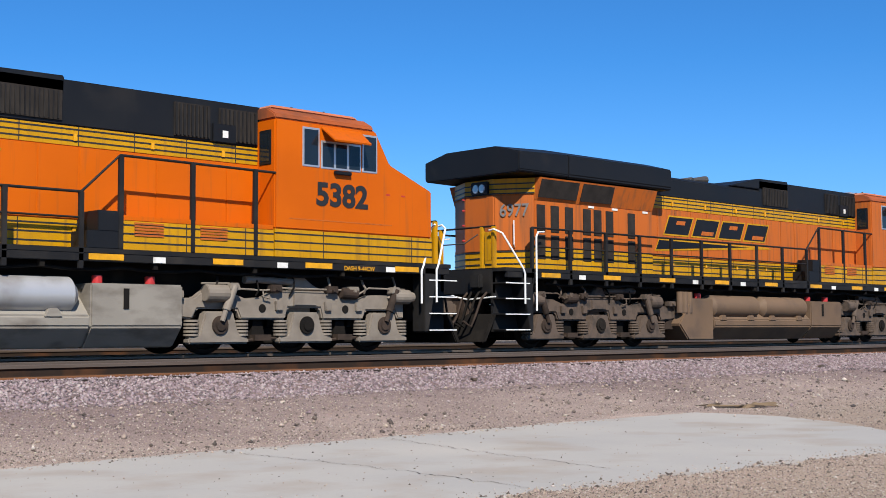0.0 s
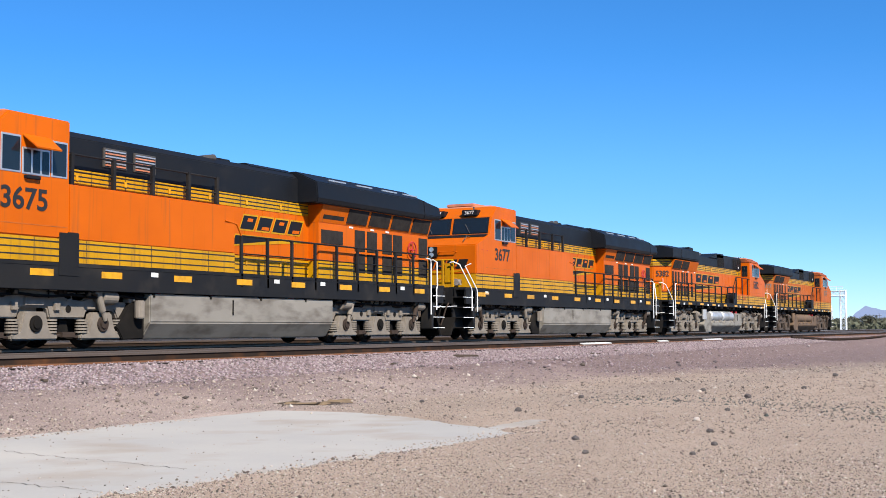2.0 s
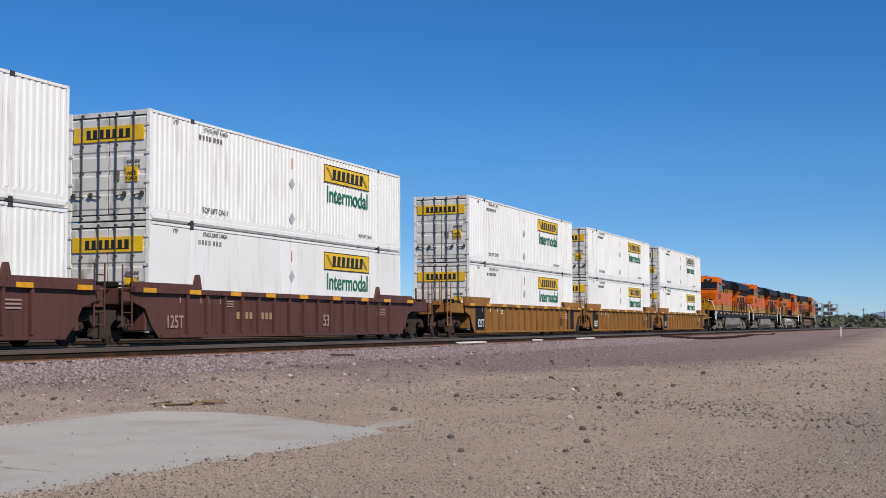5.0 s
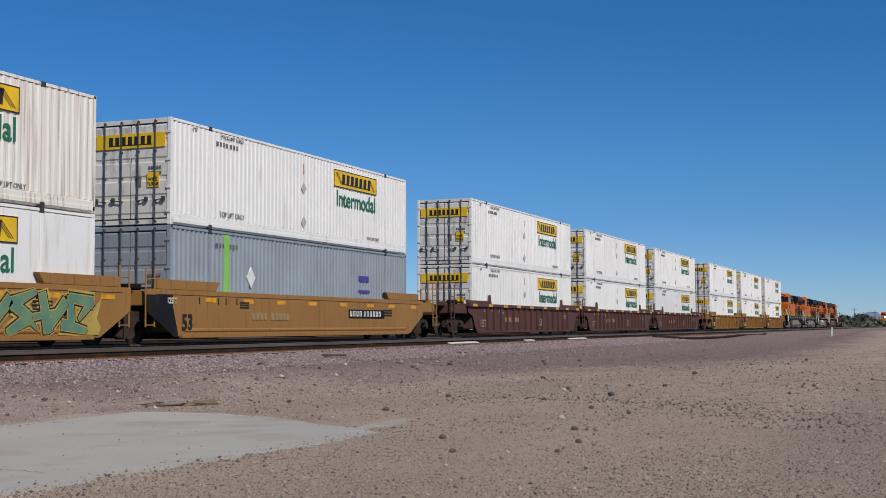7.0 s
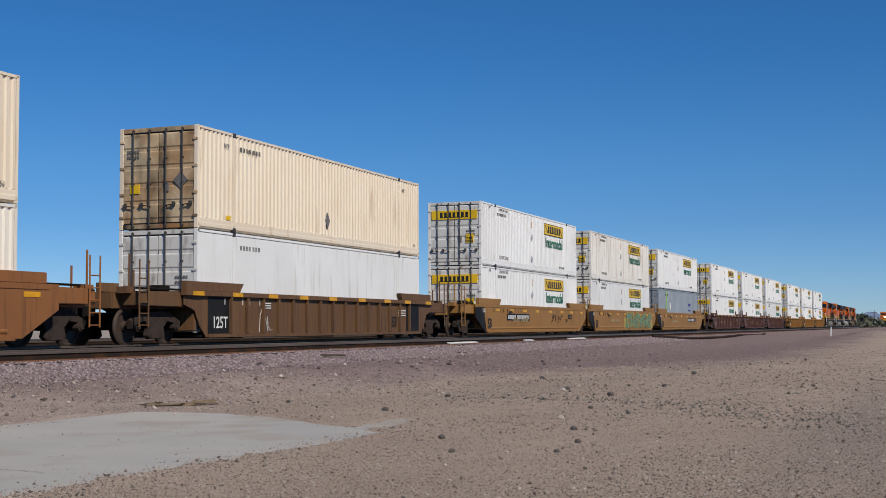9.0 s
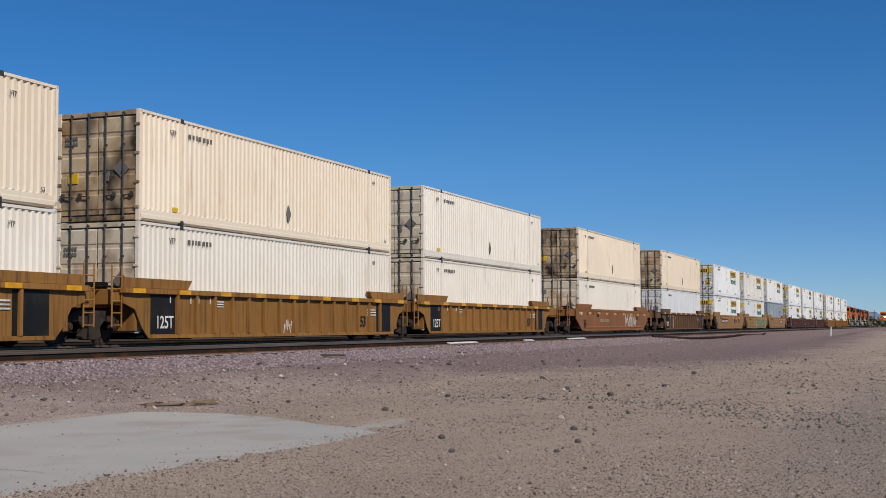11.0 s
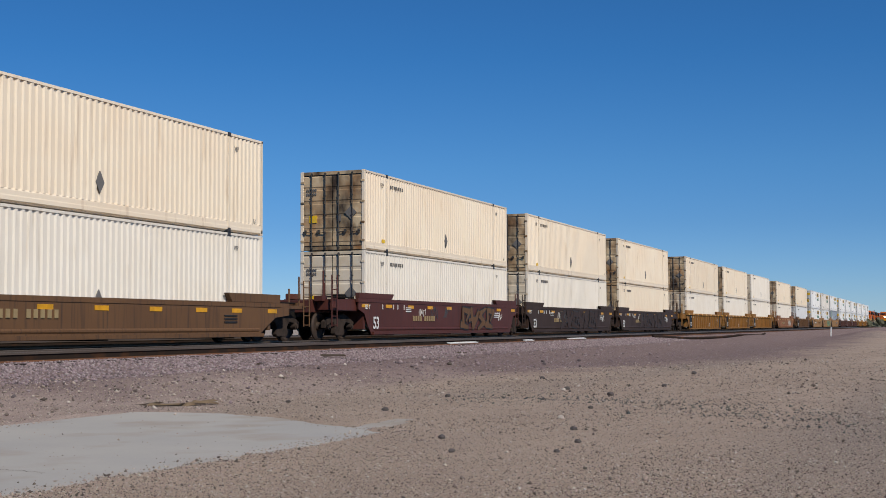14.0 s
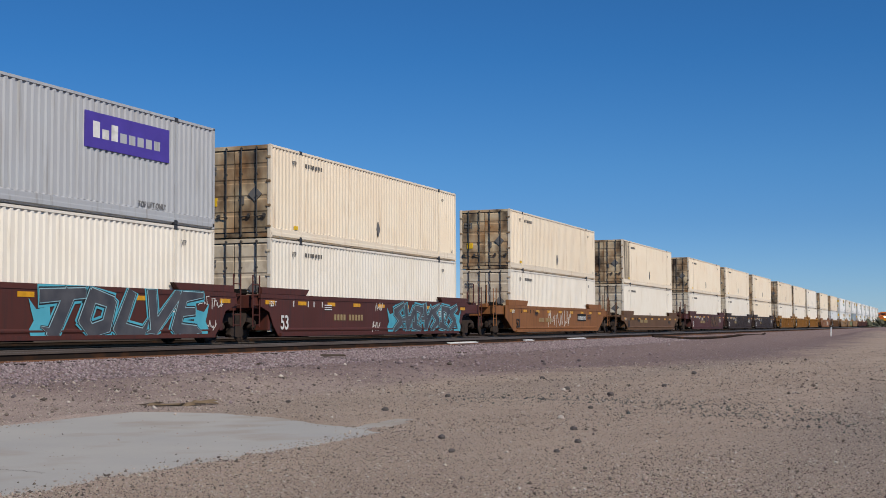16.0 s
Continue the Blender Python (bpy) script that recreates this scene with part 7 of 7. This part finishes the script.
    for f in doors:
        for z0, z1 in ((2.02, 2.58), (2.64, 3.26)):
            q = part("mesh_door", bx(f - dw, f + dw, -ry - 0.014, -ry + 0.01, z0, z1), mesh_dark, loco, bevel=0.01)
    for f in (-5.2, -6.4, -7.3):
        part("warning_plate", bx(f - 0.10, f + 0.10, -ry - 0.016, -ry, 3.29, 3.34), white_decal, loco)

    # cab and nose
    if evo:
        prof = [(6.30, 2.27), (9.70, 2.27), (9.70, 3.28), (8.62, 3.70), (8.44, 4.32), (8.00, 4.72), (6.30, 4.72)]
        band(6.3, 9.70, 1.50, 1.79, 2.27, name="cab_band")
        wins = ((6.42, 6.80), (7.70, 8.15))
        door_x = 0.0
    else:
        prof = [(6.02, 2.30), (10.0, 2.30), (10.0, 3.26), (8.86, 3.72), (8.48, 4.36), (8.25, 4.58), (6.02, 4.58)]
        band(6.02, 10.0, 1.50, 1.79, 2.30, name="cab_band")
        wins = ((6.69, 7.02), (8.16, 8.47))
    if evo:
        part("cab", pr(prof, -1.5, 1.5), paint, loco, "orange cab with sloped nose", bevel=0.03)
    else:
        part("cab", pr(prof[:5] + [(6.02, 4.36)], -1.5, 1.5), paint, loco, "orange cab with sloped nose", bevel=0.03)
        part("cab_shoulder", cut([(-1.5, 4.355), (-1.48, 4.44), (-1.22, 4.58), (1.22, 4.58), (1.48, 4.44), (1.5, 4.355)], 6.02, 8.42), rusty_orange, loco, "dirty rust-tinged cab roof edge", bevel=0.02)
    part("cab_roof", pr([(prof[-1][0] + 0.02, prof[-1][1] - 0.015), (prof[-2][0], prof[-2][1] - 0.015), (prof[-2][0] - 0.1, prof[-2][1] + 0.06), (prof[-1][0] + 0.1, prof[-1][1] + 0.06)], -1.25, 1.25), orange_dusty, loco, bevel=0.03)
    part("roof_unit", bx(6.5, 7.9, -0.55, 0.55, prof[-1][1] + 0.05, prof[-1][1] + 0.17), alu if not evo else orange_dusty, loco, "roof air-conditioner", bevel=0.03)
    for i in range(5):
        part("antenna", Shape().cyl((d * (6.6 + 0.4 * i), -0.7, 4.62), (d * (6.6 + 0.4 * i), -0.7, 4.62 + 0.10 + 0.05 * (i % 2)), 0.025, 6), rod_dark, loco)

    def side_window(f0, f1, z0, z1):
        w = part("window", bx(f0 - 0.04, f1 + 0.04, -1.512, -1.49, z0 - 0.04, z1 + 0.04), alu, loco, bevel=0.008)
        part("pane", bx(f0, f1, -1.517, -1.50, z0, z1), pane_mat, w)

    zt, zb = 4.22, 3.55
    for f0, f1 in wins:
        side_window(f0, f1, zb, zt)
    m0, m1 = wins[0][1] + 0.08, wins[1][0] - 0.08
    for k in range(3):
        a = m0 + (m1 - m0) * k / 3
        side_window(a + 0.03, a + (m1 - m0) / 3 - 0.03, zb - 0.01, 4.0)
    part("sun_visor", Shape().add([(d * m0, -1.5, 4.30), (d * m1, -1.5, 4.30), (d * (m1 - 0.04), -1.88, 4.02), (d * (m0 + 0.04), -1.88, 4.02), (d * m0, -1.5, 4.27), (d * m1, -1.5, 4.27), (d * (m1 - 0.04), -1.87, 3.99), (d * (m0 + 0.04), -1.87, 3.99)], [(0, 1, 2, 3), (4, 7, 6, 5), (0, 3, 7, 4), (1, 5, 6, 2), (2, 6, 7, 3), (0, 4, 5, 1)]), paint, loco, "orange sun visor over cab windows")
    part("arm_rest", bx(m0 + 0.3, m0 + 0.7, -1.58, -1.5, zb - 0.14, zb - 0.07), black, loco, bevel=0.01)
    write(number, 0.60, grey_ink if kind == "es" else sign_ink, loco, d * 7.62 if not evo else d * 7.55, -1.506, 2.99, 1.08, weight=0.035 if kind == "dash" else 0.02)
    part("cab_seam", bx(6.35, 8.9, -1.504, -1.49, 2.50, 2.52), orange_worn, loco)
    for f in (9.2, 8.8):
        part("nose_vent", bx(f - 0.05, f + 0.05, -1.506, -1.49, 3.10, 3.13), red_part, loco)
    write("ET44C4" if evo else "DASH 9-44CW" if kind == "dash" else "ES44C4", 0.12, bright_yellow, loco, d * (8.9 if evo else 8.05), -1.508, 1.60 if evo else 1.62, 1.0)
    # rear cab wall window beside the hood
    q = part("rear_window", bx(prof[0][0] - 0.015, prof[0][0] + 0.03, -1.38, -1.02, 3.5, 4.15), black, loco, bevel=0.01)
    part("pane", bx(prof[0][0] - 0.02, prof[0][0], -1.34, -1.06, 3.56, 4.1), pane_mat, q)
    # windscreen and front fittings
    (fa, za), (fb, zb2) = prof[3], prof[4]
    for y0, y1 in ((-1.38, -0.10), (0.10, 1.38)):
        def on(u, out, y):
            return (d * (fa + (fb - fa) * u + out), y, za + (zb2 - za) * u)
        fr = [on(0.02, 0.02, y0 - 0.05), on(0.02, 0.02, y1 + 0.05), on(0.98, 0.02, y1 + 0.05), on(0.98, 0.02, y0 - 0.05), on(0.02, -0.05, y0 - 0.05), on(0.02, -0.05, y1 + 0.05), on(0.98, -0.05, y1 + 0.05), on(0.98, -0.05, y0 - 0.05)]
        hexa = [(0, 1, 2, 3), (4, 7, 6, 5), (0, 4, 5, 1), (1, 5, 6, 2), (2, 6, 7, 3), (3, 7, 4, 0)]
        w = part("windscreen", Shape().add(fr, hexa), black, loco, "black-framed windscreen")
        pn = [on(0.10, 0.03, y0), on(0.10, 0.03, y1), on(0.92, 0.03, y1), on(0.92, 0.03, y0), on(0.10, -0.02, y0), on(0.10, -0.02, y1), on(0.92, -0.02, y1), on(0.92, -0.02, y0)]
        part("pane", Shape().add(pn, hexa), pane_mat, w)
        part("wiper", Shape().cyl(on(0.1, 0.05, (y0 + y1) / 2), on(0.6, 0.05, (y0 + y1) / 2 + 0.2), 0.012, 6), rod_dark, w)
    nf = prof[1][0]
    if evo:
        part("nose_trim", Shape().add([(d * 8.93, -1.47, 3.593), (d * 8.93, 1.47, 3.593), (d * 8.64, 1.47, 3.706), (d * 8.64, -1.47, 3.706)], [(0, 1, 2, 3)]), black, loco, "black chevron below the windscreen")
    lb = part("headlight_box", bx(nf, nf + 0.10, -0.02, 0.36, 2.86, 3.24), black, loco, bevel=0.02)
    for z in (2.95, 3.14):
        part("headlight", Shape().cyl((d * (nf + 0.08), 0.17, z), (d * (nf + 0.13), 0.17, z), 0.085, 16), lamp_glass, lb)
    part("nose_door", bx(nf, nf + 0.03, 0.62, 1.22, 1.95, 3.1), paint, loco, bevel=0.02)
    part("nose_door_window", bx(nf + 0.03, nf + 0.04, 0.78, 1.06, 2.75, 3.02), black, loco, bevel=0.02)
    for z in (3.05, 2.55, 2.1):
        part("grab_iron", Shape().tube([(d * nf, -0.1, z), (d * (nf + 0.08), -0.1, z), (d * (nf + 0.08), -0.75, z), (d * nf, -0.75, z)], 0.016, 6), paint, loco)
    for k in range(4):
        y = 0.55 - k * 0.42
        part("logo_block", Shape().add([(d * (nf + 0.008), y, 2.46), (d * (nf + 0.008), y - 0.36, 2.46), (d * (nf + 0.008), y - 0.50, 2.78), (d * (nf + 0.008), y - 0.14, 2.78)], [(0, 1, 2, 3)]), black, loco)
    part("logo_wedge", Shape().add([(d * (nf + 0.008), 1.2, 2.40), (d * (nf + 0.008), -1.2, 2.40), (d * (nf + 0.008), -0.6, 2.33), (d * (nf + 0.008), 1.1, 2.30)], [(0, 1, 2, 3)]), yellow, loco)
    for y in (-0.95, 0.35):
        nb = part("number_board", bx(prof[5][0] - 0.1, prof[4][0] + 0.04, y, y + 0.60, prof[4][1] + 0.06, prof[4][1] + 0.28), black, loco, "black illuminated number board", bevel=0.02)
        write(number, 0.17, white_decal, nb, d * (prof[4][0] + 0.045), y + 0.30, prof[4][1] + 0.17, 1.1, -90 if d < 0 else 90)
    for y in (-0.9, 0.9):
        part("ditch_light", Shape().cyl((d * (nf + 0.25), y, 1.98), (d * (nf + 0.36), y, 1.98), 0.12, 16).box(d * (nf + 0.12), d * (nf + 0.25), y - 0.1, y + 0.1, 1.88, 2.08), lamp_glass, loco, bevel=0.01)
    part("roof_hatch_rail", Shape().tube([(d * (prof[2][0] - 0.2), -0.9, 3.40), (d * (prof[2][0] - 0.5), -0.9, 3.62), (d * (prof[2][0] - 0.75), -0.9, 3.60)], 0.015, 6), rod_dark, loco)
    # company blocks on the hood
    if evo:
        bars_logo(loco, paint, 0.25, 3.1, 2.93, 3.36, -hy - 0.016)
    else:
        bars_logo(loco, paint, -4.05, 0.85, 2.84, 3.36, -hy - 0.016)
    return loco


rides(locomotive("es", 1, "6977", "sun-faded orange and black lead locomotive with brown-dusted trucks", orange_worn, brown_truck, tank_brown), 540.6)
rides(locomotive("dash", 1, "5382", "orange, yellow and black locomotive with silver air tanks", orange, grey_truck, tank_grey), 517.9)
rides(locomotive("evo", -1, "3677", "orange and black locomotive, cab facing rearward, grey tank", orange, grey_truck, tank_grey), 495.1)
rides(locomotive("evo", -1, "3675", "orange and black locomotive coupled ahead of the containers", orange, grey_truck, tank_grey), 472.3)


def waiting_locomotive():
    """A locomotive of another train far off, facing the camera on the near track."""
    o = thing("locomotive", "orange locomotive of another train waiting far off", "locomotive")
    part("frame", Shape().box(-10, 10, -1.5, 1.5, 1.2, 1.8), sill_black, o, bevel=0.03)
    part("hood", Shape().box(-6.3, 9.4, -0.95, 0.95, 1.8, 3.85), orange_worn, o, bevel=0.03)
    part("hood_top", Shape().box(-6.3, 9.4, -0.95, 0.95, 3.85, 4.65), black, o, bevel=0.05)
    part("radiator_wing", Shape().box(3.0, 10.3, -1.55, 1.55, 3.9, 4.65), black, o, bevel=0.08)
    part("cab", Shape().prism([(-6.3, 1.8), (-9.7, 1.8), (-9.7, 3.3), (-8.6, 3.7), (-8.4, 4.3), (-8.0, 4.72), (-6.3, 4.72)], "y", -1.5, 1.5), orange_worn, o, bevel=0.04)
    for y0, y1 in ((-1.38, -0.1), (0.1, 1.38)):
        part("windscreen", Shape().prism([(-8.66, 3.74), (-8.50, 4.26), (-8.40, 4.26), (-8.56, 3.74)], "y", y0, y1), pane_mat, o)
    for x in (-6.95, 6.95):
        part("truck", Shape().box(x - 2.9, x + 2.9, -1.2, 1.2, 0.3, 1.1), brown_truck, o, bevel=0.05)
    part("fuel_tank", Shape().box(-4, 4, -1.4, 1.4, 0.25, 1.2), tank_brown, o, bevel=0.1)
    part("plow", Shape().prism([(-10.0, 1.0), (-10.2, 1.0), (-10.6, 0.2), (-10.4, 0.2)], "y", -1.3, 1.3), under, o)
    part("stripe_band", Shape().box(-9.71, -9.70, -1.45, 1.45, 1.9, 2.3), yellow, o)
    part("headlight", Shape().cyl((-9.72, 0.17, 3.05), (-9.80, 0.17, 3.05), 0.2, 16), headlight_on, o, "lit white headlight")
    for y in (-0.9, 0.9):
        part("ditch_light", Shape().cyl((-10.05, y, 2.0), (-10.12, y, 2.0), 0.12, 12), headlight_on, o)
    o.matrix_basis = pose(445.0, -4.27, 0)


waiting_locomotive()


def motions():
    for ob, x, z in MOVERS:
        walk(ob, [(t, pose(x + SPEED * (t - CLIP), 0, z)) for t in (0.0, 4.0, 8.0, 12.0, 16.0)])


motions()
